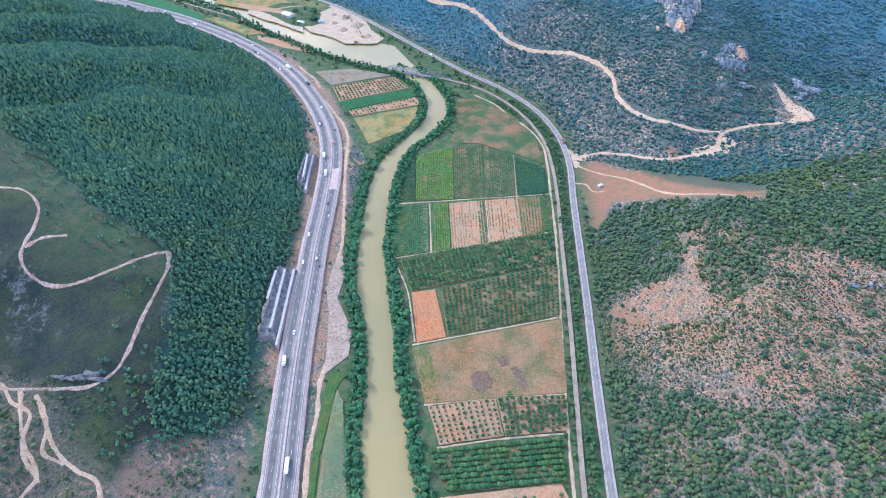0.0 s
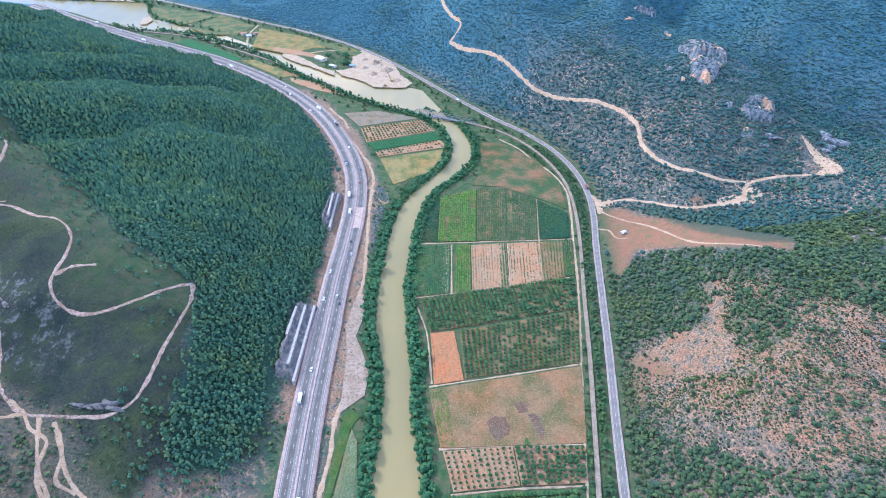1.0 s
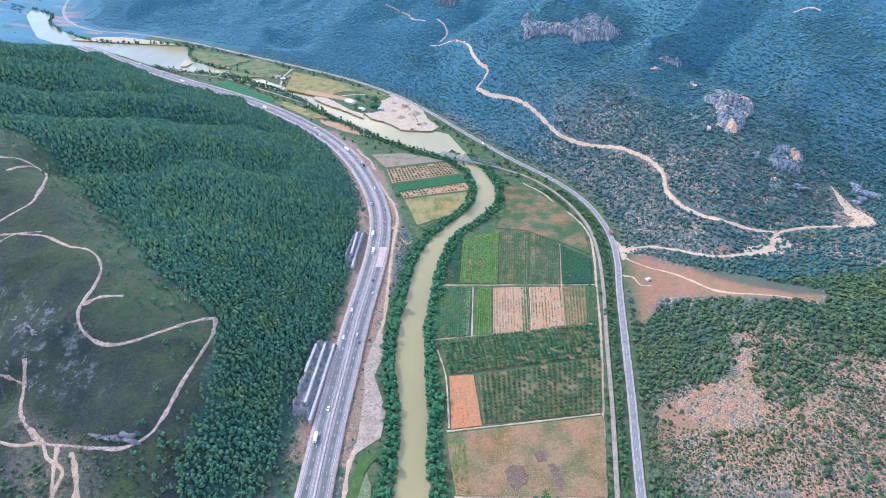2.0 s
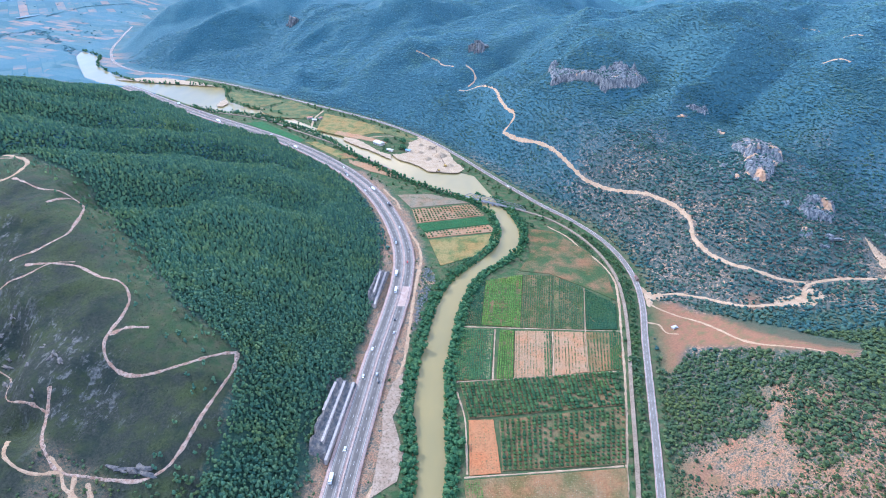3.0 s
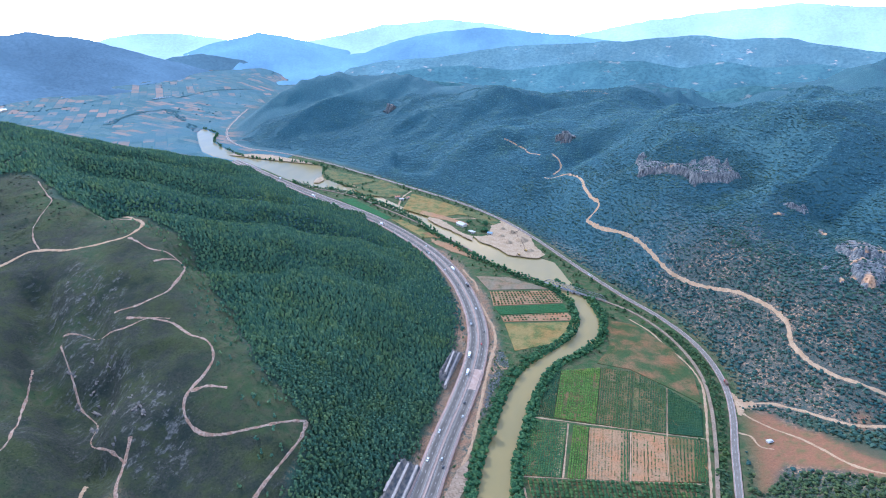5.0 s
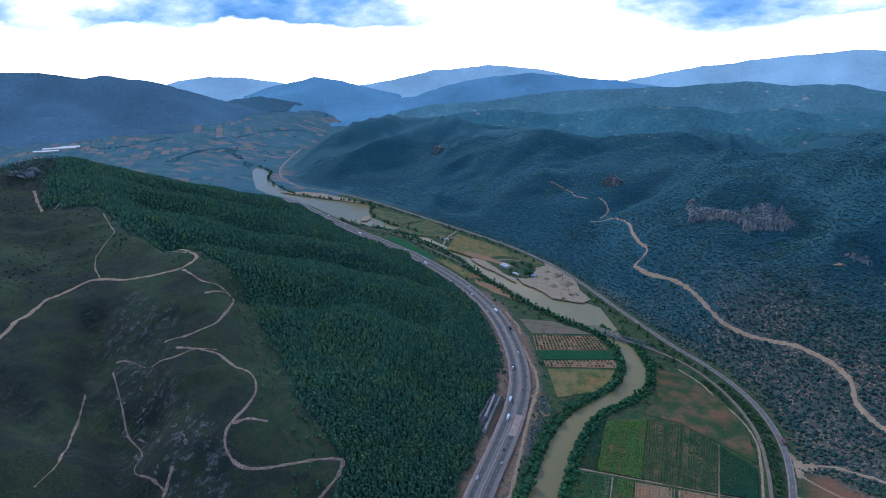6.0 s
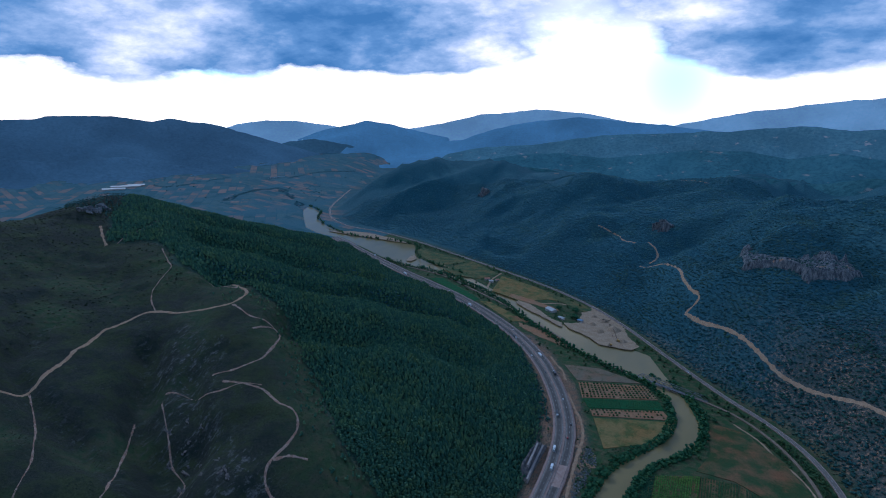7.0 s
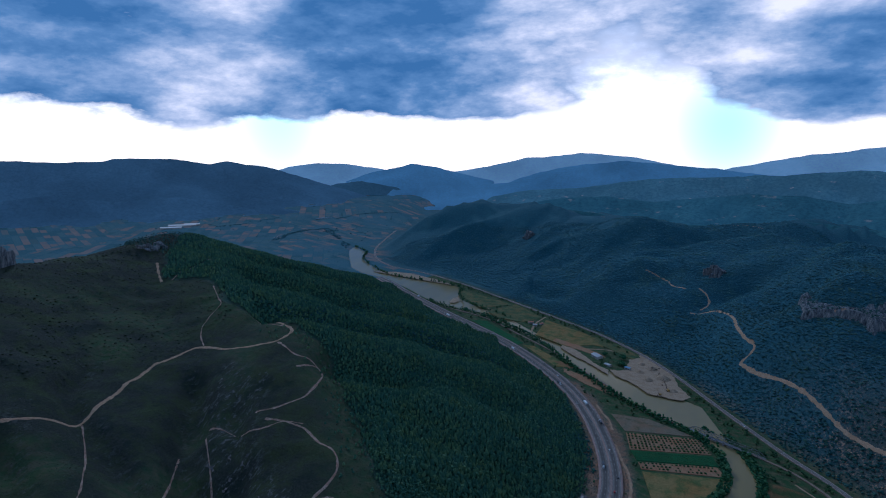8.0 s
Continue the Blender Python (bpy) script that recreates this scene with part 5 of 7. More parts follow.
def plant_forest():
    x, y, r = lattice(-620, -130, 195, 800, 3.1, 61)
    edge = inside(x, y, FOREST) + 9 * fbm(x, y, 22, 3, 27)
    ok = ((edge > 0) | ((edge > -45) & (r < 0.13 * (1 + edge / 45)) & (-inside(x, y, VALLEY) > 6))) & ((edge > 14) | (r < 0.75)) & off_tracks(x, y, 2.0) & (fbm(x, y, 34, 3, 62) < 0.62)
    x, y, r = x[ok], y[ok], r[ok]
    near = np.hypot(x, y) < 520
    grown = 1.75 + 1.15 * r ** 2 + 0.4 * fbm(x, y, 40, 2, 63)
    for m, protos in ((near, PINES), (~near, SPIRES)):
        scatter("pine_forest", protos, x[m], y[m], ground_z(x[m], y[m]) + 0.1, grown[m] * (1.28 if protos is PINES else 1.0), 0.95, PINE,
                "dense dark green pine forest on the hillside", "forest", 64)
    x, y, r = lattice(-1190, -250, 480, 1330, 4.6, 65)
    ok = (inside(x, y, FOREST) + 14 * fbm(x, y, 40, 3, 27) > 0) & ~((x > -620) & (y < 800)) & (fbm(x, y, 60, 3, 62) < 0.7) & off_tracks(x, y, 2.5)
    x, y, r = x[ok], y[ok], r[ok]
    scatter("pine_forest", SPIRES, x, y, ground_z(x, y) - 0.2, 2.0 + 1.3 * r, 0.95, PINE, "dense dark green pine forest on the far hillside", "forest", 66)


def plant_scrub():
    # the dry spur by the country road
    x, y, r = lattice(118, 480, 120, 470, 2.3, 71)
    d = line_distance(x, y, ROAD)[0]
    bare = inside(x, y, BARE_SPUR) + 22 * fbm(x, y, 55, 4, 13)
    clump = fbm(x, y, 26, 4, 72)
    thick = np.where(bare > 4, 0.62 + 1.05 * clump, 0.86 + 0.7 * clump)
    green = inside(x, y, [(225, 392), (262, 372), (290, 340), (270, 318), (238, 335), (218, 362)])
    thick = np.where(green > 0, 0.75, thick)
    grove = inside(x, y, WOODED_SPUR) + 7 * fbm(x, y, 14, 3, 175)
    patch = inside(x, y, GREEN_PATCH) + 6 * fbm(x, y, 12, 3, 176)
    bald = inside(x, y, BALD_PATCH) + 5 * fbm(x, y, 12, 3, 177)
    thick = np.where(bald > 0, 0.16, np.where(patch > 0, 0.9, np.where(grove > 0, 0.86 + 0.5 * clump, thick)))
    bare = np.where(grove > 0, -50, np.where(patch > 0, -20, bare))
    thick = np.where((bare < 4) & (y < 300), thick + 0.15, thick)
    ok = (d > 7.5) & (inside(x, y, CLAY) < -1) & (r < thick) & off_tracks(x, y)
    ok &= x < 0.80 * np.hypot(y, 380) + 10
    x, y, r, bare = x[ok], y[ok], r[ok], bare[ok]
    large = (np.random.RandomState(5).rand(len(x)) < np.where(bare > 0, 0.08, np.where(bare < -40, 0.50, 0.46)))
    scatter("scrub", BUSHES, x[large], y[large], ground_z(x[large], y[large]) - 0.2, 1.6 + 1.5 * np.random.RandomState(6).rand(large.sum()), 0.95, SHRUB,
            "round dark green bushes on the dry hillside", "bushes", 73)
    scatter("scrub", TUFTS, x[~large], y[~large], ground_z(x[~large], y[~large]) - 0.1, 0.45 + 0.75 * np.random.RandomState(7).rand((~large).sum()), 1.0, SHRUB,
            "low scattered shrubs on pale soil", "shrubs", 74)
    # stunted growth on the bare ground
    x, y, r = lattice(118, 440, 150, 420, 1.8, 171)
    ok = (inside(x, y, BARE_SPUR) + 22 * fbm(x, y, 55, 4, 13) > 0) & (line_distance(x, y, ROAD)[0] > 7.5) & (r < 0.55 + 0.9 * fbm(x, y, 16, 3, 172)) & (inside(x, y, BALD_PATCH) < 3 * fbm(x, y, 9, 3, 178))
    scatter("scrub", TUFTS, x[ok], y[ok], ground_z(x[ok], y[ok]) - 0.05, 0.3 + 0.55 * np.random.RandomState(173).rand(ok.sum()), 0.9, HEATH,
            "stunted grey-green shrubs on bare reddish soil", "shrubs", 174)
    # the higher slopes behind it
    x, y, r = lattice(-720, 640, 400, 1420, 3.9, 75)
    out = -inside(x, y, VALLEY)
    clump = fbm(x, y, 60, 4, 76)
    ok = (out > 4) & ((y > 470) | (x > 480)) & (inside(x, y, CLAY) < -2) & (np.hypot(x, y) < 1450 + 120 * fbm(x, y, 80, 3, 178)) & (r < np.where(inside(x, y, THICKET) > 0, 1.0, np.where(np.hypot(x, y) < 800, 0.83, 0.90) + 0.5 * clump)) & off_tracks(x, y, 1.5)
    ok &= (x > 120) | (y > 640)
    ok &= ~((inside(x, y, [(395, 655), (412, 625), (408, 572), (372, 572), (384, 616)]) > -3))
    x, y, r = x[ok], y[ok], r[ok]
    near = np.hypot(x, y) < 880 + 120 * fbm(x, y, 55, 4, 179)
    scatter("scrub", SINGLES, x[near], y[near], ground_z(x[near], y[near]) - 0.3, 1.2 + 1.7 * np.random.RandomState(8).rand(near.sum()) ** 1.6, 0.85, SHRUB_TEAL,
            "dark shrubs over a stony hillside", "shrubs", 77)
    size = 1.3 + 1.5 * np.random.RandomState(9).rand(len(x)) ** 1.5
    # farther leaves take a bluer, paler base colour that stands in for haze
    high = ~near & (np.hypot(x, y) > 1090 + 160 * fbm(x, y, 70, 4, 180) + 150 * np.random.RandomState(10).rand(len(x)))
    for m, leaf, label in ((~near & ~high, SHRUB_HAZE, "dense shrubs and low trees on the mountain slope"), (high, FAR_LEAF_HAZE, "woods high on the mountain slope, haze tint in the leaf colour")):
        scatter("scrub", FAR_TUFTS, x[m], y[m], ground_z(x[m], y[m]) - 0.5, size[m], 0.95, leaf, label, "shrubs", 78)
    # small growth among them
    x, y, r = lattice(120, 560, 470, 900, 4.2, 79)
    ok = (-inside(x, y, VALLEY) > 3) & (inside(x, y, CLAY) < -2) & (r < 0.55) & off_tracks(x, y, 1.5)
    scatter("scrub", TUFTS, x[ok], y[ok], ground_z(x[ok], y[ok]) - 0.1, 0.6 + 0.8 * r[ok], 1.0, HEATH, "small grey-green shrubs on a stony hillside", "shrubs", 80)
    # woods on far slopes
    x, y, r = lattice(-1300, 800, 1150, 2050, 6.6, 81)
    dist = np.hypot(x, y)
    ok = (-inside(x, y, VALLEY) > 25) & (dist > 1350) & (dist < 2050) & (r < 0.9) & (fbm(x, y, 160, 3, 82) < 0.5)
    ok &= (y > 0.9 * x)
    x, y, r = x[ok], y[ok], r[ok]
    scatter("far_woods", FAR_TUFTS, x, y, ground_z(x, y) - 0.8, 1.9 + 1.7 * r, 0.85, FAR_LEAF_HAZE, "dense woods over the far mountain slopes", "woods", 83)


def plant_heath():
    x, y, r = lattice(-700, -150, 130, 640, 3.4, 85)
    ok = (-inside(x, y, VALLEY) > 2) & (inside(x, y, FOREST) + 9 * fbm(x, y, 22, 3, 27) < 3) & off_tracks(x, y, 0.8) & (r < 0.62 + 0.5 * fbm(x, y, 30, 4, 86))
    ok &= inside(x, y, CLIFF) < 10 * fbm(x, y, 15, 3, 87) + 8
    x, y, r = x[ok], y[ok], r[ok]
    scatter("heath", TUFTS, x, y, ground_z(x, y) - 0.15, 0.40 + 0.60 * r ** 2, 0.8, HEATH, "low dark heath covering the western slope", "heath", 88)
    x, y, r = lattice(-330, -124, 120, 420, 4.6, 89)
    ok = (-inside(x, y, VALLEY) > 3) & (inside(x, y, FOREST) < 4) & off_tracks(x, y, 1.0) & ((y < 250) | (x > -200)) & (x < -128) & (r < 0.55 + 0.9 * fbm(x, y, 30, 3, 90))
    scatter("scrub", BUSHES, x[ok], y[ok], ground_z(x[ok], y[ok]) - 0.2, 1.0 + 2.2 * r[ok], 0.9, SHRUB, "green bushes in the gully by the highway", "bushes", 91)
    x, y, r = lattice(-1300, -560, 100, 800, 9.0, 92)
    ok = (inside(x, y, FOREST) < 0) & (ground_z(x, y) > 60) & (r < 0.55 + 0.5 * fbm(x, y, 60, 3, 93)) & off_tracks(x, y, 1.5) & ~((x > -700) & (y < 640))
    scatter("heath", TUFTS, x[ok], y[ok], ground_z(x[ok], y[ok]) - 0.2, 1.0 + 1.5 * r[ok], 0.9, HEATH, "dark heath over the far ridge", "heath", 94)
    x, y, r = lattice(-1200, -960, 560, 820, 6.5, 95)
    ok = (np.hypot(x + 1085, y - 720) < 75 + 30 * fbm(x, y, 40, 3, 97)) & (r < 0.7)
    scatter("scrub", CROWNS, x[ok], y[ok], ground_z(x[ok], y[ok]), 2.2 + 1.8 * r[ok], 1.0, SHRUB_TEAL, "dark trees on the rocky knoll", "trees", 96)


def tree_parts(seed, leaf, lumps, spread_out, high):
    """Meshes of a broad tree of unit size: trunk with limbs, and a crown of many clumps and loose leaves."""
    rng = np.random.RandomState(seed)
    bm = bmesh.new()
    top = Vector((rng.uniform(-0.05, 0.05), rng.uniform(-0.05, 0.05), high * 0.55))
    bmesh.ops.create_cone(bm, segments=7, radius1=0.07, radius2=0.035, depth=high * 0.6, matrix=Matrix.Translation((0, 0, high * 0.28)))
    V, Fs, base = [], [], 0
    for k in range(lumps):
        a, rad = rng.uniform(0, 6.283), spread_out * math.sqrt(rng.rand())
        c = np.array([rad * math.cos(a), rad * math.sin(a), high * (0.40 + 0.52 * rng.rand() * (1 - 0.5 * rad / spread_out))])
        v, f = BALL_20 if rng.rand() < 0.4 else BALL_80
        v = v * (1 + rng.uniform(-0.3, 0.3, len(v)))[:, None] * rng.uniform(0.22, 0.40) * np.array([1, 1, 0.8]) + c
        V.append(v)
        Fs.append(f + base)
        base += len(v)
        if k % 3 == 0:
            limb = Vector(c) - top * 0.6
            m = Matrix.Translation(top * 0.6 + limb / 2) @ limb.to_track_quat("Z", "Y").to_matrix().to_4x4()
            bmesh.ops.create_cone(bm, segments=5, radius1=0.03, radius2=0.012, depth=limb.length, matrix=m)
        n = 12
        d = rng.normal(size=(n, 3))
        d /= np.linalg.norm(d, axis=1)[:, None]
        q = c + d * rng.uniform(0.28, 0.46, n)[:, None]
        e1, e2 = rng.normal(size=(n, 3)) * 0.055, rng.normal(size=(n, 3)) * 0.055
        V.append(np.stack([q, q + e1, q + e2], 1).reshape(-1, 3))
        Fs.append(np.arange(n * 3).reshape(-1, 3) + base)
        base += n * 3
    trunk = bpy.data.meshes.new("trunk")
    bm.to_mesh(trunk)
    bm.free()
    trunk.materials.append(BARK)
    crown = fill("crown", np.concatenate(V), np.concatenate(Fs), leaf)
    data = crown.data
    bpy.data.objects.remove(crown)
    return trunk, data


def plant_tree(x, y, z, size, turn, meshes, label, group, name="tree"):
    base = new(name)
    base.matrix_basis = Matrix.Translation((x, y, z)) @ Matrix.Rotation(turn, 4, "Z") @ Matrix.Diagonal((size, size, size, 1))
    for part_name, data in zip(("trunk", "crown"), meshes):
        new(part_name, data).parent = base
    return tagged(base, label, "tree", group)


def plant_banks():
    rng = np.random.RandomState(101)
    kinds = [tree_parts(110 + k, BROADLEAF, 13, 0.62, 1.25) for k in range(6)]
    far_x, far_y, far_s = [], [], []
    count = 0
    for line, side in ((BANK_WEST, -1), (BANK_EAST, 1)):
        for row in (0, 1):
            p = soft_line(line, 1.0)
            q = p + sideways(p) * side * (4.0 + 5.5 * row)
            k = 0
            while k < len(q) - 1:
                x, y = q[k]
                gap = rng.uniform(4.0, 7.5) if row == 0 else rng.uniform(6, 13)
                k += int(max(3, gap))
                if y < 130:
                    continue
                s = rng.uniform(3.2, 5.6) if row == 0 else rng.uniform(2.4, 4.6)
                if side < 0 and y > 800 or y > 860 or (side > 0 and 780 < y < 1000):
                    if side < 0 and y < 1220 or side > 0 and y > 1180 and rng.rand() < 0.35:
                        far_x.append(x), far_y.append(y), far_s.append(s)
                    continue
                x, y = x + rng.uniform(-1.5, 1.5), y + rng.uniform(-1.5, 1.5)
                if rng.rand() < 0.10:
                    continue
                if y < 640 and count < 290:
                    count += 1
                    size = "tall" if s > 4.6 else ("young" if s < 3.0 else "broad")
                    plant_tree(x, y, max(0.2, float(ground_z(x, y))), s, rng.uniform(0, 6.28), kinds[rng.randint(6)], size + " leafy green tree on the river bank", "trees along the river")
                else:
                    far_x.append(x), far_y.append(y), far_s.append(s)
    # taller group of poplars by the orchard
    for x, y, s in ((-36, 322, 7.0), (-40, 316, 6.0), (-35, 334, 6.0), (-84, 452, 5.4), (-86, 368, 5.0), (-83, 346, 5.2)):
        plant_tree(x, y, 1.2, s, rng.uniform(0, 6), kinds[rng.randint(6)], "large dark tree standing above the river bank", "trees along the river")
    far_x, far_y, far_s = np.array(far_x), np.array(far_y), np.array(far_s)
    scatter("riverside_trees", BUSHES + PINES[:2], far_x, far_y, np.maximum(0.2, ground_z(far_x, far_y)), far_s * 0.85, 1.3, BROADLEAF, "trees lining the upper river banks", "trees", 102)
    # low growth at the water's edge
    V = []
    for line, side in ((BANK_WEST, -1), (BANK_EAST, 1)):
        p = soft_line(line, 1.6)
        for off in (1.5, 5.0, 9.0):
            V.append(p + sideways(p) * side * off + rng.uniform(-1.6, 1.6, p.shape))
    q = np.concatenate(V)
    q = q[(q[:, 1] > 120) & (q[:, 1] < 830)]
    z = ground_z(q[:, 0], q[:, 1])
    scatter("bank_bushes", TUFTS, q[:, 0], q[:, 1], np.maximum(-0.9, z - 0.2), rng.uniform(0.9, 2.2, len(q)), 1.1, BROADLEAF, "bushes and reeds at the water's edge", "bushes", 103)


def plant_verges():
    rng = np.random.RandomState(121)
    # thick bushes between railway and road, and along the dirt path
    x, y, r = lattice(60, 150, 120, 720, 3.3, 122)
    rail, road = line_distance(x, y, RAILWAY)[0], line_distance(x, y, ROAD)[0]
    path = line_distance(x, y, TRACKS["dirt path along the fields beside the railway"][2][0])[0]
    in_field = np.zeros(x.shape, bool)
    for _, loop, _, _ in PARCELS:
        in_field |= inside(x, y, loop) > -1.5
    ok = (rail > 3.6) & (road > 7.0) & (path > 2.6) & ~in_field & (road < 34) & (r < np.where(rail + road < 30, 0.97, 0.6)) & (inside(x, y, VALLEY) > 0)
    scatter("verge_bushes", BUSHES, x[ok], y[ok], ground_z(x[ok], y[ok]) - 0.1, 1.2 + 1.4 * rng.rand(ok.sum()), 1.15, SHRUB_GREEN, "thick green bushes between railway and road", "bushes", 123)
    # bushes between highway and river
    x, y, r = lattice(-122, -60, 140, 620, 4.6, 124)
    ok = (line_distance(x, y, HIGHWAY)[0] > 15.5) & (inside(x, y, RIVER) < -8) & (r < 0.20 + 0.6 * fbm(x, y, 30, 3, 125) + 0.5 * step(-24, -12, inside(x, y, RIVER))) & off_tracks(x, y, 1.0)
    for _, loop, _, _ in PARCELS:
        ok &= inside(x, y, loop) < 0
    scatter("verge_bushes", BUSHES, x[ok], y[ok], ground_z(x[ok], y[ok]) - 0.1, 0.7 + 1.3 * rng.rand(ok.sum()), 1.1, SHRUB_GREEN, "scattered green bushes below the highway", "bushes", 126)
    # growth along the far road, railway and meadows
    x, y, r = lattice(-900, 140, 640, 1420, 8.0, 127)
    road, rail, way = line_distance(x, y, ROAD)[0], line_distance(x, y, RAILWAY)[0], line_distance(x, y, HIGHWAY)[0]
    ok = (inside(x, y, VALLEY) > 0) & (inside(x, y, RIVER) < -8) & (road > 9) & (rail > 6) & (way > 17) & off_tracks(x, y, 2.0)
    ok &= r < np.where((rail < 16) | (road < 20), 0.6, 0.16)
    for _, loop, _, _ in PARCELS:
        ok &= inside(x, y, loop) < -2
    for loop in SANDS:
        ok &= inside(x, y, loop) < -4
    scatter("verge_bushes", BUSHES, x[ok], y[ok], ground_z(x[ok], y[ok]) - 0.1, 1.6 + 2.2 * rng.rand(ok.sum()), 1.2, SHRUB_GREEN, "bushes along the upper road and railway", "bushes", 128)
    # hedges and groves of the far plain
    x, y, r = lattice(-3800, -1050, 1350, 4200, 24.0, 129)
    ok = (inside(x, y, VALLEY) > 20) & (y - 0.35 * x > 1750) & (inside(x, y, RIVER) < -25) & (r < 0.05 + 0.30 * (fbm(x, y, 260, 4, 130) > 0.34))
    scatter("plain_trees", TUFTS, x[ok], y[ok], ground_z(x[ok], y[ok]) - 0.5, 2.0 + 2.6 * rng.rand(ok.sum()), 1.0, FAR_LEAF_HAZE, "hedges and groves between the fields of the plain", "trees", 131)
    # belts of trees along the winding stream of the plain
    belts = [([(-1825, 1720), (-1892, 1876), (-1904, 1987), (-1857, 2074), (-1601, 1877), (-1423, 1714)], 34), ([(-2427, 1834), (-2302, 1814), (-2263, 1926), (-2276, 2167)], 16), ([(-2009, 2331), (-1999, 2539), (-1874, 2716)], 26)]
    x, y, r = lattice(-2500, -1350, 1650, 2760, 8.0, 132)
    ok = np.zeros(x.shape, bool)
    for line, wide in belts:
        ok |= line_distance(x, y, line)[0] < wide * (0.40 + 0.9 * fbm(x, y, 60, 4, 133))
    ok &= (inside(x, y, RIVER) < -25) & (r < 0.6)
    scatter("plain_trees", TUFTS, x[ok], y[ok], ground_z(x[ok], y[ok]) - 0.5, 2.4 + 2.2 * rng.rand(ok.sum()), 1.0, FAR_LEAF_HAZE, "dark belts of trees along the stream of the plain", "trees", 134)
    # single large trees by the lake
    kind = tree_parts(140, BROADLEAF, 12, 0.6, 1.2)
    for x, y, s in ((-632, 1184, 9), (-571, 1159, 8), (-539, 1137, 7), (-520, 1125, 7), (-491, 1106, 7), (-264, 1052, 7), (-231, 1049, 9), (-223, 1012, 8), (-226, 1020, 7), (-67, 838, 7), (-59, 830, 6)):
        plant_tree(x, y, float(ground_z(x, y)) - 0.1, s, rng.uniform(0, 6), kind, "single dark leafy tree near the water", "trees by the lake")


def plant_fields():
    for label, quad, (leaf, along, across, size, share, turn) in ROWS:
        x, y = quad_points(quad, along, across, 0.25, turn)
        rng = np.random.RandomState(int(abs(quad[0][0]) * 7 + abs(quad[1][1])))
        row = np.round((x - (quad[0][0] - 200)) / across).astype(int)
        stand = rng.normal(0, 0.10 if share > 0.9 else 0.22, 800)[np.clip(row, 0, 799)]
        ok = rng.rand(len(x)) < share + stand + (0.3 if share > 0.8 else 0.9) * fbm(x, y, 14, 3, 141)
        x, y = x[ok], y[ok]
        scatter("crop_rows", TUFTS, x, y, np.full(len(x), FIELD_LEVEL - 0.08), size * rng.uniform(0.7, 1.15, len(x)), 0.8, leaf, "crop plants in rows: " + label, "crops", 142)
    # rows of the cabbage field
    x, y = quad_points([(-84, 256), (-77, 242), (-66, 140), (-85, 140)], 0.9, 1.6, 0.25, True)
    scatter("crop_rows", TUFTS, x, y, np.full(len(x), FIELD_LEVEL - 0.05), np.random.RandomState(146).uniform(0.35, 0.6, len(x)), 0.8, CABBAGE_LEAF, "pale green cabbages in close rows", "crops", 147)
    # close orchards
    close = [("dark orchard trees in weedy rows", PARCELS[10][1], 3.4, 4.0, 2.0, 0.92, False), ("round orchard trees in close rows", PARCELS[11][1], 3.7, 4.3, 1.72, 1.0, False),
             ("green orchard trees grown together", PARCELS[16][1], 2.6, 4.0, 2.1, 0.92, True), ("young orchard trees in the river bend", PARCELS[21][1], 4.6, 5.6, 1.7, 0.9, True),
             ("young orchard trees by the green field", PARCELS[23][1], 4.6, 5.2, 1.6, 0.85, True), ("few orchard trees on tan soil", [(-7, 173), (77, 182), (80, 172), (-7, 164)], 5.0, 6.0, 1.7, 0.7, False)]
    for label, quad, along, across, size, share, turn in close:
        x, y = quad_points(quad[:4], along, across, 0.10, turn)
        rng = np.random.RandomState(int(abs(quad[0][0]) * 5 + abs(quad[1][1])))
        ok = rng.rand(len(x)) < share + 0.3 * fbm(x, y, 25, 3, 143)
        x, y = x[ok], y[ok]
        scatter("orchard_rows", ROUNDS, x, y, np.full(len(x), FIELD_LEVEL - 0.1), size * rng.uniform(0.75, 1.2, len(x)), 0.85, ORCHARD, label, "orchard", 144)
    kinds = [tree_parts(150 + k, ORCHARD, 6, 0.42, 1.05) for k in range(4)]
    rng = np.random.RandomState(151)
    for quad, low, high, share, label in ((PARCELS[14][1], 1.6, 2.1, 0.97, "small olive-green orchard tree on tilled soil"), (PARCELS[15][1], 2.5, 3.3, 0.92, "round dark green orchard tree on tilled soil")):
        for x, y in zip(*quad_points(quad[:4], 3.7, 4.1, 0.2, False)):
            if rng.rand() < share:
                s = rng.uniform(low, high)
                plant_tree(x, y, FIELD_LEVEL, s, rng.uniform(0, 6.28), kinds[rng.randint(4)], label, "orchard trees in rows", "orchard_tree")


SANDS = [[(-209, 1087), (-198, 1092), (-143, 1024), (-121, 967), (-100, 933), (-108, 914), (-140, 913), (-160, 915), (-185, 942), (-223, 963), (-240, 988), (-225, 987), (-213, 999), (-220, 1051)],
         [(-354, 1067), (-329, 1060), (-293, 1027), (-263, 996), (-238, 982), (-237, 961), (-278, 996), (-318, 1023), (-349, 1049)],
         [(-1093, 1430), (-1026, 1462), (-975, 1464), (-846, 1430), (-794, 1400), (-855, 1404), (-945, 1412), (-1010, 1418)],
         [(-704, 1232), (-716, 1268), (-711, 1290), (-690, 1258), (-691, 1230)]]
CABBAGE_LEAF = foliage("cabbage_leaves", (0.10, 0.16, 0.07), (0.16, 0.21, 0.10), (0.24, 0.26, 0.15), 0.5)
# leaves of the far slopes and plain, haze painted in as pale blue
FAR_LEAF_HAZE = foliage("far_hazed_leaves", (0.050, 0.122, 0.150), (0.068, 0.156, 0.188), (0.094, 0.188, 0.212), 2.5)


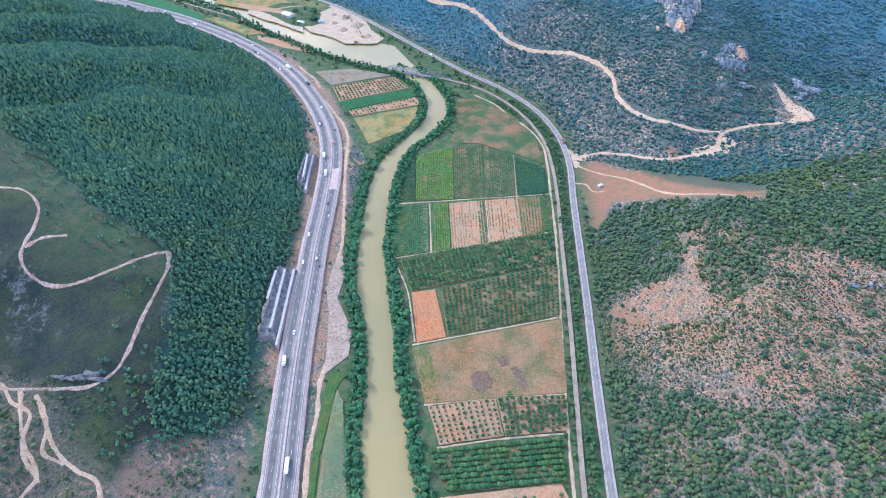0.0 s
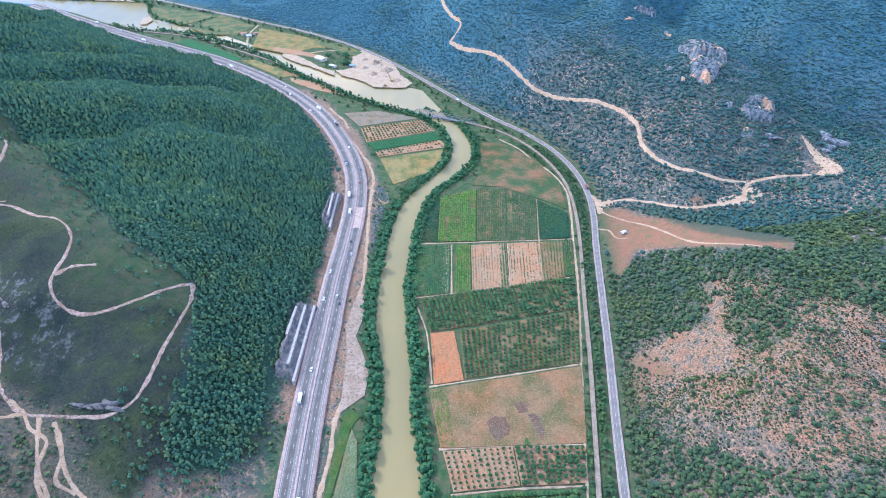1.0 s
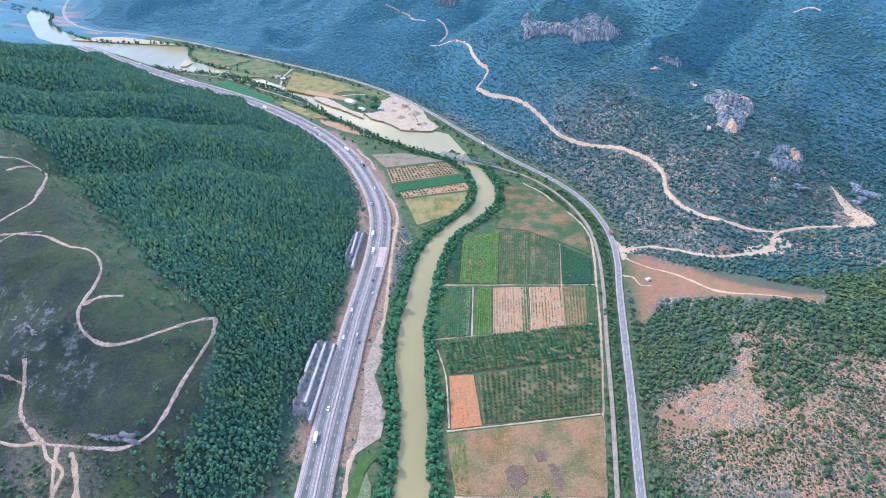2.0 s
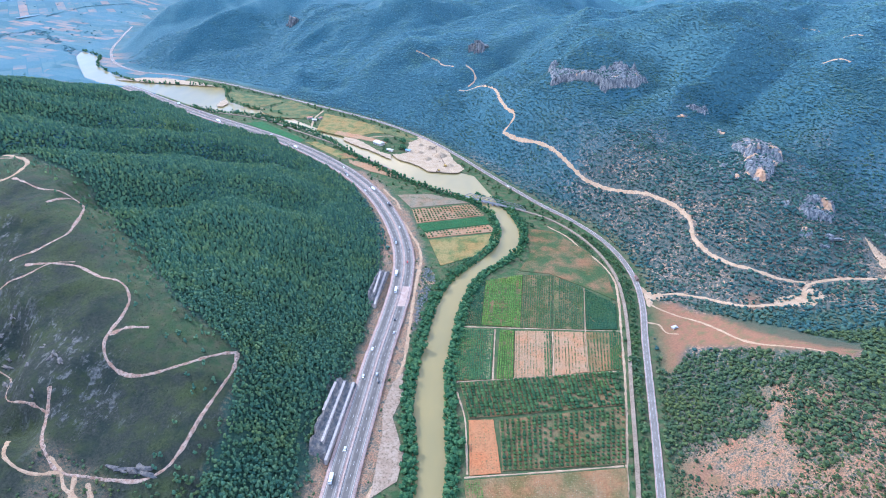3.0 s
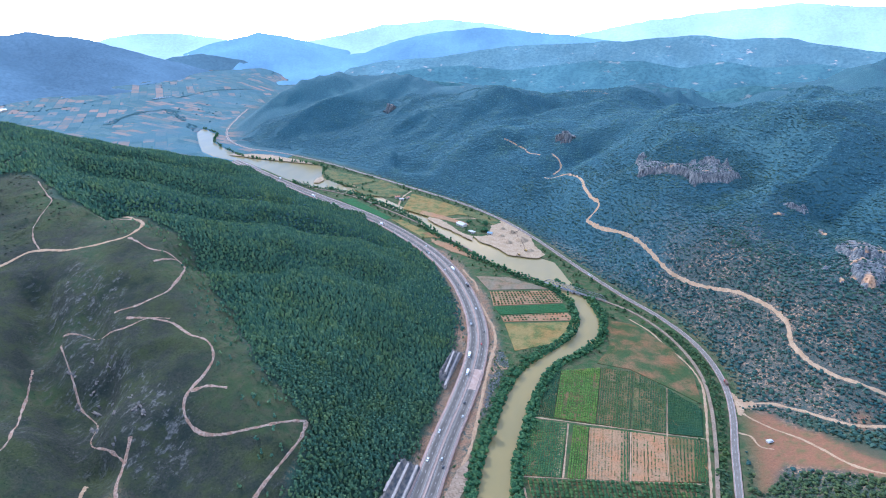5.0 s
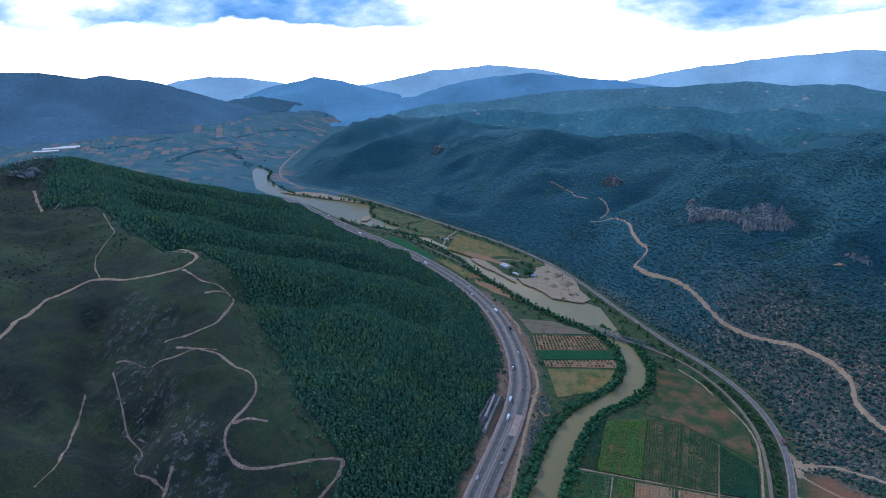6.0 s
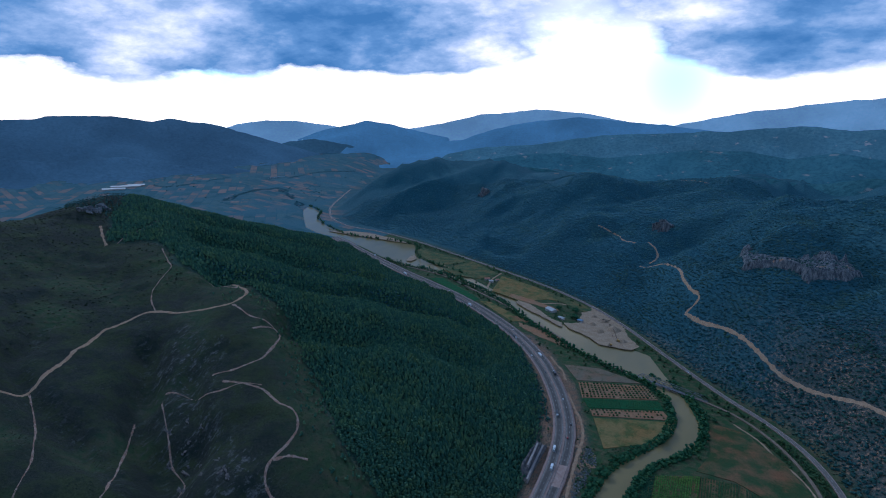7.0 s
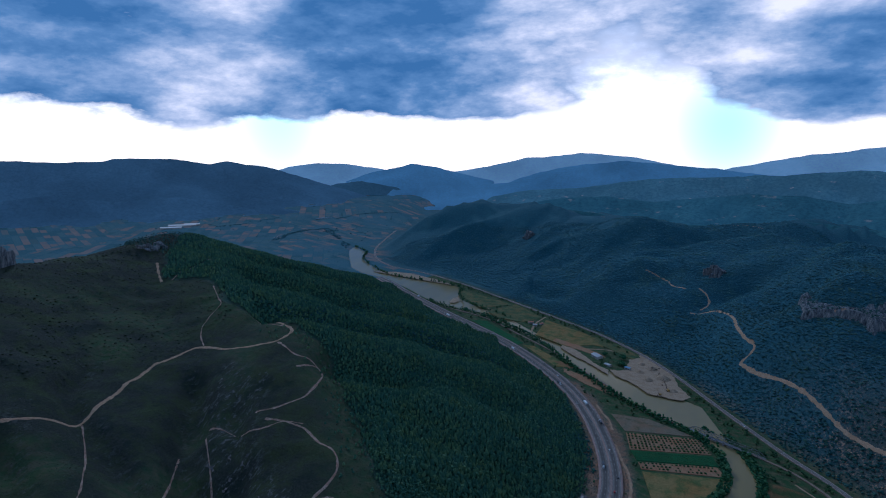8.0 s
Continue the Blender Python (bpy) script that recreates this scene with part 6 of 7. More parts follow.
def place_riprap():
    loop = [(-112, 606), (-99, 599), (-94, 574), (-98, 549), (-99, 527), (-97, 499), (-101, 488), (-106, 492), (-109, 533), (-111, 572)]
    x, y, r = lattice(-116, -92, 486, 608, 1.5, 181)
    ok = (inside(x, y, loop) + 3 * fbm(x, y, 8, 3, 182) > 0) & (r < 0.62) & (inside(x, y, RIVER) < -2)
    scatter("riprap", TUFTS, x[ok], y[ok], ground_z(x[ok], y[ok]) - 0.15, 0.5 + 0.9 * r[ok], 1.0, ROCK_WARM, "tumbled grey stones on the bank below the highway", "stones", 183)


place_riprap()
plant_forest()
plant_scrub()
plant_heath()
plant_banks()
plant_verges()
plant_fields()


# ---- rocks ----
def rock_mass(name, x, y, wide, deep, high, turn, material, label, seed, blocks=7, sink=0.35):
    """A craggy outcrop: angular blocks of broken stone heaped together, each a part."""
    rng = np.random.RandomState(seed)
    base = new(name)
    tagged(base, label, "rock")
    v0, f0 = ROCK_BALL if high > 9 else SMALL_BALL
    c, s = math.cos(turn), math.sin(turn)
    for k in range(blocks):
        u = (k + 0.5) / blocks * 2 - 1 if blocks > 1 else 0.0
        cx, cy = u * wide * 0.45 + rng.uniform(-0.12, 0.12) * wide, rng.uniform(-0.75, 0.75) * deep
        h = 0.62 * high * rng.uniform(0.35, 1.0) * (1 - 0.4 * abs(u))
        w = wide / blocks * rng.uniform(0.9, 2.1)
        # squared off, cut by random planes, then cracked
        v = np.sign(v0) * np.abs(v0) ** 0.7
        n = rng.normal(size=(14, 3)) * np.array([1, 1, 0.7])
        n /= np.linalg.norm(n, axis=1)[:, None]
        reach = np.min(rng.uniform(0.55, 0.95, 14)[None] / np.maximum(v0 @ n.T, 0.15), axis=1)
        at = np.array([seed * 3.1 + k * 7.7, 0, 0])
        crack = np.array([noise.multi_fractal(Vector(p * np.array([2.4, 2.4, 1.1]) + at), 0.9, 2.3, 6) for p in v0])
        lean = np.array([[1, 0, rng.uniform(-0.35, 0.35)], [0, 1, rng.uniform(-0.35, 0.35)], [0, 0, 1]])
        v = (v * np.minimum(reach, 1.25)[:, None] * (1 + 0.22 * (crack[:, None] - 0.7))) @ lean.T * np.array([w, deep * rng.uniform(0.35, 0.7), h])
        v[:, 2] += h * (1 - sink * 2)
        spin = rng.uniform(-0.5, 0.5)
        vx, vy = v[:, 0] * math.cos(spin) - v[:, 1] * math.sin(spin) + cx, v[:, 0] * math.sin(spin) + v[:, 1] * math.cos(spin) + cy
        gx, gy = x + c * cx - s * cy, y + s * cx + c * cy
        q = np.stack([x + c * vx - s * vy, y + s * vx + c * vy, v[:, 2] + float(ground_z(gx, gy))], 1)
        fill("rock_block", q, f0, material, base)
    return base


def rock_ball(level):
    bm = bmesh.new()
    bmesh.ops.create_icosphere(bm, subdivisions=level, radius=1.0)
    v = np.array([p.co[:] for p in bm.verts])
    f = np.array([[p.index for p in q.verts] for q in bm.faces])
    bm.free()
    return v, f


ROCK_BALL, SMALL_BALL = rock_ball(3), rock_ball(2)
CRAG = "grey limestone crag with orange stains above the scrub"


def crag(name, loop, high, material, label, seed, cell=6.0, steps=2):
    """A limestone cliff grown out of the slope: blocks of uneven height parted by deep cracks."""
    rng = np.random.RandomState(seed)
    xs, ys = [q[0] for q in loop], [q[1] for q in loop]
    gx, gy = np.meshgrid(np.arange(min(xs) - 6, max(xs) + 6, 1.1), np.arange(min(ys) - 6, max(ys) + 6, 1.1))
    edge = inside(gx, gy, loop) + 4.0 * fbm(gx, gy, 9, 4, seed)
    n = int(max(6, (max(xs) - min(xs)) * (max(ys) - min(ys)) / cell ** 2))
    c = np.stack([rng.uniform(min(xs), max(xs), n), rng.uniform(min(ys), max(ys), n)], 1)
    wx, wy = gx + 2.2 * fbm(gx, gy, 5, 3, seed + 1), gy + 2.2 * fbm(gx, gy, 5, 3, seed + 2)
    d = np.hypot(wx[..., None] - c[:, 0], wy[..., None] - c[:, 1])
    two = np.partition(d, 1, axis=-1)[..., :2]
    tall = rng.choice([0.3, 0.55, 0.8, 1.0], n)[np.argmin(d, -1)]
    g = ground_z(gx, gy)
    # up the slope from the foot, broken into steep faces with ledges between, and buttresses across
    away, turn = np.hypot(gx, gy), np.arctan2(gx, gy)
    inner = edge > 0
    up = np.clip((away - away[inner].min()) / np.ptp(away[inner]), 0, 1)
    across = turn * away.mean()
    lift = np.ptp(g[inner])
    w = up * steps + 0.38 * fbm(across, away * 0.15, 30, 3, seed + 4) + 0.16 * fbm(across, away * 0.06, 7.0, 3, seed + 5)
    stair = (np.floor(w) + step(0.0, 0.30, w % 1)) / steps
    rise = step(-1.5, 4.0, edge)
    bulge = np.clip((stair - up) * lift, -2.0, high * 0.8) + high * 0.16 * tall
    z = g + rise * bulge - 2.4 * (1 - step(0.0, 1.0, two[..., 1] - two[..., 0])) * step(0, 3, edge) + 0.8 * fbm(gx, gy, 3.5, 4, seed + 3) * step(-1, 1, edge)
    z = np.where(edge < -1.0, g - 2.5, z)
    steep = np.hypot(*np.gradient(z, 1.1))
    ledge = (steep < 0.75) & (edge > 0.5) & (rng.rand(*gx.shape) < 0.05)
    if ledge.sum() > 4:
        scatter("scrub", SINGLES, gx[ledge], gy[ledge], z[ledge] - 0.2, rng.uniform(0.7, 1.9, ledge.sum()), 0.9, SHRUB_TEAL, "dark bushes on the ledges of a limestone crag", "bushes", seed + 6)
    idx = np.arange(gx.size).reshape(gx.shape)
    f = np.stack([idx[:-1, :-1], idx[:-1, 1:], idx[1:, 1:], idx[1:, :-1]], -1)
    keep = (edge[:-1, :-1] > -2.2) & (edge[1:, 1:] > -2.2) & (edge[:-1, 1:] > -2.2) & (edge[1:, :-1] > -2.2)
    jog = rng.uniform(-0.35, 0.35, (2,) + gx.shape)
    return tagged(fill(name, np.stack([gx + jog[0], gy + jog[1], z], -1), f[keep], material), label, "rock")


crag("rock_crag", [(288, 835), (301, 851), (324, 849), (342, 800), (335, 775), (315, 745), (308, 727), (293, 727), (282, 748), (292, 786)], 18, ROCK_WARM, CRAG, 201, 9.0)
crag("rock_crag", [(327, 680), (346, 707), (371, 714), (382, 708), (364, 668), (345, 664), (332, 667)], 16, ROCK_WARM, CRAG, 203, 8.0)
crag("rock_crag", [(321, 648), (331, 655), (334, 644), (325, 634), (319, 638)], 8, ROCK_WARM, "single stained limestone block on the slope", 205, 4.0, 2)
crag("rock_cliff", [(32, 1163), (60, 1064), (99, 1043), (147, 1072), (188, 1067), (200, 1041), (176, 1012), (140, 1004), (124, 990), (110, 1013), (73, 1023), (39, 1020)], 17, ROCK, "long pale limestone cliff across the mountainside", 206, 11.0)
crag("rock_crag", [(243, 931), (263, 940), (287, 969), (274, 928), (254, 927)], 9, ROCK, "low grey limestone crag among the bushes", 208, 5.0, 2)
for k, (x, y, w, h) in enumerate(((265, 772, 10, 9), (275, 742, 9, 7), (316, 688, 9, 8), (352, 636, 13, 9), (340, 622, 8, 6), (420, 632, 16, 9), (284, 880, 12, 8), (232, 905, 9, 6))):
    rock_mass("rock_outcrop", x, y, w, w * 0.45, h, k * 0.9, ROCK_WARM, "stained limestone outcrop among the bushes", 300 + k, 3, 0.42)
rock_mass("rock_crag", 435, 651, 34, 12, 9, 2.4, ROCK, "broken grey rocks by the pale clearing", 209, 6)
rock_mass("rock_crag", -1044, 664, 34, 12, 15, 0.9, ROCK, "grey rocks on top of the western knoll", 210, 7, 0.45)
rock_mass("rock_crag", -1058, 700, 24, 10, 13, 0.5, ROCK, "grey rocks on top of the western knoll", 214, 5, 0.45)
rock_mass("rock_crag", -1052, 424, 24, 12, 40, 1.0, ROCK, "grey rocks on the western ridge", 211, 4)
rock_mass("rock_crag", -723, 1781, 36, 16, 34, 0.2, ROCK, "pale crag on the far wooded slope", 212, 5)
rock_mass("rock_crag", -116, 1361, 34, 14, 30, 0.2, ROCK, "pale crag on the far wooded slope", 213, 5)
for k, (x, y, s) in enumerate(((222, 256, 2.4), (193, 301, 2.2), (292, 291, 4.5), (300, 290, 5.0), (307, 288, 3.6), (286, 296, 2.6), (214, 281, 2.0), (430, 616, 4.0), (385, 640, 3.4), (368, 431, 3.0))):
    rock_mass("boulder", x, y, s, s * 0.5, s * 0.55, k * 1.3, ROCK, "grey boulder lying on the dry slope", 220 + k, 2)
rock_mass("rock_outcrop", -258, 252, 16, 4, 7, 0.1, CUT_ROCK, "blue-grey rock face beside the track", 290, 4)
rock_mass("rock_outcrop", -274, 249, 12, 3, 3, 0.1, CUT_ROCK, "low blue-grey rock face beside the track", 291, 4)
_r = np.random.RandomState(230)
for k in range(22):
    a, b = _r.rand(), _r.rand()
    rock_mass("rock_ledge", -350 - 130 * a - 20 * b, 300 + 75 * a - 40 * b + 15, _r.uniform(3, 8), 2, _r.uniform(1.2, 2.6), 2.4 + _r.uniform(-0.4, 0.4), CUT_ROCK, "grey rock ledge in the heath slope", 240 + k, 3)

# ---- sand yard by the river ----
for loop, label in zip(SANDS, ("pale sand and gravel yard beside the river", "trampled pale ground along the river bank", "pale sand bar at the head of the lake", "sand spit reaching into the lake")):
    field(loop, SAND, label, "sand", 1.45, 2.5)


def drape_pad(loop, material, label, gap=5.0, lift=0.5):
    """Cleared ground that follows the slope."""
    p = np.array(loop, float)
    gx, gy = np.meshgrid(np.arange(p[:, 0].min() - gap, p[:, 0].max() + gap, gap), np.arange(p[:, 1].min() - gap, p[:, 1].max() + gap, gap))
    edge = inside(gx, gy, loop) + 2.0 * fbm(gx, gy, 9, 3, 250)
    z = ground_z(gx, gy) + np.where(edge > 0, lift, -1.0)
    idx = np.arange(gx.size).reshape(gx.shape)
    f = np.stack([idx[:-1, :-1], idx[:-1, 1:], idx[1:, 1:], idx[1:, :-1]], -1)
    f = f[(edge[:-1, :-1] > -gap) & (edge[1:, 1:] > -gap)]
    return tagged(fill("clearing", np.stack([gx, gy, z], -1), f, material, smooth=True), label, "clearing", kind="structure")


drape_pad([(396, 655), (403, 640), (411, 612), (411, 582), (402, 566), (380, 571), (392, 588), (394, 615)], DIRT_PALE, "pale cleared pad cut into the hillside", 1.6)
drape_pad([(148, 560), (147, 600), (152, 590), (168, 584), (168, 575), (156, 570), (151, 556)], DIRT_PALE, "pale apron where the dirt road meets the asphalt", 1.6, 0.35)
drape_pad([(262, 545), (290, 552), (312, 562), (318, 545), (300, 528), (270, 532)], DIRT_PALE, "trampled pale ground at the fork of the dirt roads", 1.6, 0.4)



def sand_heap(x, y, wide, high, seed):
    n, rings = 28, 9
    a = np.linspace(0, 2 * math.pi, n, endpoint=False)
    V = [(x, y, 1.4 + high)]
    for k in range(1, rings + 1):
        r = wide * k / rings
        rr = r * (1 + 0.16 * fbm(np.cos(a) * 2 + seed, np.sin(a) * 2, 1.0, 3, 260))
        z = 1.4 + high * (1 - (k / rings) ** 1.15) * (1 + 0.1 * fbm(np.cos(a) * r, np.sin(a) * r + seed, 4.0, 3, 261)) - (0.5 if k == rings else 0)
        V.extend(zip(x + rr * np.cos(a), y + rr * np.sin(a), z))
    bm = bmesh.new()
    vs = [bm.verts.new(v) for v in V]
    for i in range(n):
        bm.faces.new((vs[0], vs[1 + i], vs[1 + (i + 1) % n]))
        for k in range(rings - 1):
            b = 1 + k * n
            bm.faces.new((vs[b + i], vs[b + n + i], vs[b + n + (i + 1) % n], vs[b + (i + 1) % n]))
    tagged(part("sand_heap", bm, SAND, None, smooth=True), "heap of pale washed sand in the yard", "heap", "sand heaps in the yard")


for k, (x, y, w, h) in enumerate(((-175, 1025, 11, 6), (-150, 990, 13, 7), (-171, 971, 9, 5), (-190, 1000, 8, 4), (-128, 945, 9, 4), (-196, 1040, 7, 4))):
    sand_heap(x, y, w, h, 270 + k)


def shed(x, y, long, deep, high, turn, roof, label, name="shed"):
    """Low yard building: walls, a pitched roof with eaves, a door and windows."""
    base = new(name)
    base.matrix_basis = Matrix.Translation((x, y, float(ground_z(x, y)))) @ Matrix.Rotation(turn, 4, "Z")
    tagged(base, label, "shed" if name == "shed" else "house")
    bm = bmesh.new()
    box(bm, 0, 0, high / 2 - 0.4, long, deep, high + 0.8)
    part("wall", bm, PLASTER, base)
    bm = bmesh.new()
    rise, e = deep * 0.16, 0.6
    pts = [(-long / 2 - e, -deep / 2 - e, high), (long / 2 + e, -deep / 2 - e, high), (long / 2 + e, 0, high + rise), (-long / 2 - e, 0, high + rise), (-long / 2 - e, deep / 2 + e, high), (long / 2 + e, deep / 2 + e, high)]
    up = [bm.verts.new(p) for p in pts]
    lo = [bm.verts.new((p[0], p[1], p[2] - 0.18)) for p in pts]
    for q in ((0, 1, 2, 3), (3, 2, 5, 4)):
        bm.faces.new([up[i] for i in q])
        bm.faces.new([lo[i] for i in q[::-1]])
    for i, j in ((0, 1), (1, 2), (2, 5), (5, 4), (4, 3), (3, 0)):
        bm.faces.new((up[j], up[i], lo[i], lo[j]))
    bmesh.ops.recalc_face_normals(bm, faces=bm.faces)
    part("roof", bm, roof, base, "")
    bm = bmesh.new()
    box(bm, 0, -deep / 2 - 0.03, 1.2, 2.6, 0.1, 2.4)
    part("door", bm, STEEL, base, "grey metal door")
    for k in (-0.32, 0.32):
        bm = bmesh.new()
        box(bm, k * long, -deep / 2 - 0.03, 1.6, 1.2, 0.1, 1.0)
        part("window", bm, GLASS_DARK, base, "dark window pane")
    return base


PLASTER = paint("pale_plaster", (0.46, 0.41, 0.35), 0.8, 0.0, 0.6)
ROOF_WHITE = paint("pale_sheet_roof", (0.46, 0.45, 0.44), 0.6, 0.0, 0.6)
ROOF_RED = paint("clay_roof", (0.42, 0.17, 0.10), 0.8)
ROOF_BLUE = paint("blue_sheet_roof", (0.16, 0.28, 0.42), 0.5)
GLASS_DARK = paint("dark_glass", (0.02, 0.025, 0.03), 0.1)
RUBBER = paint("tyre_rubber", (0.02, 0.02, 0.02), 0.8)
YELLOW = paint("machine_yellow", (0.40, 0.24, 0.05), 0.5)
RUST = paint("rusty_steel", (0.16, 0.10, 0.075), 0.7, 0.3)
shed(-275, 1034, 20, 12, 4.5, -0.65, ROOF_WHITE, "long yard shed with a pale sheet roof")
shed(-246, 1001, 12, 6, 3.5, -0.5, ROOF_WHITE, "small pale site hut near the sand yard")
shed(-212, 1004, 9, 6, 3.5, -0.3, ROOF_BLUE, "site hut with a blue sheet roof")
shed(-461, 1171, 11, 8, 4.0, 0.5, ROOF_RED, "farm building with a red tiled roof")
shed(-446, 1158, 9, 7, 3.6, 0.2, ROOF_WHITE, "farm shed with a pale roof")
shed(-438, 1174, 8, 6, 3.4, 0.9, ROOF_RED, "small farm building with a red roof")
for k, (x, y, long) in enumerate(((-2421, 1652, 90), (-2438, 1723, 120), (-2431, 1769, 70))):
    shed(x, y, long, 26, 5.0, 0.9, ROOF_WHITE, "long pale greenhouse standing on the plain")
shed(169, 518, 5, 3.5, 1.5, 0.6, ROOF_WHITE, "small ruined hut on the reddish clearing")


def crawler_crane(x, y, turn, label):
    """Dragline: tracks, turning cab, lattice boom with its ropes."""
    base = new("dragline_crane")
    base.matrix_basis = Matrix.Translation((x, y, 1.45)) @ Matrix.Rotation(turn, 4, "Z")
    tagged(base, label, "crane")
    for s in (-1, 1):
        bm = bmesh.new()
        box(bm, 0, s * 1.7, 0.55, 5.0, 0.9, 1.1, bevel=0.3)
        part("crawler_track", bm, RUBBER, base)
    bm = bmesh.new()
    box(bm, -0.8, 0, 2.5, 5.2, 3.0, 2.4, bevel=0.15)
    part("cab", bm, YELLOW, base)
    bm = bmesh.new()
    tip = Vector((20, 0, 15))
    for dy, dz in ((-0.6, 0), (0.6, 0), (-0.6, 1.1), (0.6, 1.1)):
        beam(bm, (1.8, dy, 1.6 + dz), tip + Vector((0, dy * 0.3, dz * 0.3)), 0.16)
    for k in range(9):
        p = Vector((1.8, 0, 1.6)).lerp(tip, k / 9)
        q = Vector((1.8, 0, 1.6)).lerp(tip, (k + 1) / 9)
        beam(bm, p + Vector((0, -0.5, 0)), q + Vector((0, 0.5, 1.0 - 0.07 * k)), 0.09)
    part("boom", bm, RUST, base, "dark lattice boom")
    bm = bmesh.new()
    beam(bm, (-2.5, 0, 3.7), tip, 0.07)
    beam(bm, tip, (20, 0, 3.0), 0.07)
    part("rope", bm, RUST, base)
    bm = bmesh.new()
    box(bm, 20, 0, 2.2, 1.6, 1.6, 1.6, bevel=0.3)
    part("bucket", bm, RUST, base)


crawler_crane(-134, 940, 2.2, "dragline crane with a lattice boom on the sand")


def sand_dredger(x, y, turn):
    base = new("excavator")
    base.matrix_basis = Matrix.Translation((x, y, 1.4)) @ Matrix.Rotation(turn, 4, "Z")
    tagged(base, "rusty excavator at the water's edge", "excavator")
    for s in (-1, 1):
        bm = bmesh.new()
        box(bm, 0, s * 1.2, 0.45, 4.2, 0.7, 0.9, bevel=0.25)
        part("crawler_track", bm, RUBBER, base)
    bm = bmesh.new()
    box(bm, -0.4, 0, 1.9, 3.6, 2.6, 1.8, bevel=0.15)
    part("cab", bm, YELLOW, base)
    bm = bmesh.new()
    beam(bm, (1.2, 0, 1.6), (4.8, 0, 5.2), 0.5)
    beam(bm, (4.8, 0, 5.2), (7.4, 0, 2.2), 0.4)
    part("arm", bm, RUST, base)
    bm = bmesh.new()
    box(bm, 7.4, 0, 1.7, 1.2, 1.3, 1.1, bevel=0.2)
    part("bucket", bm, RUST, base)


sand_dredger(-142, 918, -1.9)


def conveyor(x, y, turn, long, label):
    base = new("conveyor")
    base.matrix_basis = Matrix.Translation((x, y, 1.45)) @ Matrix.Rotation(turn, 4, "Z")
    tagged(base, label, "conveyor")
    bm = bmesh.new()
    beam(bm, (0, -0.4, 0.8), (long, -0.4, 6.0), 0.25)
    beam(bm, (0, 0.4, 0.8), (long, 0.4, 6.0), 0.25)
    part("frame", bm, RUST, base)
    bm = bmesh.new()
    beam(bm, (0, 0, 1.0), (long, 0, 6.2), 0.7)
    part("belt", bm, RUBBER, base)
    for s in (0.35, 0.85):
        bm = bmesh.new()
        beam(bm, (long * s, -0.7, -0.3), (long * s, -0.4, 0.8 + 5.2 * s), 0.18)
        beam(bm, (long * s, 0.7, -0.3), (long * s, 0.4, 0.8 + 5.2 * s), 0.18)
        part("leg", bm, RUST, base)


conveyor(-183, 1031, -0.9, 18, "inclined sand conveyor in the yard")
conveyor(-160, 1012, -1.5, 14, "inclined sand conveyor in the yard")
conveyor(-172, 1018, 0.4, 12, "inclined sand conveyor in the yard")


# ---- benched cut beside the highway ----
def bench_wall(line, high, lift, label):
    base = new("retaining_wall")
    tagged(base, label, "wall", "benched cut above the highway")
    p = soft_line(line, 5.0)
    side = sideways(p)
    z = np.array([float(ground_z(*q)) for q in p])
    z = np.full(len(p), lift)
    for k in range(len(p) - 1):
        bm = bmesh.new()
        a, b, n = p[k], p[k + 1], side[k] * 1.1
        quad = [a - n, a + n, b + n, b - n]
        up = [bm.verts.new((*q, z[k] + high)) for q in quad]
        lo = [bm.verts.new((*q, z[k] - 9.0)) for q in quad]
        bm.faces.new(up)
        for i in range(4):
            bm.faces.new((up[i], lo[i], lo[(i + 1) % 4], up[(i + 1) % 4]))
        bmesh.ops.recalc_face_normals(bm, faces=bm.faces)
        part("wall_panel", bm, CONCRETE, base)


def cut_face(x0, x1, y0, y1, top, label):
    """Stepped face of broken blue-grey rock behind the walls."""
    gx, gy = np.meshgrid(np.linspace(x0, x1, 44), np.linspace(y0, y1, 70))
    u = (gx - x1) / (x0 - x1)
    run = np.clip(u + 0.03 * fbm(gx, gy, 9, 3, 281), 0, 0.999) * 3
    mid = HIGHWAY_LEVEL + 0.2 + top * (np.floor(run) + step(0.0, 0.45, run % 1)) / 3 + 0.45 * fbm(gx, gy, 4, 4, 280)
    ends = step(0, 9, gy - y0 + 5 * fbm(gx, gy, 8, 3, 282) - 10 * u) * step(0, 7, y1 - gy + 5 * fbm(gx, gy, 8, 3, 283) - 5 * u) * step(0, 0.1, 1 - u + 0.2 * fbm(gx, gy, 7, 3, 284))
    z = mid * ends + (ground_z(gx, gy) - 0.8) * (1 - ends)
    idx = np.arange(gx.size).reshape(gx.shape)
    f = np.stack([idx[:-1, :-1], idx[:-1, 1:], idx[1:, 1:], idx[1:, :-1]], -1).reshape(-1, 4)
    tagged(fill("rock_cut", np.stack([gx, gy, z], -1), f, CUT_ROCK, smooth=True), label, "slope", kind="structure")


cut_face(-156, -138, 296, 396, 10.5, "blue-grey rock cut above the highway")
BENCH = "pale concrete bench wall on the highway cut"
bench_wall([(-154, 379), (-154, 344)], 0.6, 13.6, BENCH)
bench_wall([(-147.5, 384), (-145.5, 314)], 0.6, 10.2, BENCH)
bench_wall([(-140.5, 388), (-138, 299)], 0.6, 6.4, BENCH)
cut_face(-164, -151, 508, 590, 8.0, "blue-grey rock cut above the highway")
bench_wall([(-160, 575), (-157, 530)], 0.6, 10.4, BENCH)
bench_wall([(-155, 580), (-152, 512)], 0.6, 6.4, BENCH)

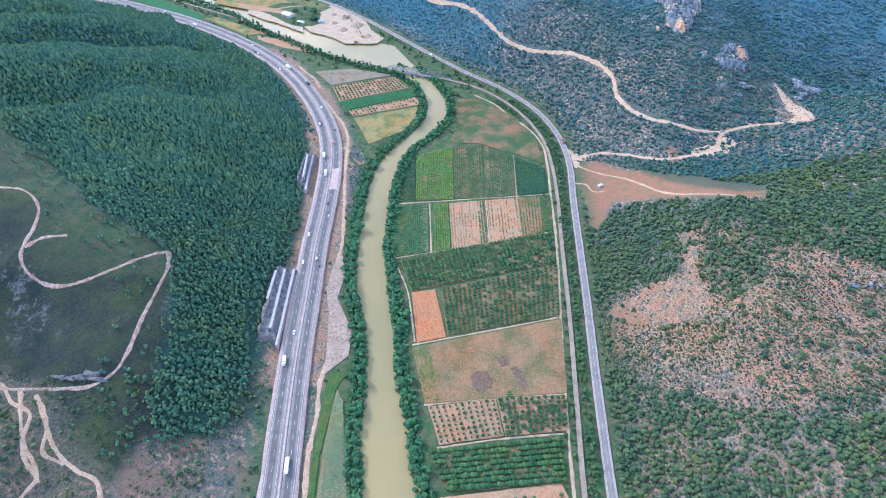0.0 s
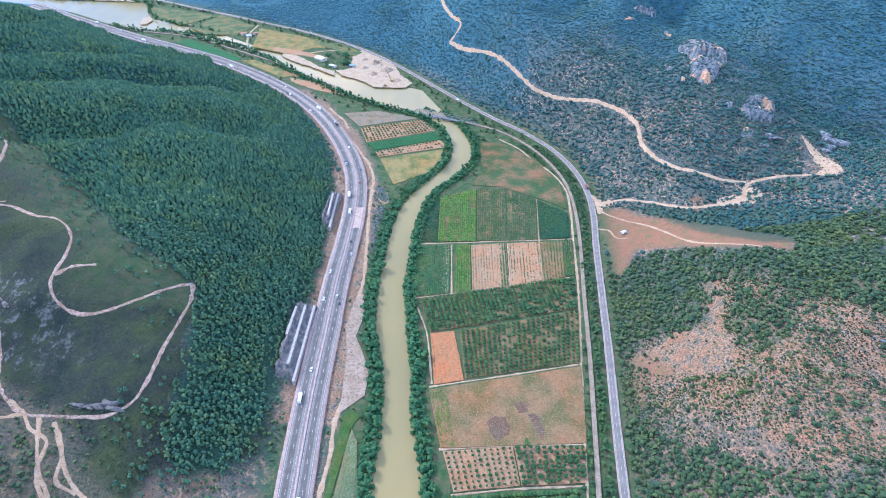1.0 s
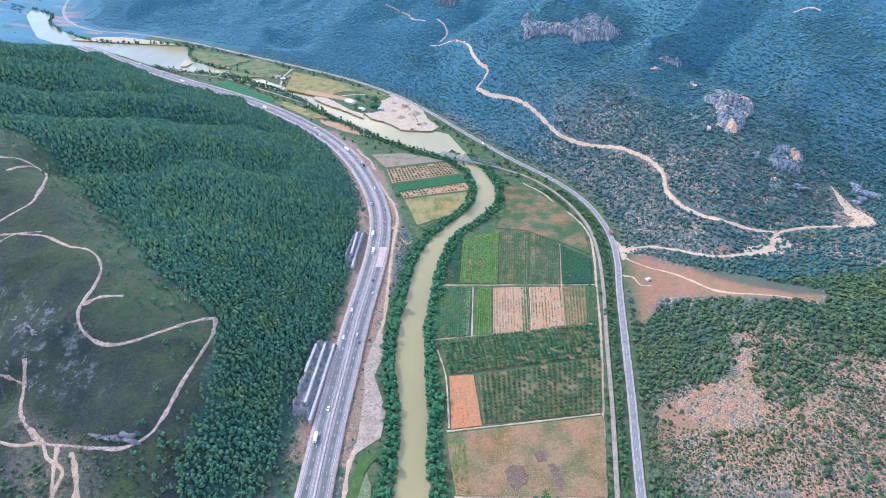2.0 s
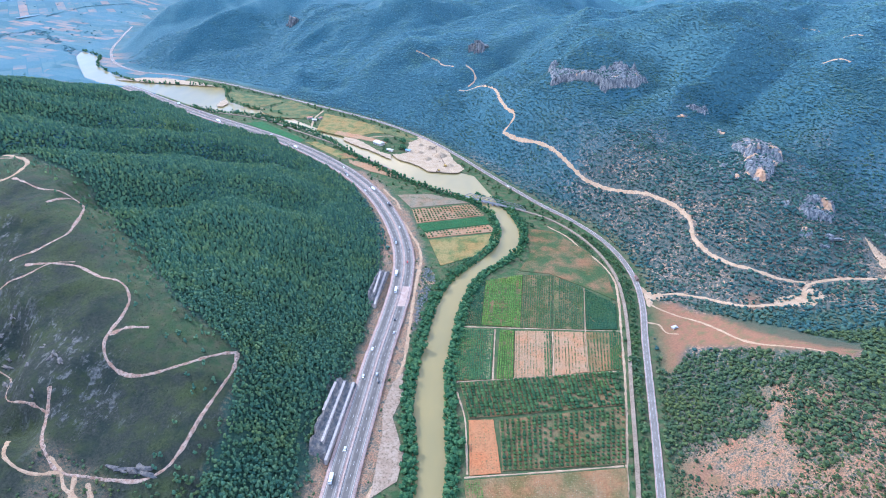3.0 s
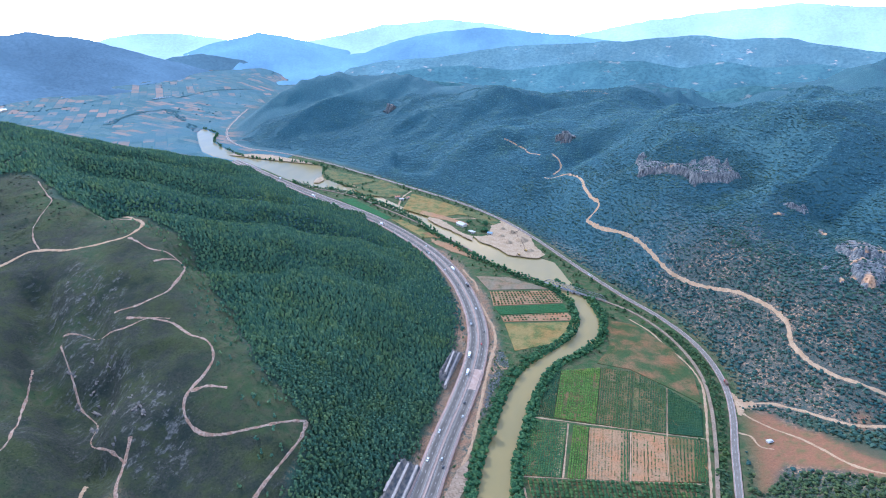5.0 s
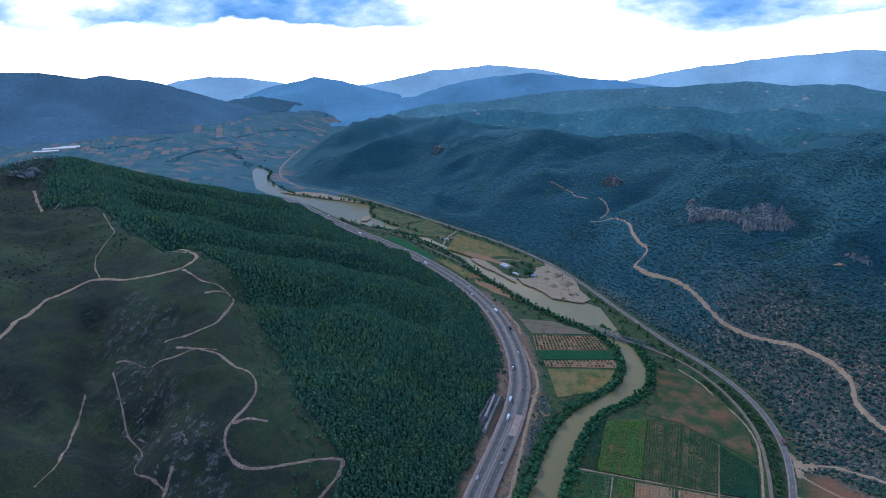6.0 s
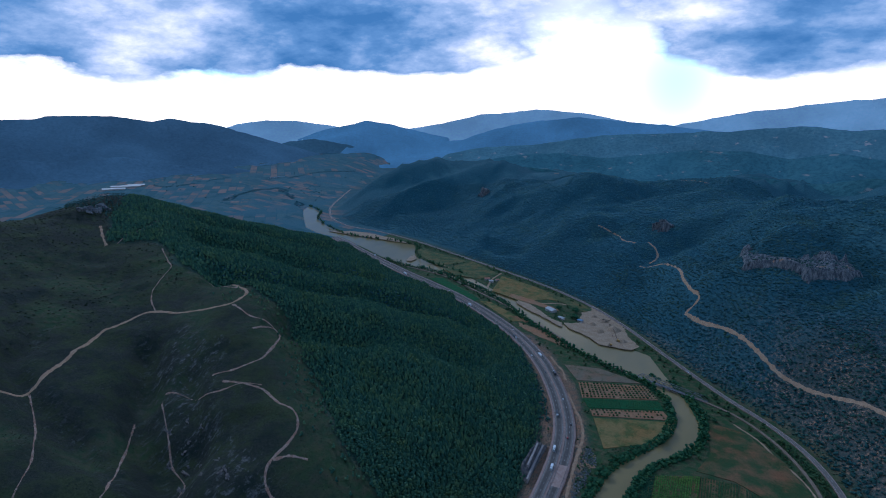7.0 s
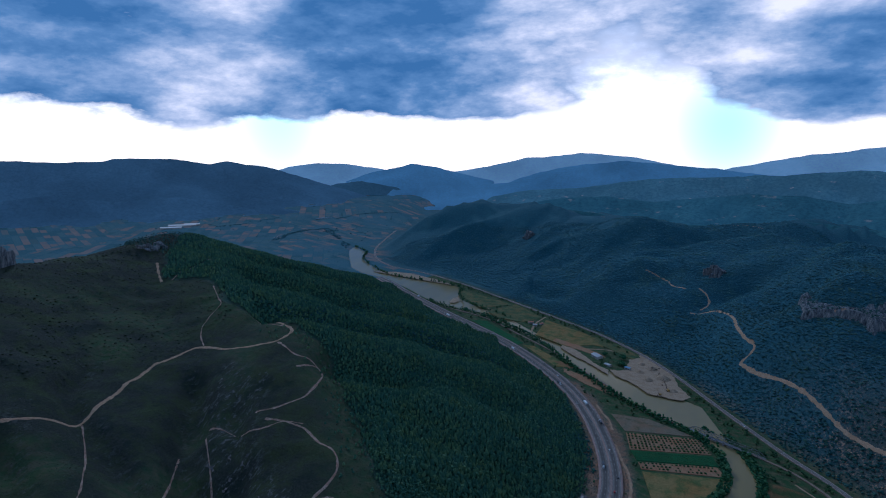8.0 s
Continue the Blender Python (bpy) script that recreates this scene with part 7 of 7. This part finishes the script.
# ---- glinting ponds on the plain ----
for x, y, a, b in ((-2078, 2306, 22, 70), (-1857, 1764, 24, 14), (-2478, 1697, 34, 16)):
    bm = bmesh.new()
    ring = [bm.verts.new((x + a * math.cos(t) * (1 + 0.2 * math.sin(3 * t)), y + b * math.sin(t), float(ground_z(x, y)) + 1.2)) for t in np.linspace(0, 6.283, 24, endpoint=False)]
    bm.faces.new(ring)
    tagged(part("pond", bm, POND, None), "small pond shining on the plain", "pond", kind="structure")


# ---- vehicles on the roads ----
def wheel(parent, x, y, r, wide=0.28):
    bm = bmesh.new()
    bmesh.ops.create_cone(bm, segments=14, radius1=r, radius2=r, depth=wide, cap_ends=True, matrix=Matrix.Translation((x, y, r)) @ Matrix.Rotation(math.pi / 2, 4, "X"))
    bmesh.ops.bevel(bm, geom=[e for e in bm.edges if len(e.link_faces) == 2 and e.calc_face_angle() > 1], offset=0.04, segments=1, affect="EDGES")
    tyre = part("wheel", bm, RUBBER, parent)
    bm = bmesh.new()
    bmesh.ops.create_cone(bm, segments=10, radius1=r * 0.55, radius2=r * 0.5, depth=wide + 0.04, cap_ends=True, matrix=Matrix.Translation((x, y, r)) @ Matrix.Rotation(math.pi / 2, 4, "X"))
    part("rim", bm, STEEL, tyre)


def hull(rows, half):
    """A body from its outline seen from the side (x, z), with rounded shoulders."""
    bm = bmesh.new()
    left = [bm.verts.new((x, -half * w, z)) for x, z, w in rows]
    right = [bm.verts.new((x, half * w, z)) for x, z, w in rows]
    n = len(rows)
    bm.faces.new(left[::-1])
    bm.faces.new(right)
    for i in range(n):
        bm.faces.new((left[i], left[(i + 1) % n], right[(i + 1) % n], right[i]))
    bmesh.ops.recalc_face_normals(bm, faces=bm.faces)
    bmesh.ops.bevel(bm, geom=list(bm.edges), offset=0.06, segments=2, affect="EDGES")
    return bm


def build_car(colour, label):
    base = new("car")
    tagged(base, label, "car", "vehicles on the highway")
    part("body", hull([(-2.15, 0.3, 1), (2.15, 0.3, 1), (2.2, 0.7, 1), (1.1, 0.95, 1), (-2.1, 1.0, 1), (-2.2, 0.7, 1)], 0.9), colour, base)
    part("windows", hull([(-1.75, 0.96, 0.95), (1.05, 0.92, 0.95), (0.35, 1.42, 0.82), (-1.35, 1.42, 0.82)], 0.86), GLASS_DARK, base, "dark tinted windows")
    bm = bmesh.new()
    box(bm, -0.5, 0, 1.44, 1.75, 1.36, 0.10, bevel=0.04)
    part("roof", bm, colour, base)
    for x in (-1.35, 1.35):
        for y in (-0.8, 0.8):
            wheel(base, x, y, 0.33)
    for y in (-0.62, 0.62):
        bm = bmesh.new()
        box(bm, 2.17, y, 0.66, 0.08, 0.36, 0.14)
        part("headlight", bm, LINE_PAINT, base, "clear headlight")
        bm = bmesh.new()
        box(bm, -2.16, y, 0.76, 0.08, 0.30, 0.16)
        part("tail_light", bm, LAMP_RED, base, "red tail light")
    return base


def build_lorry(colour, box_colour, long, label):
    base = new("lorry")
    tagged(base, label, "lorry", "vehicles on the highway")
    half = long / 2
    part("cab", hull([(half - 2.2, 0.6, 1), (half, 0.6, 1), (half, 1.9, 1), (half - 0.25, 3.0, 0.97), (half - 2.2, 3.1, 0.97)], 1.22), colour, base)
    bm = bmesh.new()
    box(bm, half + 0.01, 0, 2.25, 0.08, 2.0, 0.8, bevel=0.02)
    part("windscreen", bm, GLASS_DARK, base, "dark windscreen")
    bm = bmesh.new()
    box(bm, -1.3, 0, 2.45, long - 2.6, 2.5, 2.7, bevel=0.08)
    part("cargo_box", bm, box_colour, base)
    bm = bmesh.new()
    box(bm, -0.4, 0, 0.85, long - 1.0, 0.9, 0.3)
    part("chassis", bm, RUBBER, base)
    axles = [half - 1.3, -half + 1.6, -half + 2.9] + ([-half + 4.2, half - 4.4] if long > 12 else [])
    for x in axles:
        for y in (-1.05, 1.05):
            wheel(base, x, y, 0.5, 0.36)
    return base


def put_on(ob, line, near, offset, level, back=False):
    """Stand a vehicle on its lane, beside the given place."""
    p = soft_line(line, 2.0)
    k = int(np.argmin(np.hypot(p[:, 0] - near[0], p[:, 1] - near[1])))
    q = p[k] + sideways(p)[k] * offset
    d = np.gradient(p, axis=0)[k] * (-1 if back else 1)
    return Matrix.Translation((q[0], q[1], level)) @ Matrix.Rotation(math.atan2(d[1], d[0]), 4, "Z")


LAMP_RED = paint("lamp_red", (0.35, 0.02, 0.02), 0.3)
WHITE, SILVER, DARK, RED_PAINT = [paint(n, c, 0.3) for n, c in (("white_paint", (0.8, 0.8, 0.8)), ("silver_paint", (0.45, 0.46, 0.48)), ("dark_paint", (0.03, 0.035, 0.045)), ("red_paint", (0.42, 0.03, 0.03)))]
CARS = [build_car(WHITE, "white saloon car driving on asphalt"), build_car(DARK, "dark saloon car driving on asphalt"), build_car(SILVER, "silver saloon car driving on asphalt"), build_car(RED_PAINT, "red car driving on asphalt")]
LORRIES = [build_lorry(WHITE, WHITE, 12.0, "long white box lorry on the highway"), build_lorry(WHITE, WHITE, 8.5, "short white box lorry on the highway"), build_lorry(WHITE, DARK, 11.0, "white lorry with a dark box on the highway"), build_lorry(RED_PAINT, RUST, 9.0, "red tipper lorry on the highway")]
# kind, place on the plan, offset from the middle of the road; west lanes run towards the viewer
TRAFFIC = [(LORRIES[0], (-107, 196), 4.4), (LORRIES[1], (-125, 284), -8.0), (CARS[0], (-130, 401), -8.0), (CARS[2], (-120, 405), 4.2), (CARS[1], (-118, 396), 8.0),
           (CARS[0], (-125, 315), -4.3), (CARS[0], (-132, 441), -8.0), (CARS[1], (-123, 492), 4.2), (LORRIES[1], (-137, 545), -4.4), (CARS[2], (-131, 470), 8.0),
           (LORRIES[1], (-142, 581), -8.0), (CARS[3], (-148, 610), 4.2), (LORRIES[2], (-148, 664), -7.8), (CARS[1], (-150, 640), 8.0), (CARS[0], (-160, 703), 4.2),
           (LORRIES[2], (-195, 771), 8.0), (CARS[1], (-209, 768), -4.3), (LORRIES[0], (-240, 817), 4.4), (CARS[2], (-232, 824), -8.0), (LORRIES[2], (-286, 879), -7.8),
           (CARS[0], (-310, 901), 4.3), (CARS[1], (-350, 940), 8.0), (LORRIES[1], (-420, 995), -8.0), (CARS[0], (-500, 1048), 4.3), (LORRIES[0], (-640, 1127), -7.8), (CARS[2], (-720, 1175), 4.3), (LORRIES[1], (-800, 1225), 8.0)]
used = set()
for model, near, offset in TRAFFIC:
    m = put_on(model, HIGHWAY, near, offset, HIGHWAY_LEVEL + 0.02, offset < 0)
    if model in used:
        copy_thing(model, m)
    else:
        model.matrix_basis = m
        used.add(model)
for model, near, offset in ((LORRIES[3], (140, 612), 1.8), (CARS[0], (-20, 868), -1.8), (CARS[2], (-330, 1185), 1.8)):
    m = put_on(model, ROAD, near, offset, 2.12, offset < 0)
    if model in used:
        twin = copy_thing(model, m)
    else:
        twin = model
        model.matrix_basis = m
        used.add(model)
    tagged(twin, group="vehicles on the country road")
